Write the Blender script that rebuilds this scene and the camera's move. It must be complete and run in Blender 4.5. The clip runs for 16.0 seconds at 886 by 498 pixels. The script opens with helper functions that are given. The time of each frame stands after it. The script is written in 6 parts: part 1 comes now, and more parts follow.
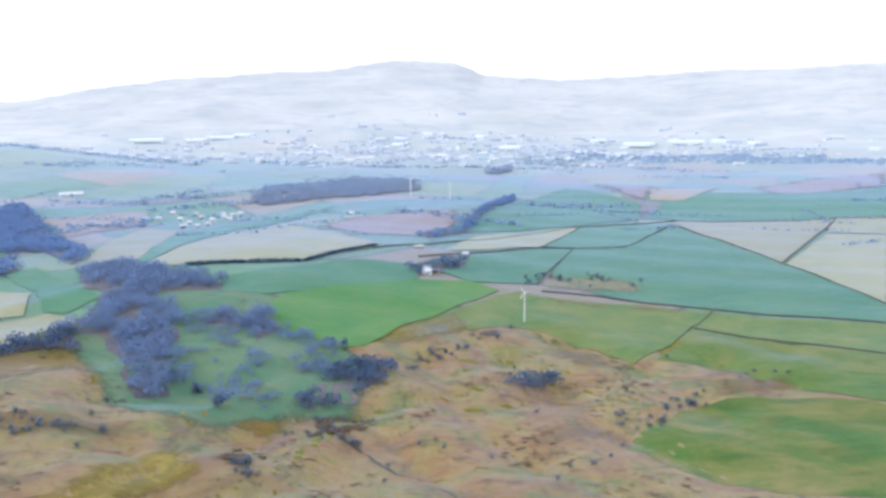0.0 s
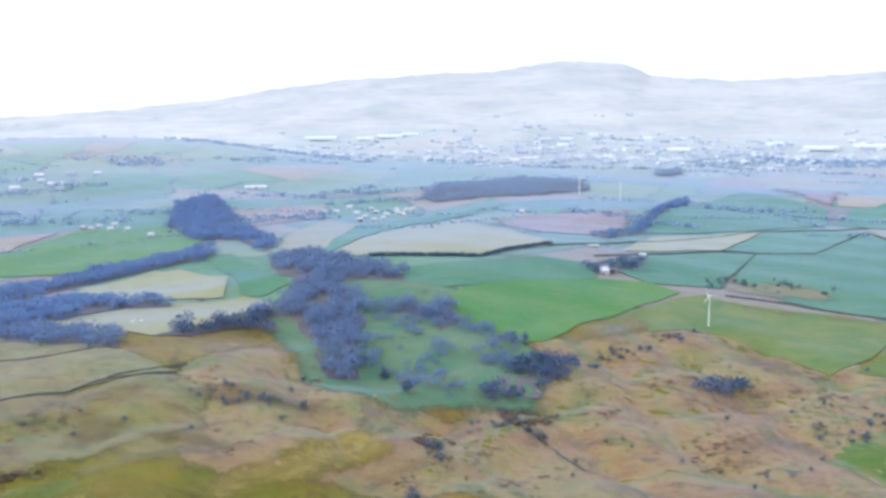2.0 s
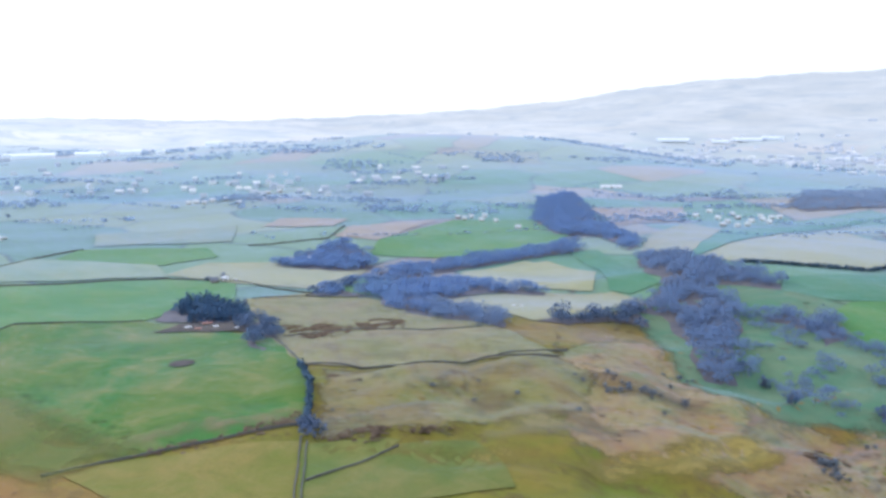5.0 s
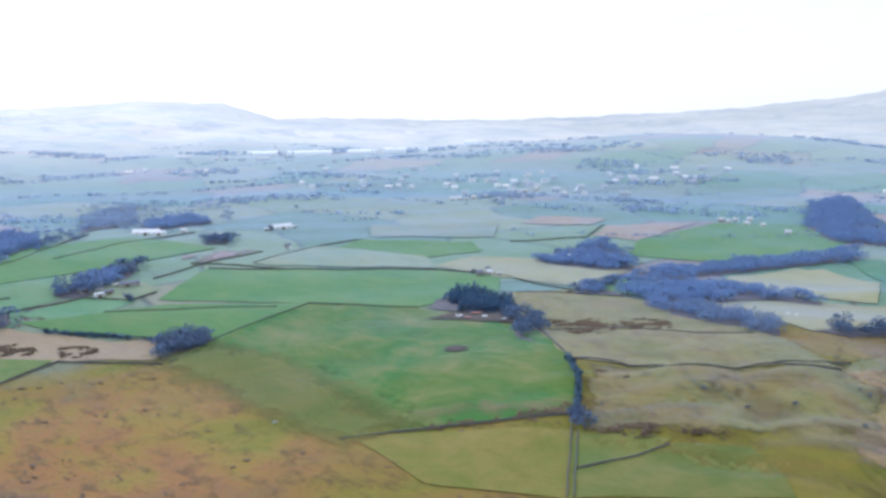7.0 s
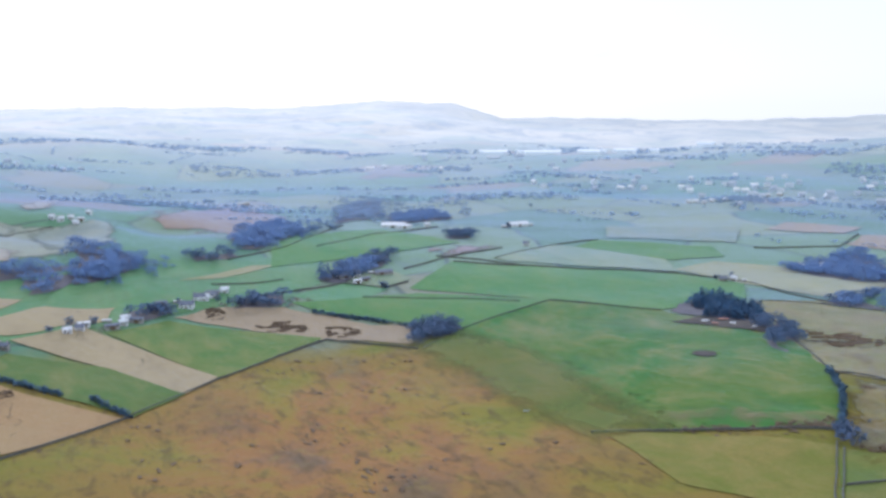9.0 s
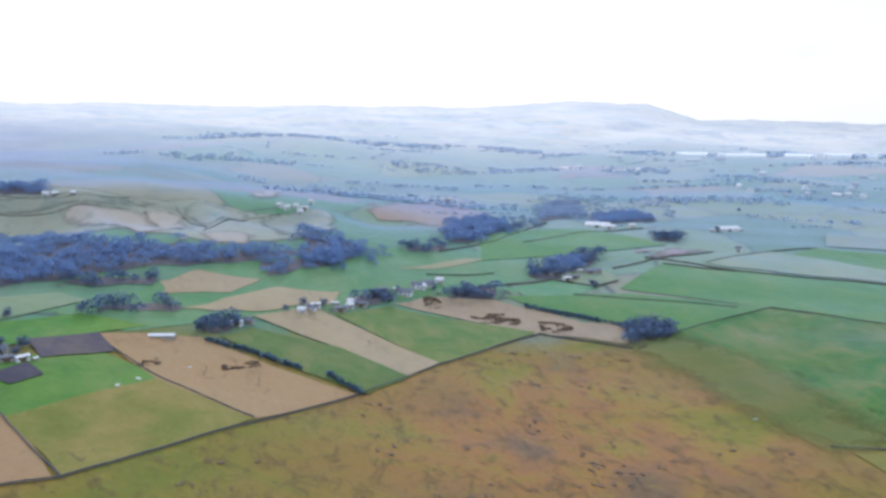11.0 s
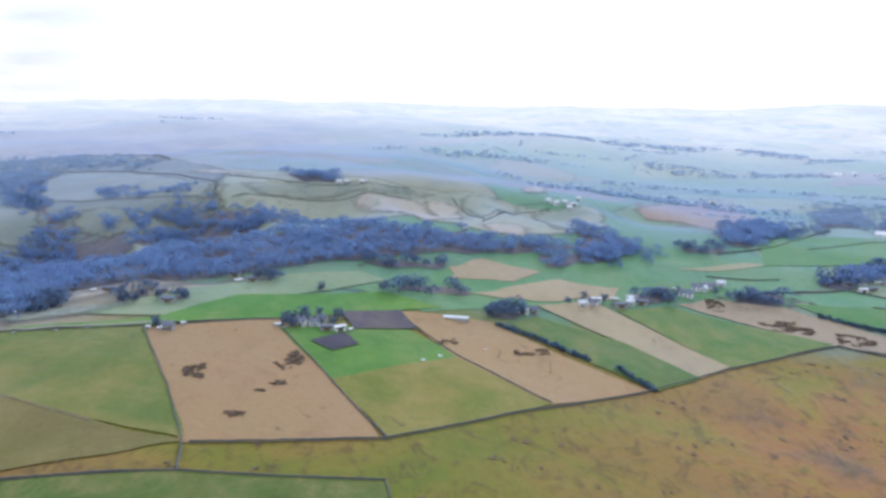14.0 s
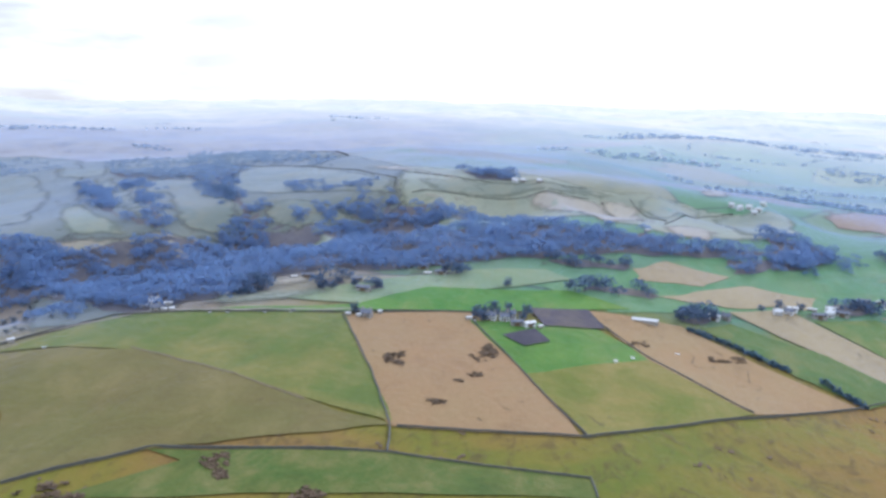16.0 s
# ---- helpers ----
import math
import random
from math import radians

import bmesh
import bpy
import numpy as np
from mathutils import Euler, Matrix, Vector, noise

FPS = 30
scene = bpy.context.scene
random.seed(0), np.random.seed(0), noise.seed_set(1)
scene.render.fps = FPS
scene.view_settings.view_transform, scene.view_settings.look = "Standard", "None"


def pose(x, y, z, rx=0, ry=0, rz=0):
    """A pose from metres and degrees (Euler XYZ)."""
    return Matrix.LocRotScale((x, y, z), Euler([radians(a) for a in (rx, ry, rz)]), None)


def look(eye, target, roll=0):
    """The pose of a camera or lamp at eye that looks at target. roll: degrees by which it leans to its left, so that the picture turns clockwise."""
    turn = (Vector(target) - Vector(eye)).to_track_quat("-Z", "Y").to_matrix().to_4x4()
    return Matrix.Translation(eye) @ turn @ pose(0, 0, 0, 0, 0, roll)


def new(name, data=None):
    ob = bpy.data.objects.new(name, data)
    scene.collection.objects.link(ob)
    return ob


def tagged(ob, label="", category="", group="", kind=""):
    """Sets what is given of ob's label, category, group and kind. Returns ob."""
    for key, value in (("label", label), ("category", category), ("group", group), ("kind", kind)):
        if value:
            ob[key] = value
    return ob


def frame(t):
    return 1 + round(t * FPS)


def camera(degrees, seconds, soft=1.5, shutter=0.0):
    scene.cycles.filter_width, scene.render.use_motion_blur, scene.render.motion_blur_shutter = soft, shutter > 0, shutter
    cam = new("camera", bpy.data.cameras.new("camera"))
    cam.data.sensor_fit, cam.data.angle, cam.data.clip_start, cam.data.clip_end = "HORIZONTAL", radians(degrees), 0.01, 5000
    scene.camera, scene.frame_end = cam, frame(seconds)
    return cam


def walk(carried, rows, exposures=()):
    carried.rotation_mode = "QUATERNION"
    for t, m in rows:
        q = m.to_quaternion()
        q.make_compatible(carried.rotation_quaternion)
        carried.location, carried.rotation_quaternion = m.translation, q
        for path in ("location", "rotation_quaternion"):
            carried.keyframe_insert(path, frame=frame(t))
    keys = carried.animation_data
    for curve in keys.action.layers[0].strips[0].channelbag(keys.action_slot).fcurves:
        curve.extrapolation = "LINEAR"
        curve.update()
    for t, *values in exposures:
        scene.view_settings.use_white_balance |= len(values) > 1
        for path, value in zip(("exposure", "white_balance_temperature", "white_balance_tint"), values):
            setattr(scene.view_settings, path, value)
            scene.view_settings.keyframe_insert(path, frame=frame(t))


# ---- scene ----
cam = camera(54.40, 16.0, soft=3.1)
# seconds, eye x, y, z, yaw, pitch, roll
ROWS = [
    (0.0, -0.00, -0.00, 149.99, -0.00, -9.62, -0.43),
    (0.5, -4.28, -0.92, 149.17, 2.72, -9.57, -0.38),
    (1.0, -8.69, -2.30, 148.15, 5.40, -9.53, -0.30),
    (1.5, -12.85, -3.04, 147.42, 7.89, -9.51, -0.23),
    (2.0, -16.92, -3.88, 146.92, 10.47, -9.49, -0.22),
    (2.5, -20.86, -5.83, 146.46, 13.26, -9.48, -0.16),
    (3.0, -24.97, -9.24, 145.83, 15.90, -9.48, 0.04),
    (3.5, -29.08, -12.49, 145.68, 18.97, -9.43, 0.18),
    (4.0, -32.67, -15.99, 145.79, 23.03, -9.47, 0.38),
    (4.5, -35.56, -20.21, 145.97, 28.05, -9.45, 0.30),
    (7.0, -39.89, -43.65, 147.11, 49.19, -9.48, -0.20),
    (7.5, -39.68, -49.56, 147.43, 53.62, -9.49, -0.44),
    (8.0, -39.41, -55.64, 147.83, 57.38, -9.49, -0.37),
    (8.5, -39.18, -61.86, 148.23, 59.07, -9.46, -0.31),
    (9.0, -39.36, -68.11, 148.49, 63.76, -9.46, -0.19),
    (9.5, -39.99, -74.42, 148.44, 68.20, -9.47, 0.03),
    (10.0, -40.69, -80.95, 148.03, 71.03, -9.44, 0.13),
    (12.5, -42.92, -113.66, 143.69, 82.89, -9.53, 0.57),
    (13.0, -43.06, -119.19, 142.93, 85.41, -9.52, 0.59),
    (13.5, -42.65, -125.10, 142.19, 88.40, -9.53, 0.65),
    (14.0, -41.33, -131.43, 141.42, 91.35, -9.50, 0.81),
    (14.5, -40.65, -137.55, 140.63, 94.74, -9.52, 0.88),
    (15.0, -40.46, -143.42, 139.87, 96.33, -9.53, 1.04),
    (15.5, -39.93, -149.50, 138.98, 98.87, -9.50, 1.16),
    (16.0, -38.63, -156.00, 137.83, 101.38, -9.54, 1.26),
]
walk(cam, [(t, pose(x, y, z, 90 + pitch, 0, yaw) @ pose(0, 0, 0, 0, 0, roll)) for t, x, y, z, yaw, pitch, roll in ROWS],
     [(0, 0.24, 5960, 12.5), (4, 0.18, 5840, 12), (8, -0.04, 5760, 12), (10, -0.12, 5760, 12), (12.5, -0.09, 5760, 12), (16, 0.08, 5760, 12)])

# ---- sky and sun: a hazy winter day, the sun low over the clough ----
SUN_AZ, SUN_EL = 78.0, 26.0   # degrees left of +y, and above the horizon
world = bpy.data.worlds.new("sky")
scene.world = world
world.use_nodes = True
wn = world.node_tree
wn.nodes.clear()
w_out = wn.nodes.new("ShaderNodeOutputWorld")
w_bg = wn.nodes.new("ShaderNodeBackground")
w_sky = wn.nodes.new("ShaderNodeTexSky")
w_sky.sky_type = "NISHITA"
w_sky.sun_disc = False
w_sky.sun_elevation = radians(SUN_EL)
w_sky.sun_rotation = radians(-SUN_AZ)
w_sky.air_density, w_sky.dust_density, w_sky.ozone_density = 1.0, 1.5, 1.5
# a thin even veil of cloud over the clear sky, with faint grey folds
w_co = wn.nodes.new("ShaderNodeTexCoord")
w_map = wn.nodes.new("ShaderNodeMapping")
w_map.inputs["Scale"].default_value = (1.0, 1.0, 5.0)
w_fold = wn.nodes.new("ShaderNodeTexNoise")
w_fold.inputs["Scale"].default_value, w_fold.inputs["Detail"].default_value = 2.6, 5
w_veil = wn.nodes.new("ShaderNodeValToRGB")
w_veil.color_ramp.elements[0].position, w_veil.color_ramp.elements[0].color = 0.27, (0.86, 0.89, 0.93, 1)
w_veil.color_ramp.elements[1].position, w_veil.color_ramp.elements[1].color = 0.38, (1.06, 1.08, 1.12, 1)
w_cloud = wn.nodes.new("ShaderNodeBackground")
w_cloud.inputs["Strength"].default_value = 1.05
w_sum = wn.nodes.new("ShaderNodeMixShader")
w_sum.inputs[0].default_value = 0.85
w_bg.inputs["Strength"].default_value = 0.12
wn.links.new(w_co.outputs["Generated"], w_map.inputs["Vector"])
wn.links.new(w_map.outputs["Vector"], w_fold.inputs["Vector"])
wn.links.new(w_fold.outputs["Fac"], w_veil.inputs[0])
# a grey bank of cloud over the moor beyond the clough
w_bank = wn.nodes.new("ShaderNodeVectorMath")
w_bank.operation = "DOT_PRODUCT"
w_bank.inputs[1].default_value = Vector((-0.80, -0.58, 0.13)).normalized()
w_near = wn.nodes.new("ShaderNodeMapRange")
w_near.inputs["From Min"].default_value, w_near.inputs["From Max"].default_value = 0.965, 0.994
w_rag = wn.nodes.new("ShaderNodeTexNoise")
w_rag.inputs["Scale"].default_value, w_rag.inputs["Detail"].default_value = 7.0, 6
w_cut = wn.nodes.new("ShaderNodeMapRange")
w_cut.inputs["From Min"].default_value, w_cut.inputs["From Max"].default_value = 0.47, 0.62
w_mul = wn.nodes.new("ShaderNodeMath")
w_mul.operation = "MULTIPLY"
w_grey = wn.nodes.new("ShaderNodeMix")
w_grey.data_type = "RGBA"
w_grey.inputs[7].default_value = (0.75, 0.745, 0.75, 1)
wn.links.new(w_co.outputs["Generated"], w_bank.inputs[0])
wn.links.new(w_bank.outputs["Value"], w_near.inputs["Value"])
wn.links.new(w_map.outputs["Vector"], w_rag.inputs["Vector"])
wn.links.new(w_rag.outputs["Fac"], w_cut.inputs["Value"])
wn.links.new(w_near.outputs[0], w_mul.inputs[0])
wn.links.new(w_cut.outputs[0], w_mul.inputs[1])
wn.links.new(w_mul.outputs[0], w_grey.inputs[0])
wn.links.new(w_veil.outputs[0], w_grey.inputs[6])
wn.links.new(w_grey.outputs[2], w_cloud.inputs["Color"])
wn.links.new(w_sky.outputs[0], w_bg.inputs["Color"])
wn.links.new(w_bg.outputs[0], w_sum.inputs[1])
wn.links.new(w_cloud.outputs[0], w_sum.inputs[2])
wn.links.new(w_sum.outputs[0], w_out.inputs["Surface"])
sun = new("sun", bpy.data.lights.new("sun", "SUN"))
sun.data.energy, sun.data.angle, sun.data.color = 1.3, radians(11), (1.0, 0.97, 0.92)
sun.matrix_world = look((0, 0, 900), Vector((0, 0, 900)) - Vector((-math.sin(radians(SUN_AZ)) * math.cos(radians(SUN_EL)), math.cos(radians(SUN_AZ)) * math.cos(radians(SUN_EL)), math.sin(radians(SUN_EL)))))

# ---- the lie of the land ----
HUB = (-30.0, -70.0)
RIM = 4650.0   # how far off the skyline stands
# bearing left of +y and rise of the skyline over the level, in degrees
SKYLINE = [(-60, 1.6), (-40, 2.0), (-26.8, 2.1), (-22.3, 1.8), (-18.4, 1.9), (-14.7, 1.74), (-11.6, 1.43), (-8.0, 1.36), (-4.4, 1.5), (-2.9, 1.75), (-2.2, 2.2),
           (-0.9, 2.68), (1.9, 2.74), (3.4, 2.64), (7.4, 2.12), (12.0, 1.88), (16.2, 1.67), (19.9, 1.2), (23.8, 0.42), (26.8, 0.1), (33.0, -0.4), (39.4, -0.74),
           (52.3, -0.9), (59.6, -0.8), (61.2, -0.4), (63.1, 0.2), (68.7, 0.22), (72.3, 0.0), (79.4, -0.15), (86.1, 0.05), (91.0, -0.1), (97.6, 0.12),
           (104.3, 0.05), (110.0, -0.05), (120.6, -0.15), (126.1, -0.5), (130, -0.3), (160, 0.4), (230, 0.6), (300, 1.6)]
# bearing, where the ground begins to climb to the skyline, and how: under 1 the climb is steep at first
CLIMB = [(-60, 2550, 1.25), (20, 2550, 1.25), (45, 2300, 1.2), (70, 2100, 1.1), (82, 1800, 0.95), (96, 1200, 0.68), (140, 1150, 0.65), (200, 1600, 1.0), (300, 2500, 1.2)]
# x, y, height of the gentle rises and hollows of the plateau
RISES_SOUTH = [
    (-1050, -40, 7.9), (-1050, 150, 3.5), (-860, -230, 19.5), (-860, -40, 7.8), (-860, 150, 4.9),
    (-860, 340, 2.6), (-670, -230, 7.4), (-670, -40, -7.3), (-670, 150, -1.7), (-670, 720, 1.7),
    (-670, 910, 3.3), (-480, -420, 12.9), (-480, -230, 6.1), (-480, -40, -9.3),
]
RISES_NORTH = [
    (-480, 150, -7.4), (-480, 530, -8.9), (-480, 720, -5.4), (-480, 910, 4.2), (-290, -40, -8.0),
    (-290, 150, -5.0), (-290, 340, 16.6), (-290, 530, 3.7), (-290, 720, 12.3), (-100, 720, 18.2),
    (-100, 1100, 10.1), (90, 340, -11.5), (90, 530, -10.2), (90, 1100, 8.4), (280, 1100, -2.6),
]
# the deep wooded clough: x, y, depth, half-width along its course
CLOUGH = [(-420, -640, 46, 60), (-500, -570, 44, 58), (-600, -505, 42, 55), (-690, -440, 40, 52), (-765, -355, 36, 48),
          (-825, -265, 30, 45), (-870, -165, 24, 42), (-900, -60, 18, 40), (-950, 60, 12, 40)]
# the small ravine below the turbine field
RAVINE = [(-330, 640, 8, 45), (-270, 560, 10, 42), (-210, 490, 12, 38), (-150, 435, 12, 32), (-90, 400, 9, 26), (-40, 372, 6, 20)]


def climb(x, y):
    """The long rise from the vale and the moor's edge to the hills on the skyline."""
    dx, dy = x - HUB[0], y - HUB[1]
    r, az = np.hypot(dx, dy), (np.degrees(np.arctan2(-dx, dy)) + 60) % 360 - 60
    sky = np.mean([np.interp(az + o, [p[0] for p in SKYLINE], [p[1] for p in SKYLINE]) for o in (-0.4, -0.2, 0, 0.2, 0.4)], axis=0)
    top = 147 + np.tan(np.radians(sky)) * RIM + 1.5 * np.sin(az * 2.7) + 1.5 * np.sin(az * 5.1 + 1)
    start, bend = (np.interp(az, [p[0] for p in CLIMB], [p[k] for p in CLIMB]) for k in (1, 2))
    s = np.clip((r - start) / (RIM - start), 0, 1)
    rise = ((s + 0.02) ** bend - 0.02 ** bend) / (1.02 ** bend - 0.02 ** bend)
    gentle = 147 + np.tan(np.radians(np.mean([np.interp(az + o, [p[0] for p in SKYLINE], [p[1] for p in SKYLINE]) for o in np.linspace(-7, 7, 15)], axis=0))) * RIM
    top = gentle + (top - gentle) * s * s
    return top * rise + 9 * np.sin(x / 210) * np.sin(y / 170) * np.sin(np.pi * s)


# the broken ground of the hillside: x, y and reach of the stretches with knolls and gullies
KNOLLS = [(-120, 345, 75), (0, 400, 95), (50, 485, 75), (190, 510, 35), (-250, 320, 60)]


def knolls(x, y):
    near = 0 * x
    for cx, cy, w in KNOLLS:
        near = np.maximum(near, np.exp(-(((x - cx) ** 2 + (y - cy) ** 2) / (2 * w * w)) ** 2))
    u, w = x + 9 * np.sin(y / 31 + 1), y + 9 * np.sin(x / 27)
    hump = np.abs(np.sin(u / 21 + w / 37)) + np.abs(np.sin(w / 24 - u / 45 + 0.7)) + 0.5 * np.abs(np.sin(u / 11 - w / 13))
    return near * 4.2 * (hump - 1.5)


def land(x, y):
    """The height of the ground above the datum."""
    x, y = np.asarray(x, float), np.asarray(y, float)
    h = 62 * np.exp(-((x + 1120) ** 2 + (y + 420) ** 2) / (2 * 300 ** 2))
    h = h + 14 * np.exp(-((x + 640) ** 2 + (y + 640) ** 2) / (2 * 140 ** 2))
    h = h + 70 * np.exp(-((x + 1160) ** 2 + (y - 1930) ** 2) / (2 * 320 ** 2)) + 30 * np.exp(-((x + 1600) ** 2 + (y - 1500) ** 2) / (2 * 330 ** 2))
    for cx, cy, a in RISES_SOUTH + RISES_NORTH:
        h = h + a * np.exp(-((x - cx) ** 2 + (y - cy) ** 2) / 45000)
    for course in (CLOUGH, RAVINE):
        cut = 0 * x
        for cx, cy, a, w in course:
            cut = np.maximum(cut, a * np.exp(-((x - cx) ** 2 + (y - cy) ** 2) / (2 * w * w)))
        h = h - cut
    r = np.hypot(x, y)
    roll = 5 * np.sin(x / 97 + 1.3) * np.sin(y / 83 + .4) + 9 * np.sin(x / 310 + y / 510) * np.sin(y / 270 - x / 700 + 1)
    h = h + climb(x, y) + knolls(x, y)
    h = h + roll * np.clip((r - 850) / 500, 0, 1) + .7 * np.sin(x / 23 + y / 41) * np.sin(y / 19 - x / 57)
    return h


def ground_z(x, y):
    return float(land(x, y))


# ---- materials ----
def nodes_of(name):
    m = bpy.data.materials.new(name)
    m.use_nodes = True
    n = m.node_tree
    return m, n, n.nodes["Principled BSDF"]


def noise_tex(n, coord, scale, detail=4.0, rough=0.6, distort=0.0):
    t = n.nodes.new("ShaderNodeTexNoise")
    t.inputs["Scale"].default_value, t.inputs["Detail"].default_value = scale, detail
    t.inputs["Roughness"].default_value, t.inputs["Distortion"].default_value = rough, distort
    n.links.new(coord, t.inputs["Vector"])
    return t.outputs["Fac"]


def ramp(n, fac, stops):
    r = n.nodes.new("ShaderNodeValToRGB")
    e = r.color_ramp.elements
    while len(e) < len(stops):
        e.new(0.5)
    for el, (p, c) in zip(e, stops):
        el.position, el.color = p, (*c, 1)
    n.links.new(fac, r.inputs[0])
    return r.outputs[0]


def mix(n, fac, a, b, kind="MIX"):
    m = n.nodes.new("ShaderNodeMix")
    m.data_type, m.blend_type = "RGBA", kind
    for sock, v in ((m.inputs[0], fac), (m.inputs[6], a), (m.inputs[7], b)):
        if isinstance(v, (int, float)):
            sock.default_value = v
        elif isinstance(v, tuple):
            sock.default_value = (*v, 1)
        else:
            n.links.new(v, sock)
    return m.outputs[2]


def maths(n, op, a, b=0.0):
    m = n.nodes.new("ShaderNodeMath")
    m.operation = op
    for sock, v in zip(m.inputs, (a, b)):
        if isinstance(v, (int, float)):
            sock.default_value = v
        else:
            n.links.new(v, sock)
    return m.outputs[0]


def place(n, sx=1.0, sy=1.0, sz=1.0):
    c = n.nodes.new("ShaderNodeNewGeometry").outputs["Position"]
    m = n.nodes.new("ShaderNodeMapping")
    m.inputs["Scale"].default_value = (sx, sy, sz)
    n.links.new(c, m.inputs["Vector"])
    return m.outputs["Vector"]


HAZE_TINT = (0.48, 0.62, 1.0)


def haze_sheen(b, weight=1.0, rough=0.27):
    """Haze put into the surface: a blue-white sheen that grows at grazing view."""
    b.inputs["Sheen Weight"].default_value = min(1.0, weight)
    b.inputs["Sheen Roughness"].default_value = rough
    b.inputs["Sheen Tint"].default_value = (*HAZE_TINT, 1)


def sward(name, main, second, blot, amount=0.5, size=60.0, streak=(1, 1), flecks=0.0, weight=0.8, haze=0.22, drift=0.25, relief=0.8, soft=0.0):
    """Grassland: two colours in broad drifts, worn and bleached patches, tussocks, and darker rushes in flecks."""
    m, n, b = nodes_of(name)
    v = place(n, streak[0], streak[1], 1)
    broad = noise_tex(n, v, 1 / size, 6, 0.66, 0.8)
    col = ramp(n, broad, [(0.5 - 0.16 * amount, main), (0.5 + 0.16 * amount, second)])
    patches = noise_tex(n, place(n, 0.7, 1.1, 1), 1 / 26.0, 6, 0.68, 0.4)
    bleached = tuple(0.55 * c + 0.45 * t for c, t in zip(second, (0.36, 0.28, 0.13)))
    col = mix(n, ramp(n, patches, [(0.48, (0, 0, 0)), (0.70, (min(1, 2.4 * drift),) * 3)]), col, bleached)
    col = mix(n, ramp(n, patches, [(0.30, (min(1, 1.6 * drift),) * 3), (0.46, (0, 0, 0))]), col, tuple(0.62 * c for c in main))
    fine = noise_tex(n, v, 1 / 5.0, 5, 0.7)
    col = mix(n, ramp(n, fine, [(0.42, (0, 0, 0)), (0.78, (0.38,) * 3)]), col, blot)
    tuft = noise_tex(n, v, 0.9, 3, 0.7)
    col = mix(n, 0.17, col, ramp(n, tuft, [(0.3, (0.25, 0.25, 0.25)), (0.7, (0.85, 0.85, 0.85))]), "OVERLAY")
    if flecks:
        spots = noise_tex(n, place(n, 0.8, 1.3, 1), 1 / 16.0, 6, 0.72, 1.0)
        col = mix(n, ramp(n, spots, [(0.63 - 0.1 * flecks, (0, 0, 0)), (0.72 - 0.08 * flecks, (0.75,) * 3)]), col, (0.085, 0.07, 0.04))
    if flecks > 0.35:
        mottle = noise_tex(n, place(n, 0.8, 1.2, 1), 1 / 6.5, 6, 0.7, 0.3)
        col = mix(n, ramp(n, mottle, [(0.54, (0, 0, 0)), (0.63, (0.6,) * 3)]), col, (0.13, 0.10, 0.045))
        col = mix(n, ramp(n, mottle, [(0.36, (0.5,) * 3), (0.45, (0, 0, 0))]), col, (0.40, 0.32, 0.15))
    info = n.nodes.new("ShaderNodeObjectInfo")
    hsv = n.nodes.new("ShaderNodeHueSaturation")
    n.links.new(maths(n, "ADD", maths(n, "MULTIPLY", info.outputs["Random"], 0.014), 0.493), hsv.inputs["Hue"])
    n.links.new(maths(n, "ADD", maths(n, "MULTIPLY", info.outputs["Random"], 0.14), 0.93), hsv.inputs["Value"])
    n.links.new(col, hsv.inputs["Color"])
    n.links.new(hsv.outputs[0], b.inputs["Base Color"])
    b.inputs["Roughness"].default_value = 0.92
    b.inputs["Specular IOR Level"].default_value = 0.25
    haze_sheen(b, weight, haze)
    bump = n.nodes.new("ShaderNodeBump")
    bump.inputs["Strength"].default_value, bump.inputs["Distance"].default_value = 0.6, relief
    n.links.new(maths(n, "ADD", fine, maths(n, "MULTIPLY", patches, 1.5)), bump.inputs["Height"])
    n.links.new(bump.outputs[0], b.inputs["Normal"])
    if soft:
        # unfenced: the sward thins out raggedly along its edge
        rim = n.nodes.new("ShaderNodeAttribute")
        rim.attribute_name = "rim"
        broken = maths(n, "MULTIPLY", maths(n, "SUBTRACT", noise_tex(n, v, 1 / 7.0, 5, 0.75, 0.4), 0.5), 0.9)
        ragged = maths(n, "ADD", maths(n, "ADD", maths(n, "MULTIPLY", rim.outputs["Fac"], 1.7), maths(n, "MULTIPLY", maths(n, "SUBTRACT", patches, 0.60), 2.4)), broken)
        thin = n.nodes.new("ShaderNodeBsdfTransparent")
        k = n.nodes.new("ShaderNodeMixShader")
        n.links.new(ramp(n, ragged, [(0.05, (0, 0, 0)), (0.85, (soft,) * 3)]), k.inputs[0])
        n.links.new(thin.outputs[0], k.inputs[1])
        n.links.new(b.outputs[0], k.inputs[2])
        n.links.new(k.outputs[0], n.nodes["Material Output"].inputs["Surface"])
    return m


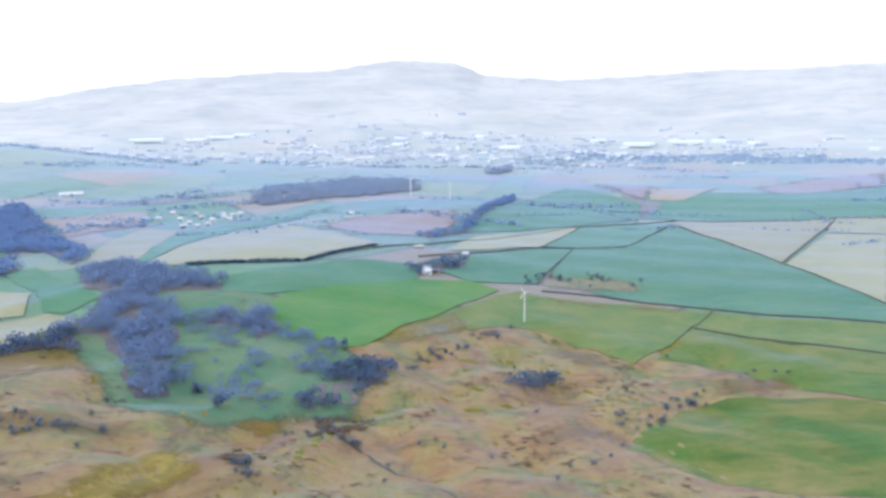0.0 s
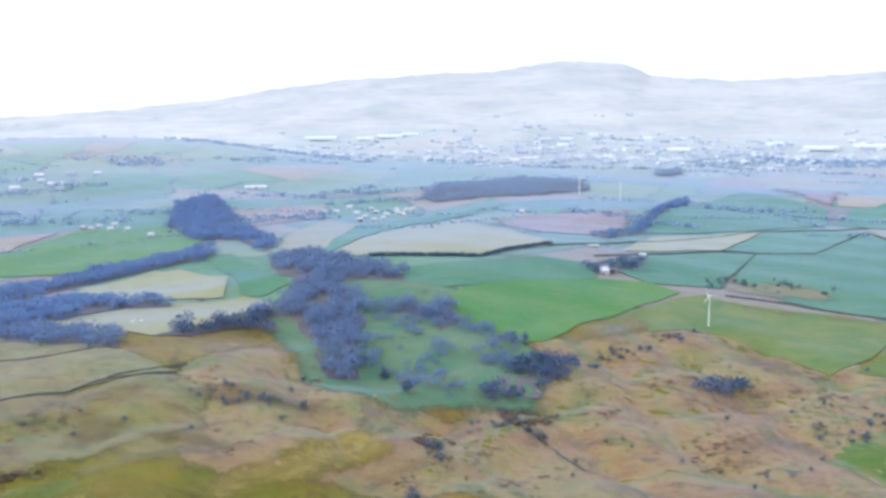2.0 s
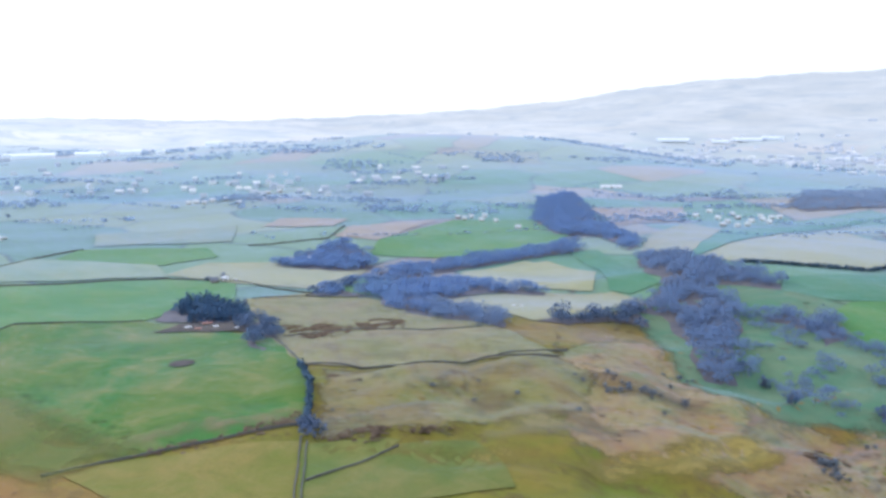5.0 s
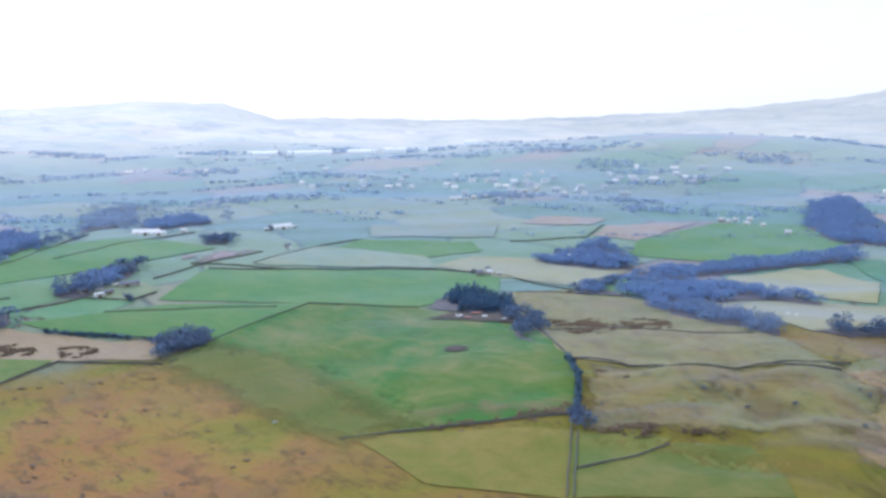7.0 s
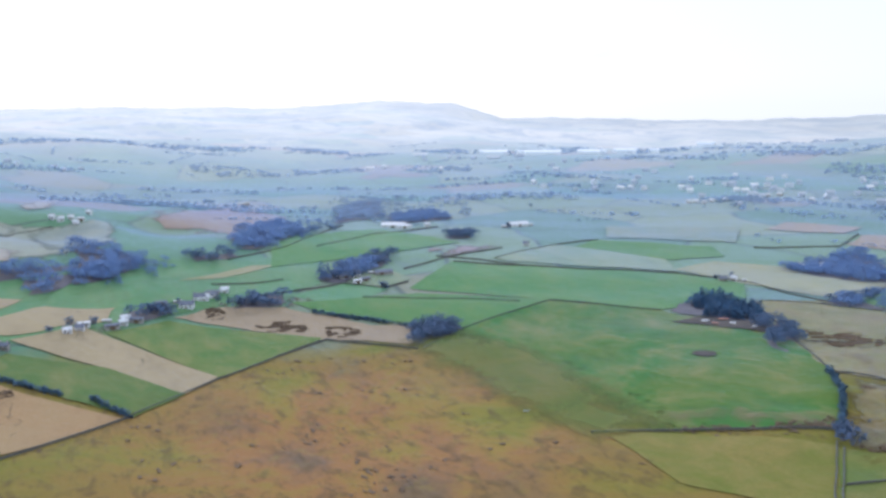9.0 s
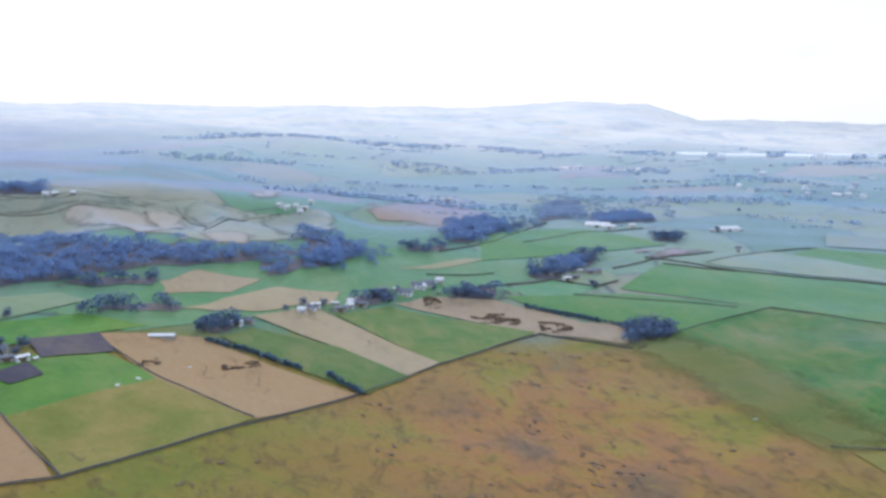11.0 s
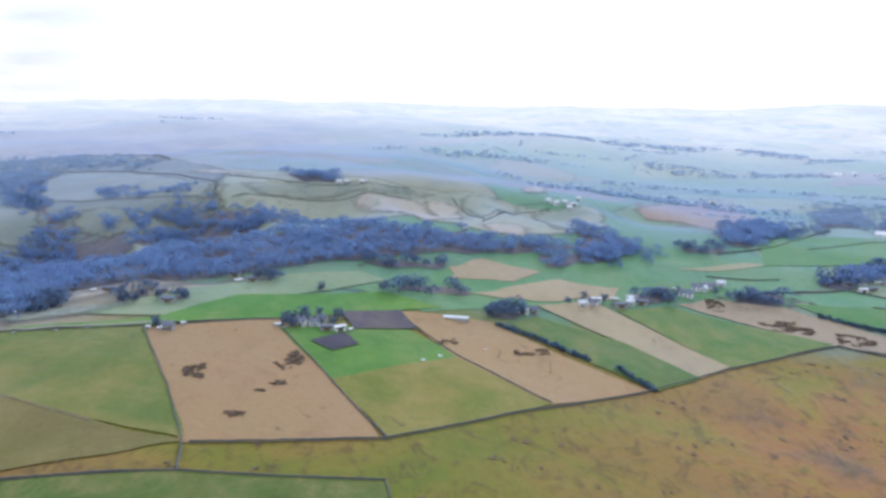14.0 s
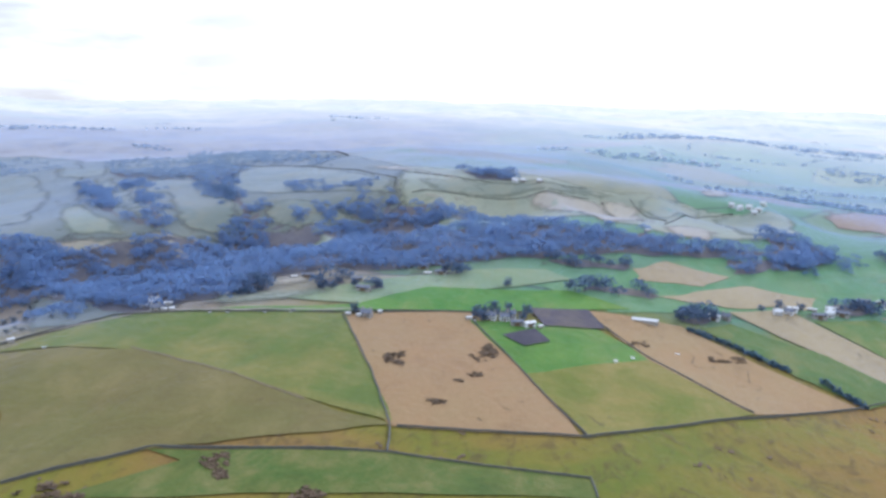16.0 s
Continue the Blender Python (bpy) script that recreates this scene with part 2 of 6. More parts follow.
def rough_hill(name, tones, green=0.7, dark=0.72, open_edge=True, ink=(0.135, 0.105, 0.06), bleach=(0.40, 0.32, 0.155)):
    """A rough hillside: bleached bent, rusty bracken, greener flushes, dark heather and rush in small stands."""
    m, n, b = nodes_of(name)
    v, wide = place(n), place(n, 1.0, 1.35, 1)
    broad = noise_tex(n, wide, 1 / 55.0, 7, 0.66, 0.9)
    col = ramp(n, broad, list(zip((0.32, 0.42, 0.50, 0.57, 0.66), tones)))
    flush = noise_tex(n, place(n, 0.9, 1.2, 1), 1 / 38.0, 6, 0.68, 0.6)
    col = mix(n, ramp(n, flush, [(0.53, (0, 0, 0)), (0.62, (green,) * 3)]), col, (0.185, 0.215, 0.07))
    col = mix(n, ramp(n, flush, [(0.66, (0, 0, 0)), (0.70, (0.85 * green,) * 3)]), col, (0.095, 0.18, 0.06))
    stands = noise_tex(n, wide, 1 / 13.0, 7, 0.74, 0.7)
    col = mix(n, ramp(n, stands, [(0.53, (0, 0, 0)), (0.62, (dark,) * 3)]), col, ink)
    col = mix(n, ramp(n, stands, [(0.36, (0.55,) * 3), (0.44, (0, 0, 0))]), col, bleach)
    tufts = noise_tex(n, wide, 1 / 3.8, 6, 0.76, 0.4)
    col = mix(n, ramp(n, tufts, [(0.56, (0, 0, 0)), (0.64, (dark,) * 3)]), col, ink)
    col = mix(n, ramp(n, tufts, [(0.34, (0.4,) * 3), (0.42, (0, 0, 0))]), col, bleach)
    grain = noise_tex(n, v, 0.9, 3, 0.7)
    col = mix(n, 0.2, col, ramp(n, grain, [(0.3, (0.25, 0.25, 0.25)), (0.7, (0.85, 0.85, 0.85))]), "OVERLAY")
    n.links.new(col, b.inputs["Base Color"])
    b.inputs["Roughness"].default_value, b.inputs["Specular IOR Level"].default_value = 0.95, 0.2
    haze_sheen(b, 0.5, 0.23)
    bump = n.nodes.new("ShaderNodeBump")
    bump.inputs["Strength"].default_value, bump.inputs["Distance"].default_value = 0.8, 2.2
    n.links.new(maths(n, "ADD", stands, maths(n, "MULTIPLY", tufts, 0.6)), bump.inputs["Height"])
    n.links.new(bump.outputs[0], b.inputs["Normal"])
    if not open_edge:
        return m
    rim = n.nodes.new("ShaderNodeAttribute")
    rim.attribute_name = "rim"
    thin = n.nodes.new("ShaderNodeBsdfTransparent")
    k = n.nodes.new("ShaderNodeMixShader")
    n.links.new(ramp(n, maths(n, "ADD", maths(n, "MULTIPLY", rim.outputs["Fac"], 1.6), maths(n, "MULTIPLY", maths(n, "SUBTRACT", stands, 0.55), 2.4)), [(0.1, (0, 0, 0)), (0.6, (1, 1, 1))]), k.inputs[0])
    n.links.new(thin.outputs[0], k.inputs[1])
    n.links.new(b.outputs[0], k.inputs[2])
    n.links.new(k.outputs[0], n.nodes["Material Output"].inputs["Surface"])
    return m


SWARDS = {
    "lush2": (sward("lush_paddock_grass", (0.07, 0.20, 0.03), (0.12, 0.25, 0.04), (0.16, 0.22, 0.05), 0.6, 60), "vivid green paddock beside a farm yard"),
    # pasture copy for the northern fields, tinted teal for haze
    "cool": (sward("hazed_pasture_grass", (0.058, 0.198, 0.098), (0.084, 0.225, 0.113), (0.11, 0.2, 0.095), 0.6, 80, drift=0.12, weight=0.75, haze=0.26), "cool green pasture with an even grazed sward"),
    "pasture": (sward("pasture_grass", (0.074, 0.22, 0.066), (0.112, 0.248, 0.07), (0.14, 0.218, 0.07), 0.7, 80, drift=0.16, weight=0.68, haze=0.22), "cool green pasture bounded by dark walls"),
    "pasture2": (sward("thin_pasture_grass", (0.105, 0.19, 0.055), (0.17, 0.215, 0.065), (0.17, 0.2, 0.08), 0.7, 40, flecks=0.1, weight=0.5, haze=0.25), "thin green pasture with paler worn grass"),
    "pale": (sward("pale_grass", (0.29, 0.30, 0.15), (0.35, 0.34, 0.18), (0.25, 0.27, 0.12), 0.8, 60, weight=0.85, haze=0.26), "pale yellow-green winter hay field"),
    "pale2": (sward("dull_pale_grass", (0.18, 0.26, 0.13), (0.25, 0.30, 0.15), (0.2, 0.23, 0.1), 0.8, 60, flecks=0.15, weight=1.0, haze=0.27), "dull pale green hill pasture"),
    "straw": (sward("straw_grass", (0.33, 0.26, 0.15), (0.37, 0.29, 0.17), (0.26, 0.2, 0.11), 0.8, 50, flecks=0.25, weight=1.0, haze=0.26), "straw-coloured field of dead winter grass"),
    "straw2": (sward("tan_grass", (0.375, 0.245, 0.118), (0.36, 0.255, 0.13), (0.295, 0.205, 0.102), 0.8, 50, flecks=0.2, weight=0.8, haze=0.22), "tan field of dead grass with brown rush patches"),
    "heath": (sward("heath_grass", (0.30, 0.22, 0.14), (0.24, 0.15, 0.10), (0.2, 0.15, 0.1), 0.8, 60, weight=1.0, haze=0.27, soft=1.0), "pinkish-brown rough heath field"),
    "crest": (sward("crest_grass", (0.2, 0.24, 0.09), (0.1, 0.205, 0.07), (0.16, 0.22, 0.08), 0.5, 120, weight=1.0, haze=0.26, soft=1.0), "green and yellow grass on the rounded hill crest"),
    "great_meadow": (sward("great_meadow_grass", (0.038, 0.17, 0.022), (0.105, 0.18, 0.03), (0.08, 0.16, 0.025), 0.5, 80, drift=0.45, soft=1.0), "large green meadow fading into the moor along one side"),
    "deep": (sward("deep_meadow_grass", (0.07, 0.135, 0.025), (0.125, 0.15, 0.035), (0.09, 0.125, 0.025), 0.6, 40, drift=0.4), "dark olive-green walled paddock"),
    "mead2": (sward("yellowing_meadow_grass", (0.12, 0.165, 0.035), (0.2, 0.19, 0.05), (0.11, 0.15, 0.04), 0.7, 70), "yellow-green upland meadow"),
    "mead3": (sward("ochre_meadow_grass", (0.155, 0.18, 0.03), (0.245, 0.205, 0.055), (0.16, 0.165, 0.035), 0.7, 50, flecks=0.1, weight=0.45), "olive-yellow upland meadow with tan drifts"),
    "ochre": (sward("mustard_grass", (0.30, 0.225, 0.055), (0.26, 0.205, 0.05), (0.27, 0.22, 0.07), 0.7, 40, drift=0.08, weight=0.5, soft=1.0), "smooth mustard-coloured grass knoll"),
    "olive": (rough_hill("olive_grass", [(0.185, 0.19, 0.075), (0.25, 0.245, 0.095), (0.295, 0.275, 0.12), (0.31, 0.26, 0.125), (0.21, 0.165, 0.09)], 0.35, 0.6, False, (0.15, 0.135, 0.06), (0.37, 0.345, 0.15)), "olive rough grazing with dark rush patches"),
    "bracken": (rough_hill("bracken", [(0.18, 0.195, 0.058), (0.255, 0.24, 0.07), (0.29, 0.24, 0.085), (0.25, 0.19, 0.07), (0.155, 0.135, 0.062)], 0.5, 0.66, True, (0.125, 0.112, 0.05), (0.32, 0.285, 0.115)), "rough tan hillside of dead bracken and rushes"),
    "bent": (sward("bent_grass", (0.17, 0.14, 0.05), (0.15, 0.14, 0.042), (0.135, 0.115, 0.04), 0.7, 60, flecks=0.05), "tan-olive bent grass pasture"),
    "soil": (sward("dark_soil", (0.065, 0.062, 0.09), (0.09, 0.08, 0.11), (0.06, 0.055, 0.075), 0.7, 15, weight=0.35), "dark grey-brown bare soil plot"),
    "mud": (sward("trodden_mud", (0.06, 0.055, 0.055), (0.10, 0.09, 0.085), (0.05, 0.045, 0.045), 0.7, 8, weight=0.2), "trodden grey-brown muddy yard"),
    "tanmoor": (rough_hill("tan_moor_grass", [(0.215, 0.22, 0.068), (0.305, 0.255, 0.09), (0.355, 0.255, 0.107), (0.325, 0.195, 0.088), (0.215, 0.155, 0.082)], 0.9), "tan moorland hillside of dead grass and bracken"),
    # far bank of the clough: blue-grey haze put into these base colours
    "hillgrass": (sward("hill_pasture_grass", (0.15, 0.182, 0.182), (0.195, 0.22, 0.205), (0.13, 0.152, 0.155), 0.7, 70, flecks=0.0, drift=0.1, weight=0.6, haze=0.27, soft=1.0), "grey-green rough pasture on the far bank of the clough"),
    "bank": (sward("bank_pasture_grass", (0.215, 0.255, 0.215), (0.28, 0.31, 0.245), (0.185, 0.215, 0.19), 0.7, 60, flecks=0.15, weight=0.6, haze=0.27, soft=1.0), "dull blue-green pasture on the bank of the clough"),
    "brae": (sward("brae_grass", (0.172, 0.208, 0.192), (0.225, 0.25, 0.218), (0.15, 0.178, 0.168), 0.7, 60, flecks=0.15, weight=0.6, haze=0.27, soft=1.0), "dull grey-green rough pasture on the steep bank of the clough"),
    "bankside": (sward("bankside_grass", (0.27, 0.31, 0.245), (0.325, 0.355, 0.275), (0.24, 0.275, 0.22), 0.7, 60, flecks=0.1, weight=0.6, haze=0.27, soft=1.0), "pale grey-green pasture above the wooded clough"),
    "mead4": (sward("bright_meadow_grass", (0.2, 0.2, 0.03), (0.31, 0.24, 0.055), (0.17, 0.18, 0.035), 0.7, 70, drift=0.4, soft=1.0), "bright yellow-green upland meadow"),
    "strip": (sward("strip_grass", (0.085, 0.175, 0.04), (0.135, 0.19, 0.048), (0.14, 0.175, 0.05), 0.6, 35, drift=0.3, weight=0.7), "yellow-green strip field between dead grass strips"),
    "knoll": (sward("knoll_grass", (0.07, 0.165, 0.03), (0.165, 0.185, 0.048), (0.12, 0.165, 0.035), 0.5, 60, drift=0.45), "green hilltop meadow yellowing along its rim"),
    # straw colour greyed and paled for the haze over the far bank
    "fell": (sward("fell_grass", (0.36, 0.335, 0.285), (0.43, 0.395, 0.335), (0.30, 0.29, 0.25), 0.7, 60, flecks=0.1, weight=0.7, haze=0.27, soft=1.0), "grey-buff hill pasture beyond the clough, paled for haze"),
    "drift": (sward("bleached_grass", (0.25, 0.24, 0.10), (0.30, 0.25, 0.12), (0.2, 0.2, 0.09), 0.7, 30, flecks=0.3, weight=0.9, haze=0.26, soft=0.70), "bleached drift of dead grass across a pasture"),
    "ling": (sward("heather", (0.19, 0.145, 0.08), (0.22, 0.155, 0.08), (0.14, 0.115, 0.065), 0.7, 20, flecks=0.6, drift=0.3, relief=1.6, soft=0.42, weight=0.45), "dark grey-brown patch of heather and rushes"),
    # pasture copy with sunlight put into the colour: lighter and yellower
    "pasture3": (sward("sunlit_pasture_grass", (0.085, 0.23, 0.075), (0.125, 0.26, 0.095), (0.16, 0.24, 0.085), 0.7, 60, drift=0.15, weight=1.0, haze=0.27), "light green pasture running down to the clough"),
    "verge": (sward("moor_edge_grass", (0.125, 0.195, 0.036), (0.195, 0.21, 0.046), (0.135, 0.175, 0.042), 0.7, 40, drift=0.3, soft=0.70), "yellowing grass where the meadow meets the moor"),
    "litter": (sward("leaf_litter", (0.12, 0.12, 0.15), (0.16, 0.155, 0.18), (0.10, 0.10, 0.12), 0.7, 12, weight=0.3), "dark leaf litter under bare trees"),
    "rough": (sward("rough_green_grass", (0.085, 0.195, 0.11), (0.14, 0.21, 0.125), (0.09, 0.135, 0.10), 0.7, 25, flecks=0.3, weight=0.45, haze=0.22, drift=0.08, soft=1.0), "rough green ravine side with scrub"),
}


# the peaty heart of the moor
MOOR = (-425.0, 75.0, 0.0)


def ground_material():
    m, n, b = nodes_of("moor_and_vale")
    v = place(n)
    broad = noise_tex(n, v, 1 / 140.0, 6, 0.62, 1.0)
    moor = ramp(n, broad, [(0.36, (0.215, 0.20, 0.03)), (0.44, (0.285, 0.20, 0.042)), (0.51, (0.31, 0.16, 0.055)), (0.57, (0.25, 0.14, 0.064)), (0.64, (0.165, 0.115, 0.07))])
    core = n.nodes.new("ShaderNodeVectorMath")
    core.operation = "DISTANCE"
    n.links.new(place(n, 1.0, 1.0, 0.0), core.inputs[0])
    core.inputs[1].default_value = MOOR
    peat = n.nodes.new("ShaderNodeMapRange")
    peat.inputs["From Min"].default_value, peat.inputs["From Max"].default_value = 235.0, 120.0
    n.links.new(maths(n, "ADD", core.outputs["Value"], maths(n, "MULTIPLY", noise_tex(n, v, 1 / 45.0, 5, 0.7, 1.0), 120.0)), peat.inputs["Value"])
    grass = ramp(n, broad, [(0.36, (0.14, 0.17, 0.024)), (0.46, (0.185, 0.175, 0.026)), (0.55, (0.225, 0.17, 0.034)), (0.64, (0.235, 0.15, 0.045))])
    moor = mix(n, peat.outputs[0], grass, moor)
    streaks = noise_tex(n, place(n, 1.0, 1.7, 1), 1 / 16.0, 6, 0.72, 0.5)
    moor = mix(n, ramp(n, streaks, [(0.50, (0, 0, 0)), (0.66, (0.75,) * 3)]), moor, (0.10, 0.07, 0.03))
    rushy = noise_tex(n, place(n, 0.8, 1.5, 1), 1 / 6.0, 6, 0.76, 0.4)
    moor = mix(n, ramp(n, rushy, [(0.55, (0, 0, 0)), (0.64, (0.4,) * 3)]), moor, (0.12, 0.085, 0.04))
    pale = noise_tex(n, v, 1 / 9.0, 5, 0.7)
    moor = mix(n, ramp(n, pale, [(0.52, (0, 0, 0)), (0.75, (0.6,) * 3)]), moor, (0.27, 0.22, 0.05))
    # the vale beyond: a patchwork of hedged fields
    cells = n.nodes.new("ShaderNodeTexVoronoi")
    cells.inputs["Scale"].default_value = 1 / 165.0
    cells.inputs["Randomness"].default_value = 0.85
    bend = n.nodes.new("ShaderNodeVectorMath")
    bend.operation = "ADD"
    wob = n.nodes.new("ShaderNodeTexNoise")
    wob.inputs["Scale"].default_value = 1 / 200.0
    n.links.new(v, wob.inputs["Vector"])
    sc = n.nodes.new("ShaderNodeVectorMath")
    sc.operation = "SCALE"
    sc.inputs["Scale"].default_value = 120.0
    n.links.new(wob.outputs["Color"], sc.inputs[0])
    flat = place(n, 1.0, 1.0, 0.0)
    n.links.new(flat, bend.inputs[0])
    n.links.new(sc.outputs[0], bend.inputs[1])
    n.links.new(bend.outputs[0], cells.inputs["Vector"])
    sep = n.nodes.new("ShaderNodeSeparateColor")
    n.links.new(cells.outputs["Color"], sep.inputs[0])
    vale = ramp(n, sep.outputs[0], [(0.0, (0.10, 0.235, 0.125)), (0.3, (0.15, 0.275, 0.15)), (0.55, (0.27, 0.325, 0.19)), (0.75, (0.125, 0.235, 0.145)), (0.9, (0.33, 0.29, 0.20)), (1.0, (0.21, 0.19, 0.16))])
    edge = n.nodes.new("ShaderNodeTexVoronoi")
    edge.feature = "DISTANCE_TO_EDGE"
    edge.inputs["Scale"].default_value = 1 / 165.0
    edge.inputs["Randomness"].default_value = 0.85
    n.links.new(bend.outputs[0], edge.inputs["Vector"])
    vale = mix(n, ramp(n, edge.outputs["Distance"], [(0.006, (0.7,) * 3), (0.02, (0, 0, 0))]), vale, (0.06, 0.085, 0.08))
    scrub = noise_tex(n, v, 1 / 70.0, 6, 0.7)
    vale = mix(n, ramp(n, scrub, [(0.56, (0, 0, 0)), (0.68, (0.5,) * 3)]), vale, (0.12, 0.165, 0.14))
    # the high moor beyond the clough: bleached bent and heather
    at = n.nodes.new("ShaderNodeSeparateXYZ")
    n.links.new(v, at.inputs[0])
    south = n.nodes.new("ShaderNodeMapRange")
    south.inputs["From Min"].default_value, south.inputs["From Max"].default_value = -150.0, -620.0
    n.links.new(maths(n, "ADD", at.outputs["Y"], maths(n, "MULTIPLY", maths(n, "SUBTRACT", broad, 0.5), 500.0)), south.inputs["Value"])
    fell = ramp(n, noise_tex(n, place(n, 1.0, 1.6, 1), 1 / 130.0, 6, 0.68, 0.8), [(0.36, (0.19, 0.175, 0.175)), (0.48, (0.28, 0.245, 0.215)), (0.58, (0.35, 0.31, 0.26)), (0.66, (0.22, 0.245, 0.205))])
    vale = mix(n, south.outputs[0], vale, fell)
    # moorland gives way to the vale some half a kilometre out
    away = n.nodes.new("ShaderNodeVectorMath")
    away.operation = "LENGTH"
    n.links.new(flat, away.inputs[0])
    reach = maths(n, "ADD", away.outputs["Value"], maths(n, "MULTIPLY", broad, 260.0))
    share = n.nodes.new("ShaderNodeMapRange")
    share.inputs["From Min"].default_value, share.inputs["From Max"].default_value = 690.0, 780.0
    n.links.new(reach, share.inputs["Value"])
    col = mix(n, share.outputs[0], moor, vale)
    # the hills of the skyline: pastures, woods and moors, haze mixed into their colour
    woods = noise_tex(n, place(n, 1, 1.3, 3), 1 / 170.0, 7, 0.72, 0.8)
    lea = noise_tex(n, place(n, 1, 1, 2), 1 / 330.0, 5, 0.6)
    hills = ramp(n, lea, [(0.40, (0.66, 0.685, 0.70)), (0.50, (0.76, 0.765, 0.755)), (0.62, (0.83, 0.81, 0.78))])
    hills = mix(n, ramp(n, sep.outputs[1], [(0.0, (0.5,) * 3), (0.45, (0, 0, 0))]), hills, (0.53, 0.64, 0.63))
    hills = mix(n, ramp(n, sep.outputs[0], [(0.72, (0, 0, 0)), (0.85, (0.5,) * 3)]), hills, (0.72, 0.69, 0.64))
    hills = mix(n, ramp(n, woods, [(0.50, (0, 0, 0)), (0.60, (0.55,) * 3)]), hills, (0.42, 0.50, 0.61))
    # hills to the north painted darker, for the sun's side and the exposure
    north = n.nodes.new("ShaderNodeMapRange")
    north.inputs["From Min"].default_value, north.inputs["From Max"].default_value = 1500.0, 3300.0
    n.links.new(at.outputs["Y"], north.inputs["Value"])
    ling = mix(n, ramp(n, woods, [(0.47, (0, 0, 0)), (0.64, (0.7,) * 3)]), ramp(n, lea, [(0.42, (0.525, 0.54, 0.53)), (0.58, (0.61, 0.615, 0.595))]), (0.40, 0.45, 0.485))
    # high ground whitened: haze at the skyline put into the colour
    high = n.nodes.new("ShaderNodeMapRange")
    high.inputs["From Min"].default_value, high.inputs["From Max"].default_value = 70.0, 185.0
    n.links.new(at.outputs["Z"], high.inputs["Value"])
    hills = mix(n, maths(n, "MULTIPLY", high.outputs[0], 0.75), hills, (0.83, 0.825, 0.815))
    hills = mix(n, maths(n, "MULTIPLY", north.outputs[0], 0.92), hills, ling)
    # haze by distance: the ground's base colour fades to the pale hill tones
    haze_share = n.nodes.new("ShaderNodeMapRange")
    haze_share.interpolation_type = "SMOOTHSTEP"
    haze_share.inputs["From Min"].default_value, haze_share.inputs["From Max"].default_value = 1250.0, 3350.0
    n.links.new(maths(n, "ADD", away.outputs["Value"], maths(n, "ADD", maths(n, "MULTIPLY", maths(n, "SUBTRACT", woods, 0.5), 700.0), maths(n, "MULTIPLY", south.outputs[0], -250.0))), haze_share.inputs["Value"])
    col = mix(n, haze_share.outputs[0], col, hills)
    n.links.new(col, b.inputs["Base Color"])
    b.inputs["Roughness"].default_value = 0.95
    b.inputs["Specular IOR Level"].default_value = 0.2
    haze_sheen(b)
    # haze as sheen: heavier over the vale than the moor, broader with distance
    haze_weight = maths(n, "ADD", maths(n, "MULTIPLY", share.outputs[0], 0.5), 0.5)
    n.links.new(maths(n, "MULTIPLY", haze_weight, maths(n, "SUBTRACT", 1.0, maths(n, "MULTIPLY", haze_share.outputs[0], 0.9))), b.inputs["Sheen Weight"])
    haze_reach = n.nodes.new("ShaderNodeMapRange")
    haze_reach.inputs["From Min"].default_value, haze_reach.inputs["From Max"].default_value = 1300.0, 3400.0
    haze_reach.inputs["To Min"].default_value, haze_reach.inputs["To Max"].default_value = 0.25, 0.38
    n.links.new(away.outputs["Value"], haze_reach.inputs["Value"])
    n.links.new(haze_reach.outputs[0], b.inputs["Sheen Roughness"])
    bump = n.nodes.new("ShaderNodeBump")
    bump.inputs["Strength"].default_value, bump.inputs["Distance"].default_value = 0.6, 1.2
    n.links.new(streaks, bump.inputs["Height"])
    n.links.new(bump.outputs[0], b.inputs["Normal"])
    return m


def plain(name, a, c, size=2.0, rough=0.8, metal=0.0, weight=0.0):
    m, n, b = nodes_of(name)
    v = place(n)
    f1, f2 = noise_tex(n, v, 1 / size, 4, 0.65), noise_tex(n, v, 5 / size, 4, 0.7)
    col = mix(n, 0.35, ramp(n, f1, [(0.35, a), (0.65, c)]), ramp(n, f2, [(0.3, a), (0.7, c)]))
    n.links.new(col, b.inputs["Base Color"])
    b.inputs["Roughness"].default_value, b.inputs["Metallic"].default_value = rough, metal
    if weight:
        haze_sheen(b, weight)
    bump = n.nodes.new("ShaderNodeBump")
    bump.inputs["Strength"].default_value, bump.inputs["Distance"].default_value = 0.3, 0.05
    n.links.new(f2, bump.inputs["Height"])
    n.links.new(bump.outputs[0], b.inputs["Normal"])
    return m


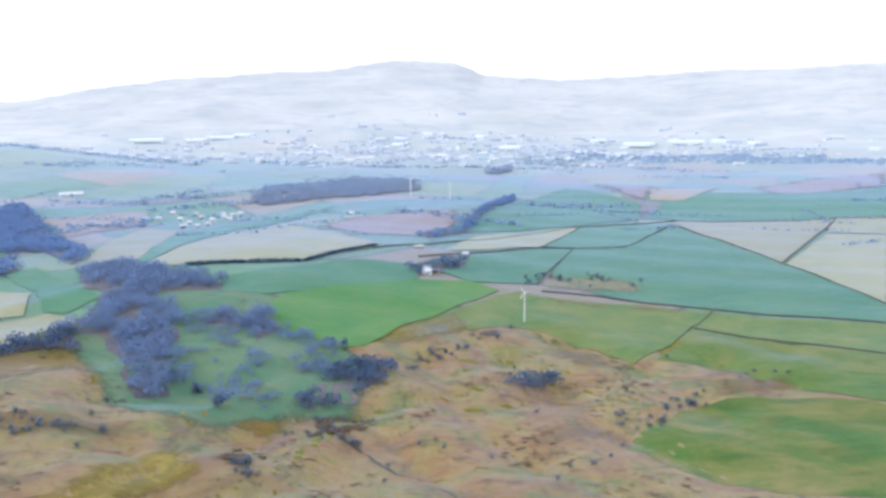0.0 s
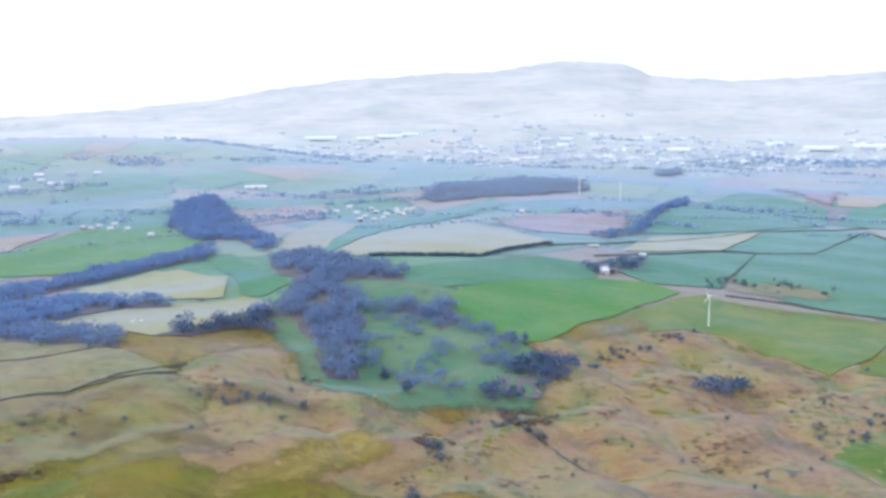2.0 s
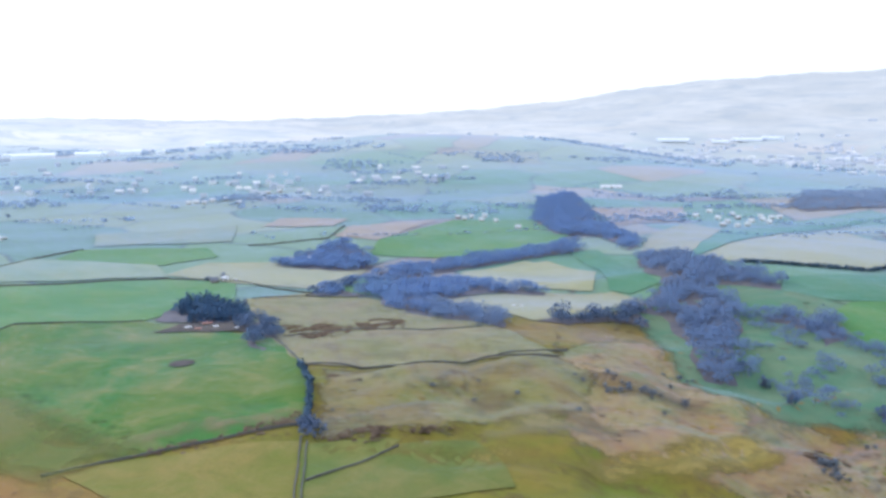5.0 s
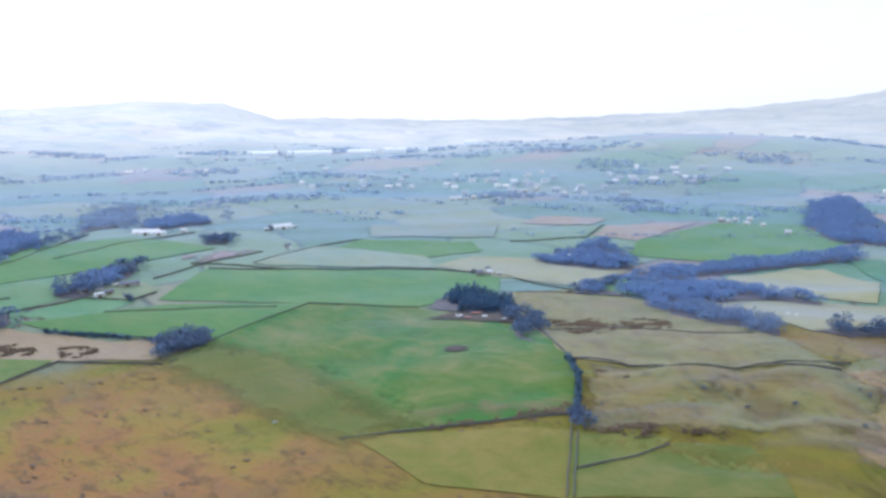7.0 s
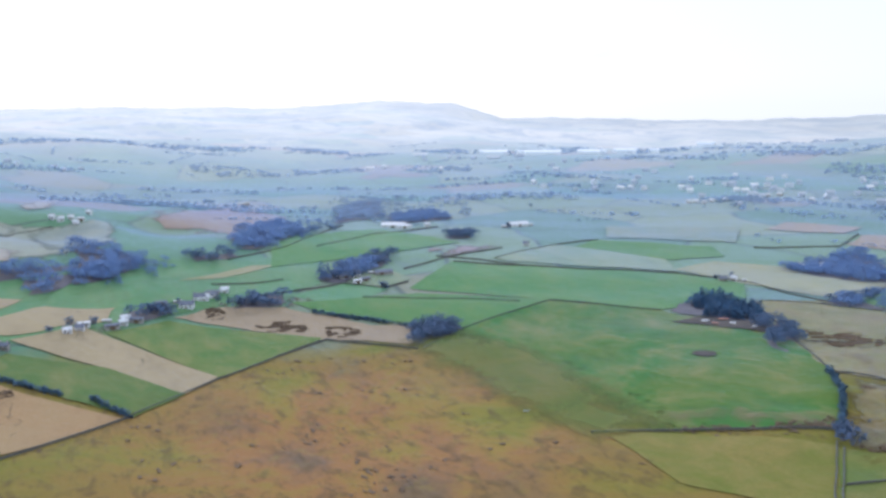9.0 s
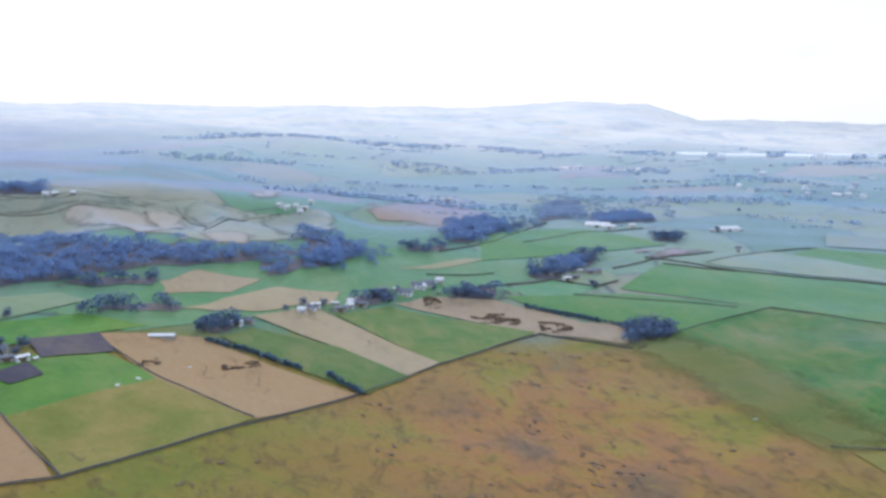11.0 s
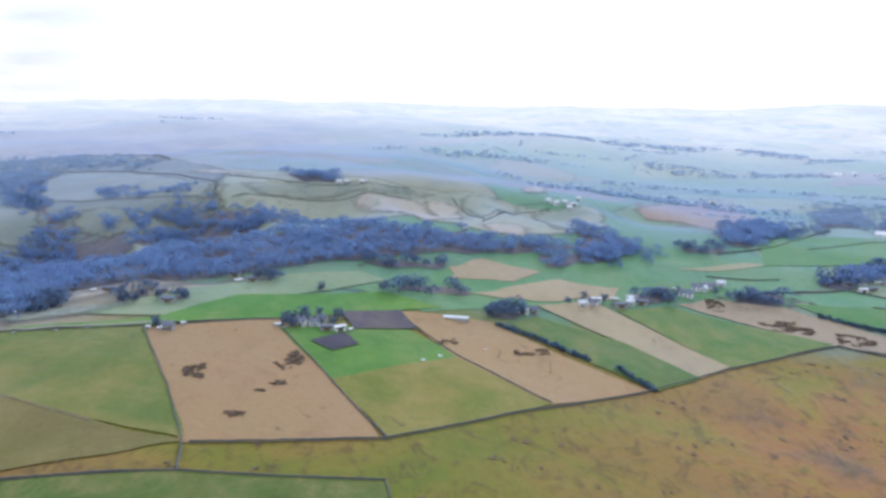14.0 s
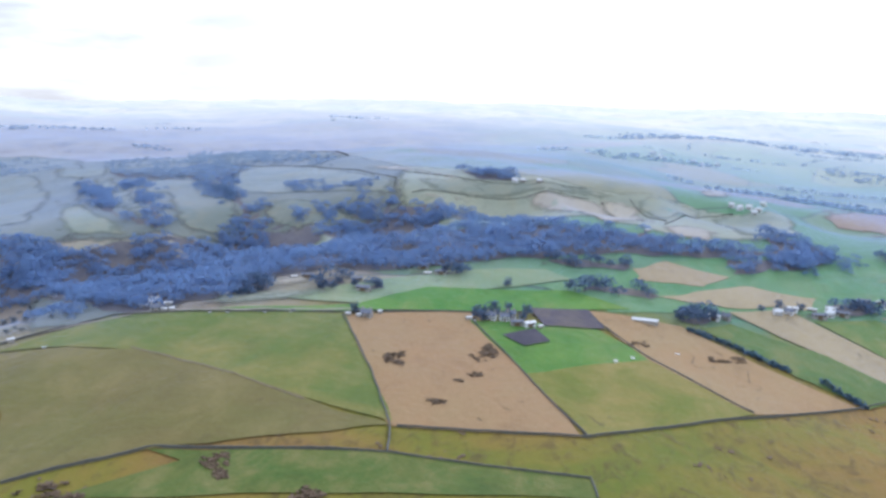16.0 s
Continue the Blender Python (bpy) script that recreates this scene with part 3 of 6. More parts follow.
def foliage(name, a, c, size, glow, gaps=0.0, haze=0.6):
    """Twigs or needles: light passes through the thin crown, whose blue gloss imitates haze."""
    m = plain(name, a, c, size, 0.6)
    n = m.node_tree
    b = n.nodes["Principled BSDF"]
    haze_sheen(b, haze, 0.6)
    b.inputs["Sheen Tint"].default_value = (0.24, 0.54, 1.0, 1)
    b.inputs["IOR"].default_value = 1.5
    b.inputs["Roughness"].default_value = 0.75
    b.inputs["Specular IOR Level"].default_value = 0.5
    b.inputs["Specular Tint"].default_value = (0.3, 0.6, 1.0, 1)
    t = n.nodes.new("ShaderNodeBsdfTranslucent")
    t.inputs["Color"].default_value = (*glow, 1)
    k = n.nodes.new("ShaderNodeMixShader")
    k.inputs[0].default_value = 0.3
    n.links.new(b.outputs[0], k.inputs[1])
    n.links.new(t.outputs[0], k.inputs[2])
    shell = k.outputs[0]
    if gaps:
        # between the bare twigs one sees through
        hole = n.nodes.new("ShaderNodeBsdfTransparent")
        k2 = n.nodes.new("ShaderNodeMixShader")
        k2.inputs[0].default_value = gaps
        n.links.new(shell, k2.inputs[1])
        n.links.new(hole.outputs[0], k2.inputs[2])
        shell = k2.outputs[0]
    n.links.new(shell, n.nodes["Material Output"].inputs["Surface"])
    return m


def hazed_vale_twigs():
    """Bare far trees; haze painted into their colour, paler with distance."""
    m = foliage("hazed_vale_twigs", (0.25, 0.32, 0.46), (0.29, 0.36, 0.50), 30.0, (0.40, 0.50, 0.70), 0.62)
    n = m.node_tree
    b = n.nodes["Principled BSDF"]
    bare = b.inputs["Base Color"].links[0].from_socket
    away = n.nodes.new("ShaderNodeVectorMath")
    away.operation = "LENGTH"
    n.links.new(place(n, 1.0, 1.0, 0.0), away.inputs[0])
    haze_reach = n.nodes.new("ShaderNodeMapRange")
    haze_reach.inputs["From Min"].default_value, haze_reach.inputs["From Max"].default_value = 750.0, 2000.0
    n.links.new(away.outputs["Value"], haze_reach.inputs["Value"])
    n.links.new(mix(n, haze_reach.outputs[0], bare, (0.68, 0.73, 0.80)), b.inputs["Base Color"])
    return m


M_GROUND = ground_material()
M_STONE = plain("gritstone", (0.075, 0.08, 0.075), (0.14, 0.14, 0.125), 1.2, 0.9, 0, 0.45)
M_HEDGE = foliage("hedge_twigs", (0.055, 0.09, 0.115), (0.085, 0.12, 0.145), 1.5, (0.11, 0.15, 0.19), 0.0, 0.42)
M_RUSH = plain("brown_rush_tufts", (0.12, 0.085, 0.055), (0.18, 0.125, 0.08), 3.0, 0.95, 0, 0.15)
M_BANK = plain("bank_rushes", (0.12, 0.10, 0.05), (0.2, 0.15, 0.07), 2.5, 0.95, 0, 0.6)
# wood twigs: distance haze painted as blue into the base colour
M_COPSE = foliage("hazed_copse_twigs", (0.165, 0.225, 0.38), (0.2, 0.255, 0.41), 18.0, (0.46, 0.53, 0.70), 0.5, 0.45)
M_TWIG = foliage("hazed_winter_twigs", (0.135, 0.215, 0.43), (0.16, 0.235, 0.45), 24.0, (0.47, 0.58, 0.86), 0.48, 0.46)
# lone trees and small or dark groves: twig copy with less painted haze
M_FARM = foliage("less_hazed_twigs", (0.075, 0.075, 0.125), (0.11, 0.095, 0.145), 6.0, (0.2, 0.26, 0.36), 0.3)
M_SCRUB = foliage("thorn_scrub", (0.12, 0.115, 0.095), (0.175, 0.16, 0.125), 6.0, (0.24, 0.24, 0.26), 0.35)
M_VALE = hazed_vale_twigs()
M_NEEDLE = foliage("conifer_needles", (0.035, 0.085, 0.16), (0.055, 0.105, 0.185), 8.0, (0.13, 0.18, 0.32), 0.25, 0.4)
M_WHITE = plain("white_render", (0.66, 0.68, 0.72), (0.78, 0.80, 0.83), 2.0, 0.7)
M_SANDSTONE = plain("sandstone", (0.29, 0.28, 0.27), (0.39, 0.38, 0.36), 1.0, 0.9)
M_SLATE = plain("slate", (0.13, 0.155, 0.22), (0.19, 0.21, 0.29), 1.5, 0.5, 0, 1.0)
M_SHEET = plain("pale_sheet_roof", (0.66, 0.70, 0.76), (0.78, 0.81, 0.86), 3.0, 0.4)
M_CLAD = plain("white_cladding", (0.80, 0.87, 0.97), (0.86, 0.92, 0.99), 6.0, 0.35)
M_REDSHEET = plain("rusty_sheet_roof", (0.36, 0.17, 0.14), (0.48, 0.29, 0.25), 1.5, 0.6)
M_BLACK = plain("dark_glazing", (0.03, 0.035, 0.04), (0.05, 0.055, 0.06), 0.5, 0.15)
M_TIMBER = plain("dark_timber", (0.10, 0.075, 0.05), (0.17, 0.12, 0.08), 0.6, 0.8)
M_METAL = plain("white_gelcoat", (0.80, 0.81, 0.82), (0.86, 0.86, 0.86), 1.0, 0.35)
M_GREYMETAL = plain("galvanised_steel", (0.45, 0.46, 0.47), (0.6, 0.6, 0.6), 0.7, 0.4, 0.6)
M_RUBBER = plain("tyre_rubber", (0.02, 0.02, 0.02), (0.04, 0.04, 0.04), 0.3, 0.9)
M_CARPAINT = plain("silver_car_paint", (0.55, 0.56, 0.58), (0.65, 0.66, 0.67), 0.8, 0.25, 0.3)
M_WATER = plain("peaty_stream", (0.05, 0.05, 0.045), (0.09, 0.085, 0.075), 1.5, 0.5)
M_TRACK = plain("pale_stone_track", (0.24, 0.22, 0.19), (0.32, 0.29, 0.25), 2.5, 0.95, 0, 0.4)
M_BARK = plain("bark", (0.13, 0.14, 0.16), (0.19, 0.185, 0.19), 0.8, 0.95, 0, 0.6)


# ---- mesh helpers ----
def mesh_object(name, verts, faces, material, parent=None, smooth=False, normals=None):
    me = bpy.data.meshes.new(name)
    me.from_pydata([tuple(map(float, v)) for v in verts], [], [tuple(map(int, f)) for f in faces])
    me.materials.append(material)
    if smooth:
        me.shade_smooth()
    if normals is not None:
        me.normals_split_custom_set_from_vertices(np.asarray(normals, float).tolist())
    ob = new(name, me)
    ob.parent = parent
    return ob


def part(name, bm, material, parent, label=""):
    me = bpy.data.meshes.new(name)
    bm.to_mesh(me)
    bm.free()
    me.materials.append(material)
    ob = new(name, me)
    ob.parent = parent
    return tagged(ob, label) if label else ob


# ---- the ground: one sheet out to the far hills ----

def ground_sheet():
    front = np.arange(-48, 150, 0.3)
    behind = np.arange(150, 312, 4.5)
    az = np.radians(np.concatenate([front, behind]))
    rad = 30 * np.exp(np.arange(0, math.log(RIM / 30), 0.0135))
    rad[-1] = RIM
    A, R = np.meshgrid(az, rad)
    x, y = HUB[0] - np.sin(A) * R, HUB[1] + np.cos(A) * R
    z = land(x, y)
    v = np.stack([x, y, z], -1).reshape(-1, 3)
    c, k = len(az), len(rad)
    i, j = np.meshgrid(np.arange(c), np.arange(k - 1))
    a, b = j * c + i, j * c + (i + 1) % c
    f = np.stack([a, a + c, b + c, b], -1).reshape(-1, 4)
    centre = len(v)
    v = np.vstack([v, [[HUB[0], HUB[1], ground_z(*HUB)]]])
    faces = [tuple(q) for q in f] + [(centre, q, (q + 1) % c) for q in range(c)]
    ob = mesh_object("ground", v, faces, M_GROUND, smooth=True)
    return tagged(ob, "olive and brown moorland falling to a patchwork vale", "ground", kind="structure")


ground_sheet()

def canopy(v, f, centre=None, lean=0.25):
    """Faces turned outwards, and the normals of the whole canopy, so that fine twigs shade as one soft mass."""
    v = np.asarray(v, float)
    tri = np.array(f)
    a, b, c = v[tri[:, 0]], v[tri[:, 1]], v[tri[:, 2]]
    n = np.cross(b - a, c - a)
    out = np.zeros_like(v)
    if centre is not None:
        out[:, :2] = (v[:, :2] - np.asarray(centre)) * lean
    out[:, 2] = 1.0
    back = np.einsum("ij,ij->i", n, out[tri[:, 0]]) < 0
    tri[back] = tri[back][:, ::-1]
    out /= np.linalg.norm(out, axis=1)[:, None]
    return tri, out


def clump(rng, c, s, v, f):
    """A small ragged bunch of twigs."""
    k = len(v)
    pts = rng.normal(size=(6, 3))
    pts /= np.linalg.norm(pts, axis=1)[:, None]
    pts = c + pts * np.multiply(s, (1, 1, 0.8)) * rng.uniform(0.6, 1.3, (6, 1))
    v.extend(pts)
    f.extend([(k, k + 1, k + 2), (k + 1, k + 3, k + 4), (k + 2, k + 4, k + 5), (k, k + 3, k + 5), (k + 1, k + 2, k + 4), (k, k + 2, k + 5)])


# ---- fields, draped over the ground ----
def fray(corners, step, amount):
    """The outline with points along its sides, pushed about a little."""
    out = []
    for (ax, ay), (bx, by) in zip(corners, corners[1:] + corners[:1]):
        d = math.hypot(bx - ax, by - ay)
        n = max(1, int(d / step))
        for i in range(n):
            s = i / n
            x, y = ax + (bx - ax) * s, ay + (by - ay) * s
            w = amount if i else 0
            p = Vector((x / 25, y / 25, 3.3))
            out.append((x + w * noise.noise(p), y + w * noise.noise(p + Vector((9, 5, 2)))))
    return out


def drape(corners, lift, step):
    from mathutils.geometry import delaunay_2d_cdt
    n = len(corners)
    xs, ys = [p[0] for p in corners], [p[1] for p in corners]
    inner = [Vector((x, y)) for x in np.arange(min(xs), max(xs), step) for y in np.arange(min(ys), max(ys), step)]
    vs, _, fs, *_ = delaunay_2d_cdt([Vector(p) for p in corners] + inner, [], [list(range(n))], 1, 0.05)
    x, y = np.array([v.x for v in vs]), np.array([v.y for v in vs])
    return np.stack([x, y, land(x, y) + lift], -1), fs


LIFT = [0]


PLOTS = []


def rush_bed(corners):
    """Brown rushes in ragged tufts."""
    rng = np.random.default_rng(abs(int(corners[0][0] * 7 + corners[0][1])))
    xs, ys = [p[0] for p in corners], [p[1] for p in corners]
    area = (max(xs) - min(xs)) * (max(ys) - min(ys))
    v, f = [], []
    n = int(min(4000, max(80, area * 1.5)))
    px, py = rng.uniform(min(xs), max(xs), n), rng.uniform(min(ys), max(ys), n)
    keep = within(px, py, corners)
    for x, y in zip(px[keep], py[keep]):
        if noise.noise(Vector((x / 7, y / 11, 1))) + 0.6 * noise.noise(Vector((x / 2.5, y / 2.5, 7))) > 0.0:
            clump(rng, np.array([x, y, ground_z(x, y) + 0.3 + 0.0009 * math.hypot(x, y)]), rng.uniform(0.6, 1.3) * np.array((1.3, 1.3, 0.5)), v, f)
    if v:
        tagged(mesh_object("rush_bed", v, f, M_RUSH), "ragged dark brown bed of rushes in grass", "rushes", kind="stuff")


def within(x, y, poly):
    hit = np.zeros(np.shape(x), bool)
    for (ax, ay), (bx, by) in zip(poly, poly[1:] + poly[:1]):
        if ay != by:
            hit ^= ((ay > y) != (by > y)) & (x < (bx - ax) * (y - ay) / (by - ay) + ax)
    return hit


def field(kind, corners, open_sides=()):
    if kind == "rush":
        return rush_bed(corners)
    PLOTS.append((kind, corners))
    mat, label = SWARDS[kind]
    cx, cy = sum(p[0] for p in corners) / len(corners), sum(p[1] for p in corners) / len(corners)
    far = math.hypot(cx, cy)
    grow = {"tanmoor": 22, "hillgrass": 10, "rough": 8}.get(kind, 2.5)
    corners = [(x + grow * (x - cx) / max(1, math.hypot(x - cx, y - cy)), y + grow * (y - cy) / max(1, math.hypot(x - cx, y - cy))) for x, y in corners]
    LIFT[0] = 0 if kind in ("tanmoor", "pasture3") else 10 if kind in ("hillgrass", "bankside") else 10 if kind == "rough" else 22 if kind in ("drift", "verge", "ling", "bank", "brae", "fell", "mud", "soil") else 11 + (LIFT[0] + 1) % 7
    wild = 26 if kind in ("heath", "tanmoor") else 9 if kind in ("rough", "bracken", "ochre", "litter") else 6 if kind.startswith("straw") and far > 600 else 9 if kind in ("drift", "ling", "verge") else 5 if kind in ("olive", "bent", "crest", "mud", "hillgrass") else 1.5
    v, f = drape(fray(corners, 7, wild), 0.06 + 0.00035 * far + (0.04 if LIFT[0] == 22 else 0.02 if far < 500 else 0.026) * LIFT[0], min(40, max(5, far / 80)) * (0.8 if kind in ("drift", "ling", "mead4", "verge") else 1))
    ob = mesh_object("field", v, f, mat, smooth=True)
    rim = np.full(len(v), 1e9)
    for k, ((ax, ay), (bx, by)) in enumerate(zip(corners, corners[1:] + corners[:1])):
        if open_sides and k not in open_sides:
            continue
        dx, dy = bx - ax, by - ay
        s = np.clip(((v[:, 0] - ax) * dx + (v[:, 1] - ay) * dy) / max(dx * dx + dy * dy, 1e-6), 0, 1)
        rim = np.minimum(rim, np.hypot(v[:, 0] - ax - s * dx, v[:, 1] - ay - s * dy))
    ob.data.attributes.new("rim", "FLOAT", "POINT").data.foreach_set("value", np.clip(rim / (75 if open_sides else min(45, 0.95 * rim.max()) if kind in ("drift", "mead4", "verge", "ling", "crest") else 18), 0, 1).astype(np.float32))
    tagged(ob, label, "field", "fields of the plateau and vale", "structure")


# ---- walls, hedges, banks ----
def along(pts, step):
    out = []
    for (ax, ay), (bx, by) in zip(pts, pts[1:]):
        n = max(1, int(math.hypot(bx - ax, by - ay) / step))
        out += [(ax + (bx - ax) * i / n, ay + (by - ay) * i / n) for i in range(n)]
    return out + [pts[-1]]


def ribbon(name, pts, width, height, ragged, material, step=3.0):
    line = along(pts, step)
    v, f = [], []
    for i, (x, y) in enumerate(line):
        ax, ay = line[max(i - 1, 0)]
        bx, by = line[min(i + 1, len(line) - 1)]
        d = max(math.hypot(bx - ax, by - ay), 1e-6)
        nx, ny = -(by - ay) / d, (bx - ax) / d
        wob = noise.noise(Vector((x / 12, y / 12, 0.7))) * ragged
        x, y = x + nx * wob, y + ny * wob
        z = ground_z(x, y)
        h = height * (1 + ragged * 0.5 * noise.noise(Vector((x / 4, y / 4, 5))) )
        w = width * (1 + ragged * 0.5 * noise.noise(Vector((x / 5, y / 5, 9))))
        for off, up in ((-0.5, -0.4), (-0.36, h), (0.36, h * 0.97), (0.5, -0.4)):
            v.append((x + nx * off * w, y + ny * off * w, z + up))
        if i:
            k = 4 * i
            f += [(k - 4 + j, k + j, k + j + 1, k - 3 + j) for j in range(3)]
    f += [(0, 1, 2, 3), (len(v) - 1, len(v) - 2, len(v) - 3, len(v) - 4)]
    return mesh_object(name, v, f, material)


def stone_wall(pts):
    far = math.hypot(*pts[0])
    ob = ribbon("drystone_wall", pts, 0.7, 1.05 + 0.0004 * far, 0.5, M_STONE, max(2.5, far / 200))
    tagged(ob, "dark weathered gritstone field wall with rank grass", "wall", "field walls")


def hedgerow(pts):
    """A row of thorn bushes grown together."""
    rng = np.random.default_rng(abs(int(pts[0][0] * 5 + pts[0][1])))
    v, f = [], []
    for x, y in along(pts, 0.9):
        z = ground_z(x, y)
        gap = noise.noise(Vector((x / 11, y / 11, 6)))
        for _ in range(6 if gap > -0.35 else 2):
            clump(rng, np.array([x + rng.normal() * 0.75, y + rng.normal() * 0.75, z + rng.uniform(0.3, 2.9 + gap)]), rng.uniform(0.85, 1.35), v, f)
    f, normals = canopy(v, f)
    ob = mesh_object("hedge", v, f, M_HEDGE, smooth=True, normals=normals)
    tagged(ob, "thick dark leafless thorn hedge between fields", "hedge", "hedges")


def earth_bank(pts):
    ob = ribbon("earth_bank", pts, 2.2, 0.7, 0.9, M_BANK, 3)
    tagged(ob, "low broken bank grown over with brown rushes", "bank")


# ---- trees ----
def cone(a, b, ra, rb, v, f, sides=5):
    k = len(v)
    a, b = np.array(a, float), np.array(b, float)
    d = b - a
    u = np.cross(d, (0.3, 0.9, 0.2))
    u /= np.linalg.norm(u)
    w = np.cross(d, u)
    w /= np.linalg.norm(w)
    for p, r in ((a, ra), (b, rb)):
        for i in range(sides):
            t = 2 * math.pi * i / sides
            v.append(p + r * (u * math.cos(t) + w * math.sin(t)))
    f.extend([(k + i, k + (i + 1) % sides, k + sides + (i + 1) % sides, k + sides + i) for i in range(sides)])


def broad_tree(seed, bunches=92, big=1.0, limbs=6):
    """Wood and crown of a leafless broad tree ten metres tall, as vertices and faces."""
    rng = np.random.default_rng(seed)
    wv, wf, cv, cf = [], [], [], []
    cone((0, 0, -1), (0.2, 0.1, 3.2), 0.32, 0.22, wv, wf)
    for i in range(limbs):
        t = i * 6.3 / limbs + rng.uniform(-0.3, 0.3)
        tip = np.array([math.cos(t) * rng.uniform(1.8, 3.0), math.sin(t) * rng.uniform(1.8, 3.0), rng.uniform(5.6, 8.4)])
        cone((0.2, 0.1, rng.uniform(2.2, 3.5)), tip, 0.2, 0.05, wv, wf, 4)
    lobes = [(rng.uniform(-2.4, 2.4), rng.uniform(-2.4, 2.4), rng.uniform(2.6, 6.6), rng.uniform(1.7, 2.5)) for _ in range(7)] + [(0, 0, 4.2, 3.2)]
    for i in range(bunches):
        x, y, z, r = lobes[i % len(lobes)]
        d = rng.normal(size=3)
        d /= np.linalg.norm(d)
        p = np.array([x, y, z]) + d * r * rng.uniform(0.4, 1.05) * (1, 1, 0.9)
        p[2] = max(p[2], 1.2)
        clump(rng, p, big * rng.uniform(0.55, 1.1), cv, cf)
    cf, cn = canopy(cv, cf, (0, 0), 0.16)
    return wv, wf, cv, cf, cn


def thicket_tree(seed, bunches=40, big=1.0):
    """A slender bare tree of a close wood, its upright twigs woven into its neighbours'."""
    rng = np.random.default_rng(seed)
    wv, wf, cv, cf = [], [], [], []
    cone((0, 0, -1), (0.1, 0.1, 6.0), 0.25, 0.1, wv, wf, 4)
    for i in range(2):
        t = rng.uniform(0, 6.28)
        cone((0, 0, 2.5), (math.cos(t) * 2, math.sin(t) * 2, 7), 0.15, 0.04, wv, wf, 3)
    for i in range(bunches):
        t, r = i * 2.4, 4.6 * math.sqrt((i + 0.5) / bunches)
        top = 9.0 - 0.16 * r * r + rng.normal() * 0.6
        p = np.array([math.cos(t) * r, math.sin(t) * r, top * (1 - 0.55 * rng.uniform() ** 2)])
        clump(rng, p, big * rng.uniform(0.55, 0.95) * np.array((1, 1, 1.7)), cv, cf)
    cf, cn = canopy(cv, cf, (0, 0), 0.04)
    return wv, wf, cv, cf, cn


def fir_tree(seed, bunches=60):
    rng = np.random.default_rng(seed)
    wv, wf, cv, cf = [], [], [], []
    cone((0, 0, -1), (0, 0, 11.5), 0.3, 0.04, wv, wf)
    for i in range(bunches):
        s = (i + 0.5) / bunches
        z = 1.6 + 10.2 * s
        r = 2.7 * (1 - s) ** 0.8 + 0.15
        t = i * 2.4
        clump(rng, np.array([math.cos(t) * r * 0.75, math.sin(t) * r * 0.75, z]), 0.4 + 0.75 * (1 - s), cv, cf)
    cf, cn = canopy(cv, cf, (0, 0), 0.2)
    return wv, wf, cv, cf, cn


def rotated(v, turn, size, x, y, z):
    c, s = math.cos(turn), math.sin(turn)
    v = np.asarray(v, float)
    return np.stack([(v[:, 0] * c - v[:, 1] * s) * size[0] + x, (v[:, 0] * s + v[:, 1] * c) * size[0] + y, v[:, 2] * size[1] + z], -1)


BROADS = [broad_tree(s, 84) for s in range(7, 13)]
FAR_BROADS = [thicket_tree(s, 34, 1.25) for s in range(40, 46)]
NEAR_WOOD = [thicket_tree(s, 46, 1.1) for s in range(60, 66)]
FIRS = [fir_tree(s) for s in range(20, 24)]
BUSHES = [broad_tree(s, 34, 1.25) for s in range(30, 34)]


def inside(x, y, poly):
    hit = False
    for (ax, ay), (bx, by) in zip(poly, poly[1:] + poly[:1]):
        if (ay > y) != (by > y) and x < (bx - ax) * (y - ay) / (by - ay) + ax:
            hit = not hit
    return hit


def grove(name, sites, kinds, crown_mat, label, tall=(0.8, 1.25)):
    """Many trees that nobody could count, one sheet of wood and one of twigs."""
    rng = np.random.default_rng(len(sites))
    top = new(name)
    data = {"trunks": [[], [], 0], "crowns": [[], [], 0]}
    shade = []
    for x, y in sites:
        wv, wf, cv, cf, cn = kinds[rng.integers(len(kinds))]
        s = rng.uniform(*tall) * (1 + 0.35 * noise.noise(Vector((x / 26, y / 26, 3))))
        size, turn, z = (s * rng.uniform(1.1, 1.6), s), rng.uniform(0, 6.28), ground_z(x, y)
        for key, v, f in (("trunks", wv, wf), ("crowns", cv, cf)):
            d = data[key]
            d[0].append(rotated(v, turn, size, x, y, z))
            d[1].extend([tuple(i + d[2] for i in q) for q in f])
            d[2] += len(v)
        shade.append(rotated(cn, turn, (1, 1), 0, 0, 0))
    for key, mat, normals in (("trunks", M_BARK, None), ("crowns", crown_mat, np.vstack(shade))):
        d = data[key]
        tagged(mesh_object(key, np.vstack(d[0]), d[1], mat, top, True, normals), kind="stuff")
    return tagged(top, label, "woodland", kind="stuff")


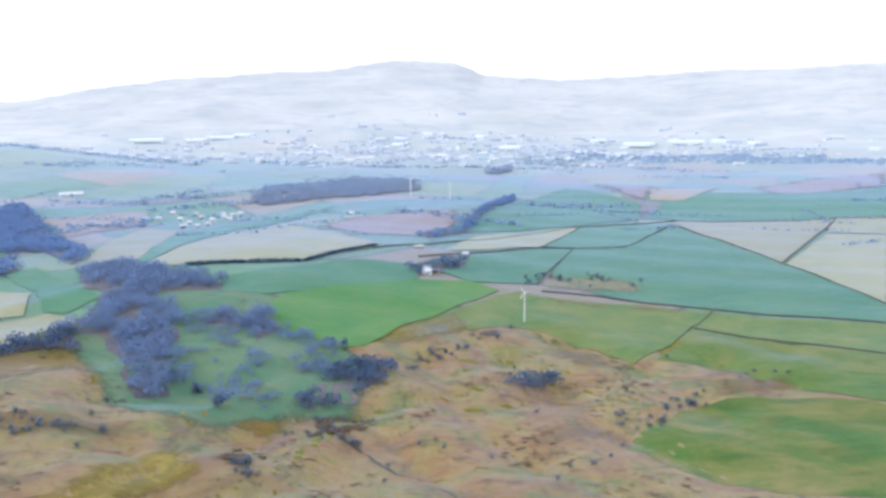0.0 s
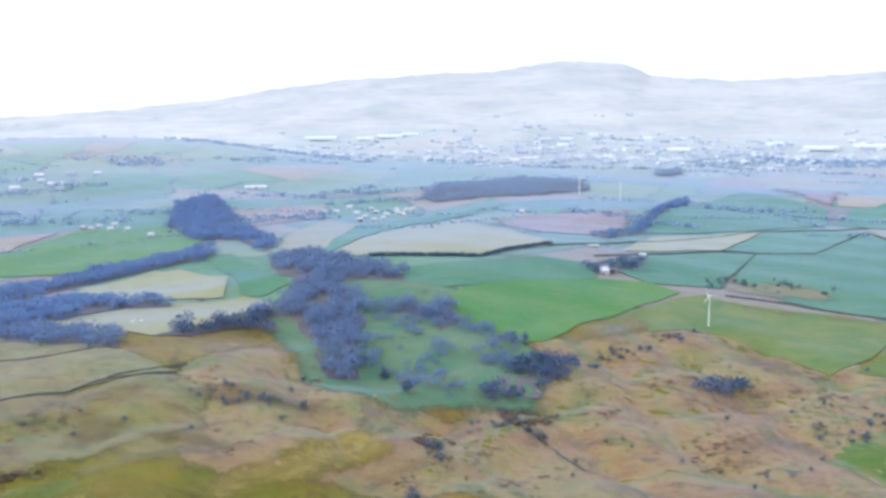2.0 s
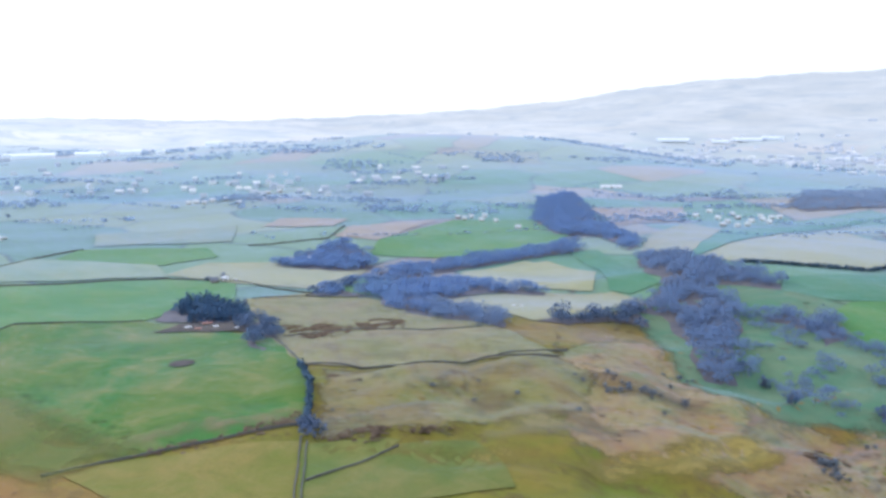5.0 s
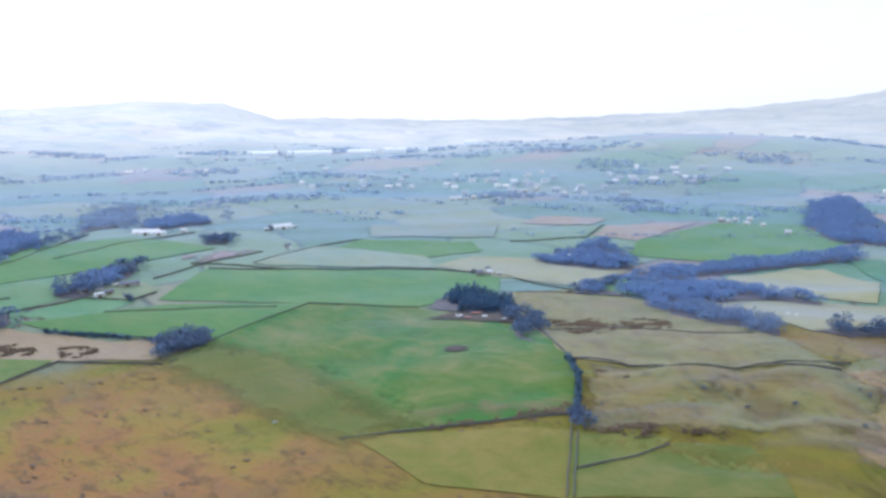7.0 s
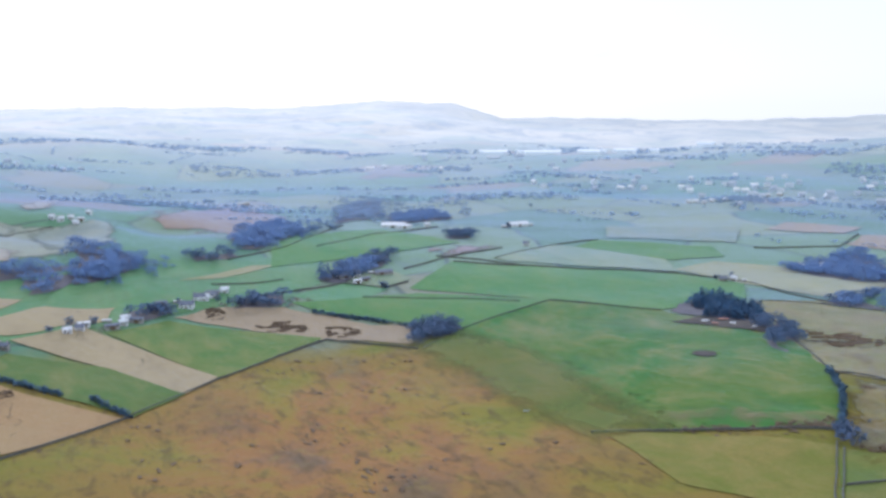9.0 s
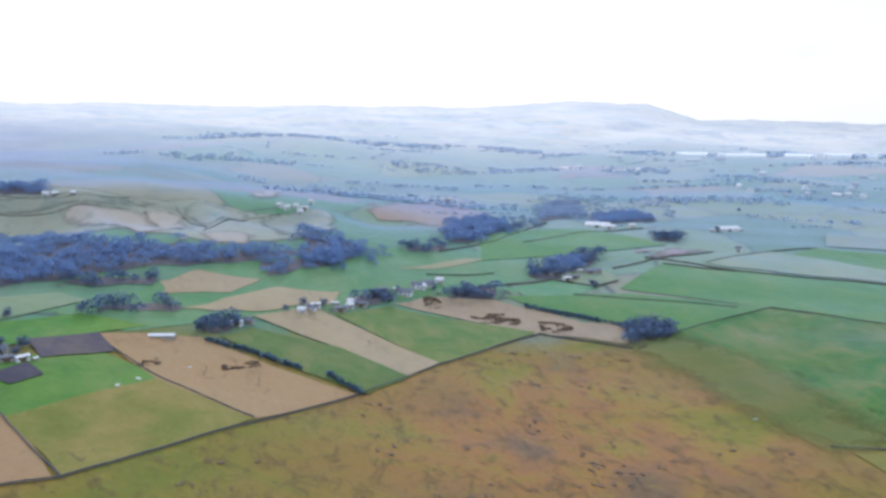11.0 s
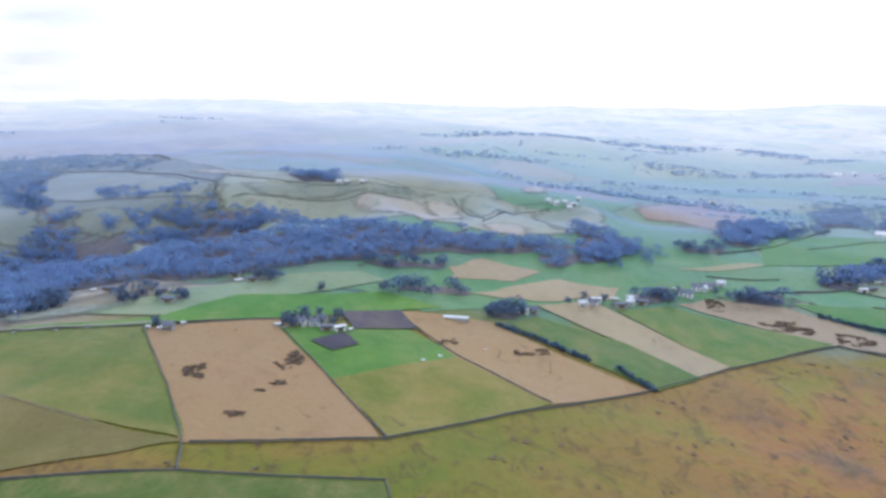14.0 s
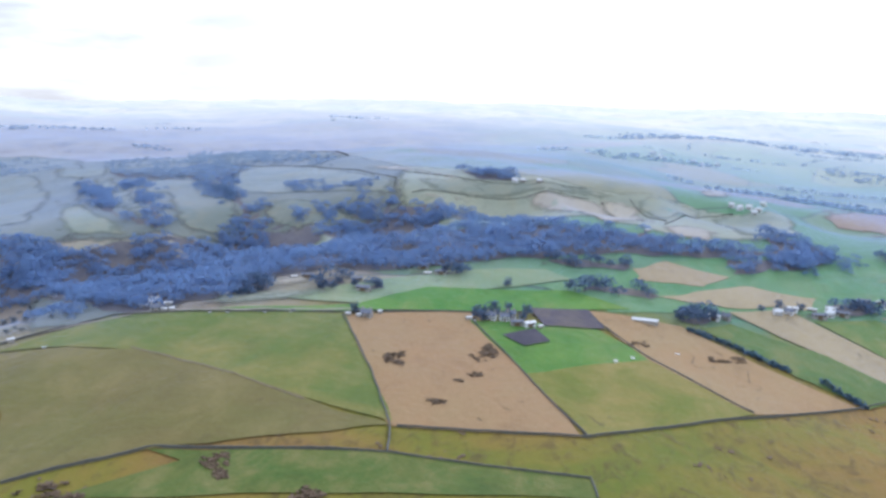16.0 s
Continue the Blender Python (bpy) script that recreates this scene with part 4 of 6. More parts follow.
def wood(kind, outline):
    rng = np.random.default_rng(abs(int(outline[0][0] * 13 + outline[0][1])))
    xs, ys = [p[0] for p in outline], [p[1] for p in outline]
    far = math.hypot(sum(xs) / len(xs), sum(ys) / len(ys))
    cy_mid = sum(ys) / len(ys)
    gap = 5.8 if far < 620 else 6.4 if far < 1100 else 8.5
    edge = min(15, 0.012 * far + 4)
    sparse = {"thin": 0.16, "open": 0.0}.get(kind, -0.36)
    sites = []
    for x in np.arange(min(xs) - 2, max(xs) + 2, gap):
        for y in np.arange(min(ys) - 2, max(ys) + 2, gap):
            px, py = x + rng.uniform(-0.5, 0.5) * gap, y + rng.uniform(-0.5, 0.5) * gap
            if inside(px + edge * noise.noise(Vector((px / 17, py / 17, 2))), py + edge * noise.noise(Vector((px / 17, py / 17, 8))), outline) and noise.noise(Vector((px / 24, py / 24, 1.5))) + 0.5 * noise.noise(Vector((px / 9, py / 9, 4.5))) > sparse:
                sites.append((px, py))
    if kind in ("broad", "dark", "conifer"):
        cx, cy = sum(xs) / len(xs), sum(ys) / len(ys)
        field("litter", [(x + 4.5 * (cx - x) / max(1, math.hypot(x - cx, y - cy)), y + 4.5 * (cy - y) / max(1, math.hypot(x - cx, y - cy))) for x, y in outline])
    if not sites:
        sites = [(sum(xs) / len(xs), sum(ys) / len(ys))]
    if kind == "scrub":
        sites = [p for p in sites if noise.noise(Vector((p[0] / 22, p[1] / 22, 3))) > 0.06]
        if sites:
            grove("scrub", sites, BUSHES, M_SCRUB, "straggling thorn scrub on a rough bank", (0.22, 0.55))
    elif kind == "conifer":
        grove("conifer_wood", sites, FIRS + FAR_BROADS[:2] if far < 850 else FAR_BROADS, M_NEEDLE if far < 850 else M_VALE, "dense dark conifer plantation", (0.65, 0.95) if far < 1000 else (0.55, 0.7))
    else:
        grove("broadleaf_wood", sites, NEAR_WOOD if far < 620 else FAR_BROADS, (M_FARM if kind == "dark" or len(sites) < 28 else M_COPSE if far < 640 and cy_mid > 200 else M_TWIG) if far < 1150 else M_VALE, "bare winter woodland, its twigs tinted blue for haze", (0.35, 0.7) if kind in ("thin", "open") else (0.6, 0.95))


# ---- the plan: fields ----
field('tanmoor', [(-219, 407), (-190, 477), (-158, 447), (-112, 423), (-70, 415), (-57, 449), (-43, 510), (-9, 530), (41, 576), (67, 570), (109, 545), (135, 524), (169, 513), (205, 466), (230, 444), (231, 430), (183, 335), (-166, 301)])
field('pasture3', [(-598, -200), (-643, -157), (-697, -115), (-739, -68), (-779, -8), (-792, 52), (-784, 107), (-834, 196), (-711, 147), (-682, 68), (-650, -20), (-608, -102), (-574, -154)])
field('rough', [(-238, 525), (-246, 608), (-182, 632), (-133, 609), (-103, 580), (-65, 512), (-41, 490), (-50, 421), (-95, 409), (-130, 388), (-164, 412), (-203, 474)])
field('pasture', [(-97, 533), (-117, 571), (-111, 604), (-70, 636), (-20, 666), (21, 675), (42, 661), (6, 609), (-32, 557), (-48, 520), (-64, 508), (-76, 523)])
field('pasture2', [(7, 596), (40, 646), (61, 661), (71, 652), (103, 643), (149, 642), (184, 624), (190, 616), (171, 589), (150, 556), (118, 523), (96, 551), (70, 575), (43, 579), (20, 564)])
field('drift', [(50, 657), (68, 665), (105, 651), (150, 648), (186, 629), (175, 618), (125, 627), (74, 640)])
field('drift', [(-30, 537), (-18, 573), (7, 601), (24, 576), (4, 541), (-17, 526)])
field('cool', [(131, 856), (187, 861), (276, 1027), (287, 971), (316, 780), (334, 634), (311, 587), (202, 632), (124, 669), (94, 719)])
field('pale', [(294, 1080), (491, 1070), (319, 797), (293, 991)])
field('pale', [(495, 1072), (551, 1063), (501, 964), (438, 969)])
field('pale', [(429, 951), (497, 955), (337, 640), (323, 791)])
field('cool', [(261, 1108), (354, 1321), (730, 1415), (556, 1072), (497, 1079), (298, 1093)])
field('pasture2', [(195, 621), (306, 579), (277, 522), (178, 589)])
field('pasture2', [(176, 584), (275, 517), (259, 485), (168, 532), (160, 555)])
field('strip', [(137, 526), (160, 553), (258, 483), (238, 443), (206, 468), (170, 515)])
field('knoll', [(90, 395), (107, 428), (132, 447), (159, 459), (192, 457), (230, 444), (235, 437), (183, 335), (143, 346), (107, 374)])
field('pale', [(3, 793), (36, 899), (161, 993), (96, 847)])
field('cool', [(-164, 640), (-68, 713), (-23, 713), (-22, 669), (-70, 639), (-123, 601), (-155, 602)])
field('cool', [(-22, 714), (45, 793), (95, 832), (130, 852), (77, 691), (21, 678)])
field('cool', [(163, 994), (282, 1053), (189, 871), (100, 852)])
field('pale', [(-301, 714), (-344, 872), (-357, 1030), (-298, 969), (-254, 701)])
field('pale', [(-242, 686), (-226, 937), (-171, 982), (-61, 798), (-69, 769), (-114, 700), (-203, 672)])
field('cool', [(-252, 698), (-292, 955), (-220, 1097), (-150, 1237), (-204, 1017), (-231, 960), (-245, 691)])
field('straw', [(-516, 1101), (-422, 1221), (-385, 1070), (-421, 956)])
field('heath', [(-141, 975), (-114, 1052), (20, 1114), (21, 999), (-14, 885), (-82, 863)])
field('cool', [(20, 922), (49, 1126), (213, 1494), (286, 1250), (255, 1106), (157, 1005)])
field('heath', [(295, 1748), (376, 1517), (299, 1238), (280, 1345)])
field('straw', [(337, 1405), (453, 1415), (360, 1280), (315, 1287)])
field('heath', [(519, 1444), (944, 1836), (755, 1464), (520, 1323)])
field('ochre', [(-162, 302), (-146, 315), (-130, 355), (-118, 359), (-94, 338), (-101, 326), (-116, 309)])
field('pale', [(-426, 592), (-395, 671), (-322, 640), (-297, 588), (-347, 546)])
field('pale', [(-340, 466), (-340, 502), (-278, 570), (-241, 550), (-255, 519), (-275, 451)])
field('cool', [(-369, 712), (-348, 726), (-248, 603), (-261, 580), (-280, 588), (-305, 641)])
field('straw', [(-761, 710), (-786, 764), (-719, 812), (-699, 760)])
field('straw', [(-659, 717), (-677, 770), (-627, 871), (-602, 721)])
field('pasture', [(-599, 722), (-608, 883), (-527, 947), (-425, 829), (-413, 726), (-494, 676), (-567, 663)])
field('pale', [(-616, 542), (-556, 602), (-523, 595), (-492, 510), (-515, 509), (-573, 499)])
field('pasture', [(-480, 510), (-507, 564), (-463, 558), (-410, 487)])
field('pale', [(-428, 614), (-376, 678), (-317, 643), (-292, 580), (-321, 566), (-380, 575)])
field('pale', [(-373, 474), (-332, 534), (-275, 579), (-245, 560), (-274, 482), (-305, 456)])
field('mead4', [(-262, 223), (-274, 241), (-231, 269), (-207, 286), (-185, 285), (-158, 303), (-126, 347), (-106, 351), (-93, 337), (-114, 301), (-107, 284)])
field('great_meadow', [(-540, 165), (-564, 207), (-594, 298), (-527, 352), (-432, 347), (-415, 359), (-345, 309), (-308, 277), (-297, 258), (-310, 229), (-350, 191), (-363, 171), (-422, 168), (-475, 169)], (11, 12, 13))
field('pasture', [(-567, 211), (-600, 301), (-660, 217), (-670, 115), (-638, 135)])
field('pasture', [(-677, 218), (-744, 290), (-635, 461), (-578, 484), (-527, 434), (-532, 356), (-600, 305)])
field('pale2', [(-752, 339), (-793, 433), (-691, 493), (-646, 470), (-733, 346)])
field('pale', [(-651, 476), (-663, 536), (-613, 582), (-534, 605), (-504, 535), (-581, 488)])
field('pasture', [(-772, 447), (-798, 494), (-720, 581), (-680, 560), (-687, 498)])
field('pale2', [(-876, 567), (-791, 693), (-725, 619), (-809, 517)])
field('pasture', [(-824, 141), (-892, 187), (-928, 291), (-830, 338), (-803, 258), (-764, 125)])
field('olive', [(-518, 442), (-494, 487), (-429, 482), (-357, 435), (-278, 418), (-248, 399), (-229, 390), (-289, 335), (-342, 310), (-417, 362)])
field('mead3', [(-351, 175), (-343, 188), (-280, 237), (-242, 192), (-296, 169)])
field('mead2', [(-275, 236), (-241, 255), (-245, 234), (-255, 213)])
field('mead2', [(-253, 211), (-243, 230), (-237, 253), (-214, 272), (-197, 263), (-182, 247), (-240, 194)])
field('bracken', [(-330, 310), (-287, 331), (-227, 385), (-202, 379), (-181, 326), (-232, 266), (-272, 240), (-300, 273)])
field('straw', [(-618, -78), (-642, -36), (-549, 29), (-527, 7), (-574, -26)])
field('strip', [(-576, -99), (-596, -80), (-572, -27), (-526, 6), (-500, -24), (-531, -53)])
field('straw2', [(-564, -171), (-571, -141), (-571, -113), (-497, -30), (-464, -85), (-508, -132)])
field('lush2', [(-508, -232), (-537, -165), (-510, -132), (-452, -194)])
field('mead3', [(-451, -193), (-508, -132), (-463, -85), (-396, -161)])
field('straw2', [(-481, -299), (-522, -234), (-454, -196), (-393, -167), (-368, -243)])
field('mead2', [(-387, -441), (-446, -418), (-484, -303), (-371, -245), (-379, -284), (-403, -364), (-396, -417)])
field('bent', [(-374, -431), (-393, -415), (-399, -362), (-376, -283), (-367, -244), (-319, -322), (-293, -347), (-280, -357)])
field('deep', [(-316, -320), (-324, -293), (-343, -236), (-355, -161), (-341, -159), (-276, -333), (-313, -305)])
field('strip', [(-630, -21), (-649, 19), (-593, 110), (-560, 52), (-550, 31), (-597, 1)])
field('straw', [(-656, 25), (-672, 59), (-660, 105), (-611, 146), (-582, 181), (-554, 160), (-591, 114)])
field('lush2', [(-461, -377), (-506, -297), (-550, -267), (-568, -234), (-593, -186), (-584, -146), (-526, -234), (-489, -305)])
field('pale2', [(-499, -343), (-535, -317), (-592, -261), (-629, -204), (-618, -184), (-571, -235), (-509, -295)])
field('straw', [(-666, -140), (-695, -117), (-690, -74), (-661, -95), (-646, -138)])
field('straw', [(-624, -123), (-676, -58), (-679, -15), (-653, -24), (-628, -79)])
field('pasture3', [(-681, -53), (-731, 13), (-733, 75), (-744, 128), (-718, 144), (-691, 69), (-680, -1)])
field('pale', [(-735, 42), (-769, 105), (-768, 131), (-743, 78)])
field('soil', [(-495, -211), (-511, -198), (-499, -190), (-487, -200)])
field('soil', [(-549, -202), (-564, -171), (-542, -161), (-524, -192)])
field('rush', [(-436, -266), (-447, -257), (-429, -253), (-428, -262)])
field('rush', [(-458, -226), (-480, -218), (-465, -211), (-451, -219)])
field('rush', [(-631, 74), (-628, 94), (-617, 98), (-613, 81)])
field('rush', [(-605, 121), (-600, 141), (-590, 139), (-589, 123)])
field('rush', [(-405, 367), (-398, 394), (-370, 388), (-369, 357)])
field('rush', [(-376, 405), (-352, 414), (-338, 400), (-361, 397)])
field('rush', [(-342, 202), (-312, 231), (-301, 262), (-290, 251), (-308, 227), (-337, 197)])
field('rush', [(-95, 343), (-93, 364), (-79, 362), (-79, 347)])
field('rush', [(-276, 243), (-236, 269), (-223, 278), (-232, 267), (-270, 240)])
field('mud', [(-410.5, 291.0), (-411.8, 293.9), (-415.1, 295.4), (-418.8, 294.9), (-421.2, 292.5), (-421.2, 289.4), (-418.7, 287.1), (-415.0, 286.6), (-411.7, 288.2)])
field('mud', [(-493, 356), (-453, 370), (-421, 365), (-432, 353), (-493, 335)])
field('rush', [(-279, -324), (-286, -335), (-279, -347), (-272, -350), (-271, -350)])
field('rush', [(-315, -302), (-323, -294), (-306, -285), (-303, -289)])
field('rush', [(-299, -259), (-308, -258), (-307, -251), (-303, -249)])
field('rush', [(-65, 415), (-43, 427), (-34, 409), (-47, 386), (-61, 389)])
field('bracken', [(-125, 353), (-126, 376), (-120, 393), (-107, 387), (-106, 359), (-115, 344)])
field('heath', [(-1010, 55), (-1232, 203), (-1057, 227), (-941, 194), (-845, 111), (-960, 99), (-966, 53)])
field('rush', [(-673, 49), (-672, 59), (-661, 61), (-649, 56), (-650, 46)])
field('rush', [(-635, 84), (-631, 104), (-617, 110), (-608, 103), (-614, 86)])
field('rush', [(-613, 121), (-609, 138), (-597, 141), (-587, 126), (-594, 116)])
field('rush', [(-421, 378), (-398, 384), (-371, 386), (-360, 373), (-366, 350), (-392, 356)])
field('rush', [(-375, 395), (-351, 402), (-334, 394), (-353, 378)])
field('rush', [(-271, 252), (-253, 261), (-245, 254), (-254, 245)])
field('rush', [(-323, 297), (-310, 306), (-293, 301), (-304, 299)])
field('rush', [(-529, -148), (-538, -134), (-530, -132), (-522, -144)])
field('rush', [(-531, -101), (-543, -80), (-535, -79), (-524, -100)])
field('drift', [(75, 699), (112, 722), (158, 722), (172, 675), (121, 668), (80, 675)])
field('drift', [(-51, 519), (-32, 552), (2, 591), (18, 584), (-2, 541), (-33, 518)])
field('drift', [(-369, 208), (-348, 243), (-308, 263), (-274, 267), (-309, 226), (-347, 197)])
field('ling', [(-222, 359), (-206, 378), (-177, 383), (-135, 382), (-150, 351), (-196, 357), (-215, 349)])
field('ling', [(-235, 297), (-247, 333), (-226, 331), (-210, 328), (-220, 309)])
field('ling', [(-210, 313), (-181, 325), (-151, 317), (-165, 305), (-200, 308)])
field('ling', [(-113, 303), (-106, 320), (-93, 340), (-72, 352), (-74, 323), (-93, 301), (-109, 292)])
field('ling', [(-100, 357), (-83, 358), (-77, 339), (-90, 342)])
field('ling', [(-91, 405), (-68, 402), (-38, 381), (-18, 356), (-36, 366), (-62, 379)])
field('crest', [(-177, 326), (-153, 340), (-131, 358), (-134, 336), (-161, 317)])
field('ochre', [(-169, 292), (-146, 311), (-126, 345), (-105, 345), (-93, 333), (-112, 311), (-137, 286), (-161, 285)])
field('heath', [(-134, 379), (-126, 392), (-113, 383), (-113, 357), (-124, 352)])
field('ling', [(65, 552), (86, 565), (101, 542), (120, 526), (107, 500), (81, 504), (65, 521)])
field('ling', [(148, 477), (177, 494), (207, 494), (203, 468), (168, 458), (144, 453)])
field('verge', [(-563, 153), (-584, 214), (-487, 230), (-392, 219), (-341, 206), (-343, 154), (-409, 151), (-491, 151)])
field('rush', [(-397, -234), (-400, -226), (-396, -225), (-392, -231)])
field('rush', [(-435, -222), (-439, -216), (-434, -215), (-430, -220)])
field('rush', [(-423, -227), (-427, -223), (-422, -222), (-421, -225)])
field('drift', [(-566, -320), (-604, -278), (-608, -246), (-579, -272), (-553, -302)])
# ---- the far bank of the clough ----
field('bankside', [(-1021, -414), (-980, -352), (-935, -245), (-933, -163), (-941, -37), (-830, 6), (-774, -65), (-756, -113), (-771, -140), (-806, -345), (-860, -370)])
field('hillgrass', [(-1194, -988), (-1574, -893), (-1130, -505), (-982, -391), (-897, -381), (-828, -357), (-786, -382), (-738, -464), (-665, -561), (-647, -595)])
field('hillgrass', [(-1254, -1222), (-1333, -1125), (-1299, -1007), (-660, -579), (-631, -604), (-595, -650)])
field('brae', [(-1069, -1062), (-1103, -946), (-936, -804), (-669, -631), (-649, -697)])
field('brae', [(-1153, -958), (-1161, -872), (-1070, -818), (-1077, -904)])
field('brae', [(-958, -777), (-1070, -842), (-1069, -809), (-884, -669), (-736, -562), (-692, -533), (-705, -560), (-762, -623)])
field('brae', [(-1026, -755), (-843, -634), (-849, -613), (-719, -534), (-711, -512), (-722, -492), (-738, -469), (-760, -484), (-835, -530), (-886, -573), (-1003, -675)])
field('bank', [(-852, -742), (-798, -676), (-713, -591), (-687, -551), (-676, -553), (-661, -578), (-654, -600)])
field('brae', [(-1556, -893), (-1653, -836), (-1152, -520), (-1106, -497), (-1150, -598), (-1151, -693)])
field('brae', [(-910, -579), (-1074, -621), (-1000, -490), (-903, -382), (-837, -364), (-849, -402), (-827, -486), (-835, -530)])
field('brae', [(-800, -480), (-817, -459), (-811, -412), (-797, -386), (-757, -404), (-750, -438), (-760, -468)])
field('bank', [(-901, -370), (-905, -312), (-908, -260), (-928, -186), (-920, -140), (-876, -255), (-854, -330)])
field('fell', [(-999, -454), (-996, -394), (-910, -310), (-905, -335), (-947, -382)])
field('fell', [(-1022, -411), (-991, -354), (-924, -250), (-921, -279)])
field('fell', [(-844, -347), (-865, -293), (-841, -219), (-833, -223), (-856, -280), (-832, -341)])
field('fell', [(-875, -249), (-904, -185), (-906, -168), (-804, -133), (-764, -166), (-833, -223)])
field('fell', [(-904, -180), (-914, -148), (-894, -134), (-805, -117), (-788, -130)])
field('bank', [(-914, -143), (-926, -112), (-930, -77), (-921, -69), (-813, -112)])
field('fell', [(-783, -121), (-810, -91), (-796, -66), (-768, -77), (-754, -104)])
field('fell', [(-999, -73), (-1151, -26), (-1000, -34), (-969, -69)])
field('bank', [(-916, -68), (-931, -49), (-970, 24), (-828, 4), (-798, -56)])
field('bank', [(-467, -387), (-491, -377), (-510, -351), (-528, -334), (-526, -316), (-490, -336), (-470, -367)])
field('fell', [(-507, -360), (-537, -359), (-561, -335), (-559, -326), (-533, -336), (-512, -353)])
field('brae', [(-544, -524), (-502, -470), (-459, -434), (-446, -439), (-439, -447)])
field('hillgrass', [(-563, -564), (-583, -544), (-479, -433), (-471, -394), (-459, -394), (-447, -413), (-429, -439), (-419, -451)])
# ---- fields of the middle distance ----
field('pasture3', [(-674, -61), (-719, -22), (-746, 30), (-764, 109), (-746, 129), (-728, 128), (-708, 69), (-694, 11)])
field('pasture3', [(-688, 119), (-707, 168), (-683, 197), (-666, 170), (-667, 139)])
field('pale2', [(-737, 176), (-733, 219), (-703, 226), (-687, 193), (-705, 183)])
field('heath', [(-774, 282), (-816, 333), (-810, 376), (-795, 370), (-765, 305)])
field('drift', [(-224, 270), (-217, 289), (-204, 311), (-180, 318), (-158, 304), (-185, 283), (-213, 273)])
field('ling', [(-408, 374), (-381, 390), (-336, 410), (-325, 397), (-353, 366), (-387, 356)])
field('ling', [(-292, 379), (-279, 381), (-255, 359), (-274, 366)])
field('ling', [(-294, 259), (-250, 277), (-223, 286), (-234, 266), (-271, 250)])
# ---- walls and hedges ----
stone_wall([(-726, 64), (-725, 102), (-728, 123)])
stone_wall([(-696, 112), (-708, 169), (-685, 197), (-696, 222)])
stone_wall([(-736, 236), (-766, 294), (-795, 372)])
stone_wall([(-772, 286), (-748, 321), (-712, 350)])
stone_wall([(-666, 170), (-641, 226), (-605, 278)])
stone_wall([(-833, 186), (-892, 269), (-932, 365)])
stone_wall([(-791, 91), (-834, 158), (-969, 263)])
stone_wall([(-517, 446), (-489, 474), (-445, 488)])
stone_wall([(-696, 619), (-672, 663), (-656, 700), (-688, 769)])
stone_wall([(-254, 367), (-241, 393), (-231, 405)])
stone_wall([(-397, 353), (-365, 380), (-317, 389), (-293, 416)])
stone_wall([(-489, 474), (-498, 539), (-514, 581)])
stone_wall([(-64, 771), (3, 838), (163, 998), (296, 1086), (496, 1076), (554, 1069)])
stone_wall([(280, 1042), (318, 786), (334, 634)])
stone_wall([(494, 1073), (320, 797)])
stone_wall([(78, 667), (122, 662), (202, 630), (309, 584)])
stone_wall([(201, 626), (177, 589)])
stone_wall([(176, 588), (223, 552), (276, 519)])
stone_wall([(132, 853), (102, 764), (76, 687)])
stone_wall([(-22, 750), (95, 839), (188, 867), (278, 1035)])
stone_wall([(163, 998), (95, 839)])
hedgerow([(-203, 670), (-113, 696), (-61, 787)])
stone_wall([(-520, 440), (-410, 356), (-340, 308), (-302, 271), (-284, 245)])
stone_wall([(-282, 242), (-242, 192)])
stone_wall([(-276, 239), (-240, 194)])
stone_wall([(-340, 309), (-288, 333), (-228, 388)])
stone_wall([(-542, 165), (-566, 207), (-597, 300), (-529, 354)])
stone_wall([(-362, 170), (-348, 189), (-309, 228), (-290, 250)])
hedgerow([(-345, 311), (-318, 288), (-302, 270), (-288, 250)])
stone_wall([(-748, 292), (-640, 464)])
stone_wall([(-254, 213), (-244, 232), (-238, 253)])
stone_wall([(-367, -240), (-393, -163), (-445, -103), (-496, -29), (-544, 29), (-589, 113)])
stone_wall([(-589, 113), (-542, 161)])
stone_wall([(-508, -232), (-452, -197), (-394, -163)])
stone_wall([(-483, -301), (-414, -264), (-368, -243), (-345, -238)])
stone_wall([(-279, -356), (-292, -346), (-318, -322), (-326, -294), (-344, -237), (-356, -160), (-342, -157)])
earth_bank([(-404, -382), (-394, -340), (-377, -284)])
stone_wall([(-397, -449), (-448, -419), (-463, -361), (-487, -303), (-523, -234)])
hedgerow([(-568, -109), (-555, -82), (-534, -56)])
hedgerow([(-524, -41), (-498, -25)])
hedgerow([(-646, 122), (-616, 153), (-585, 179)])
stone_wall([(-750, 338), (-793, 433), (-798, 494)])
stone_wall([(-493, 489), (-576, 497), (-640, 464)])
stone_wall([(-463, -85), (-508, -132), (-562, -171)])
stone_wall([(-1142, -691), (-1048, -557), (-966, -438), (-899, -379), (-840, -364)])
stone_wall([(-1142, -691), (-1549, -890), (-1668, -843), (-1135, -506)])
stone_wall([(-852, -352), (-870, -294), (-874, -244), (-904, -184)])
stone_wall([(-904, -171), (-804, -132)])
stone_wall([(-914, -143), (-816, -112)])
stone_wall([(-796, -115), (-915, -73), (-935, -42)])
stone_wall([(-905, -312), (-880, -284)])
stone_wall([(-942, -381), (-906, -309), (-900, -241), (-926, -186)])
# ---- woods ----
# the wood climbing the far bank of the clough and its gullies
wood('broad', [(-770, -490), (-790, -436), (-834, -371), (-828, -318), (-845, -270), (-778, -307), (-772, -371), (-722, -413), (-712, -469), (-714, -495)])
wood('broad', [(-614, -666), (-630, -613), (-635, -582), (-600, -558), (-542, -539), (-537, -602)])
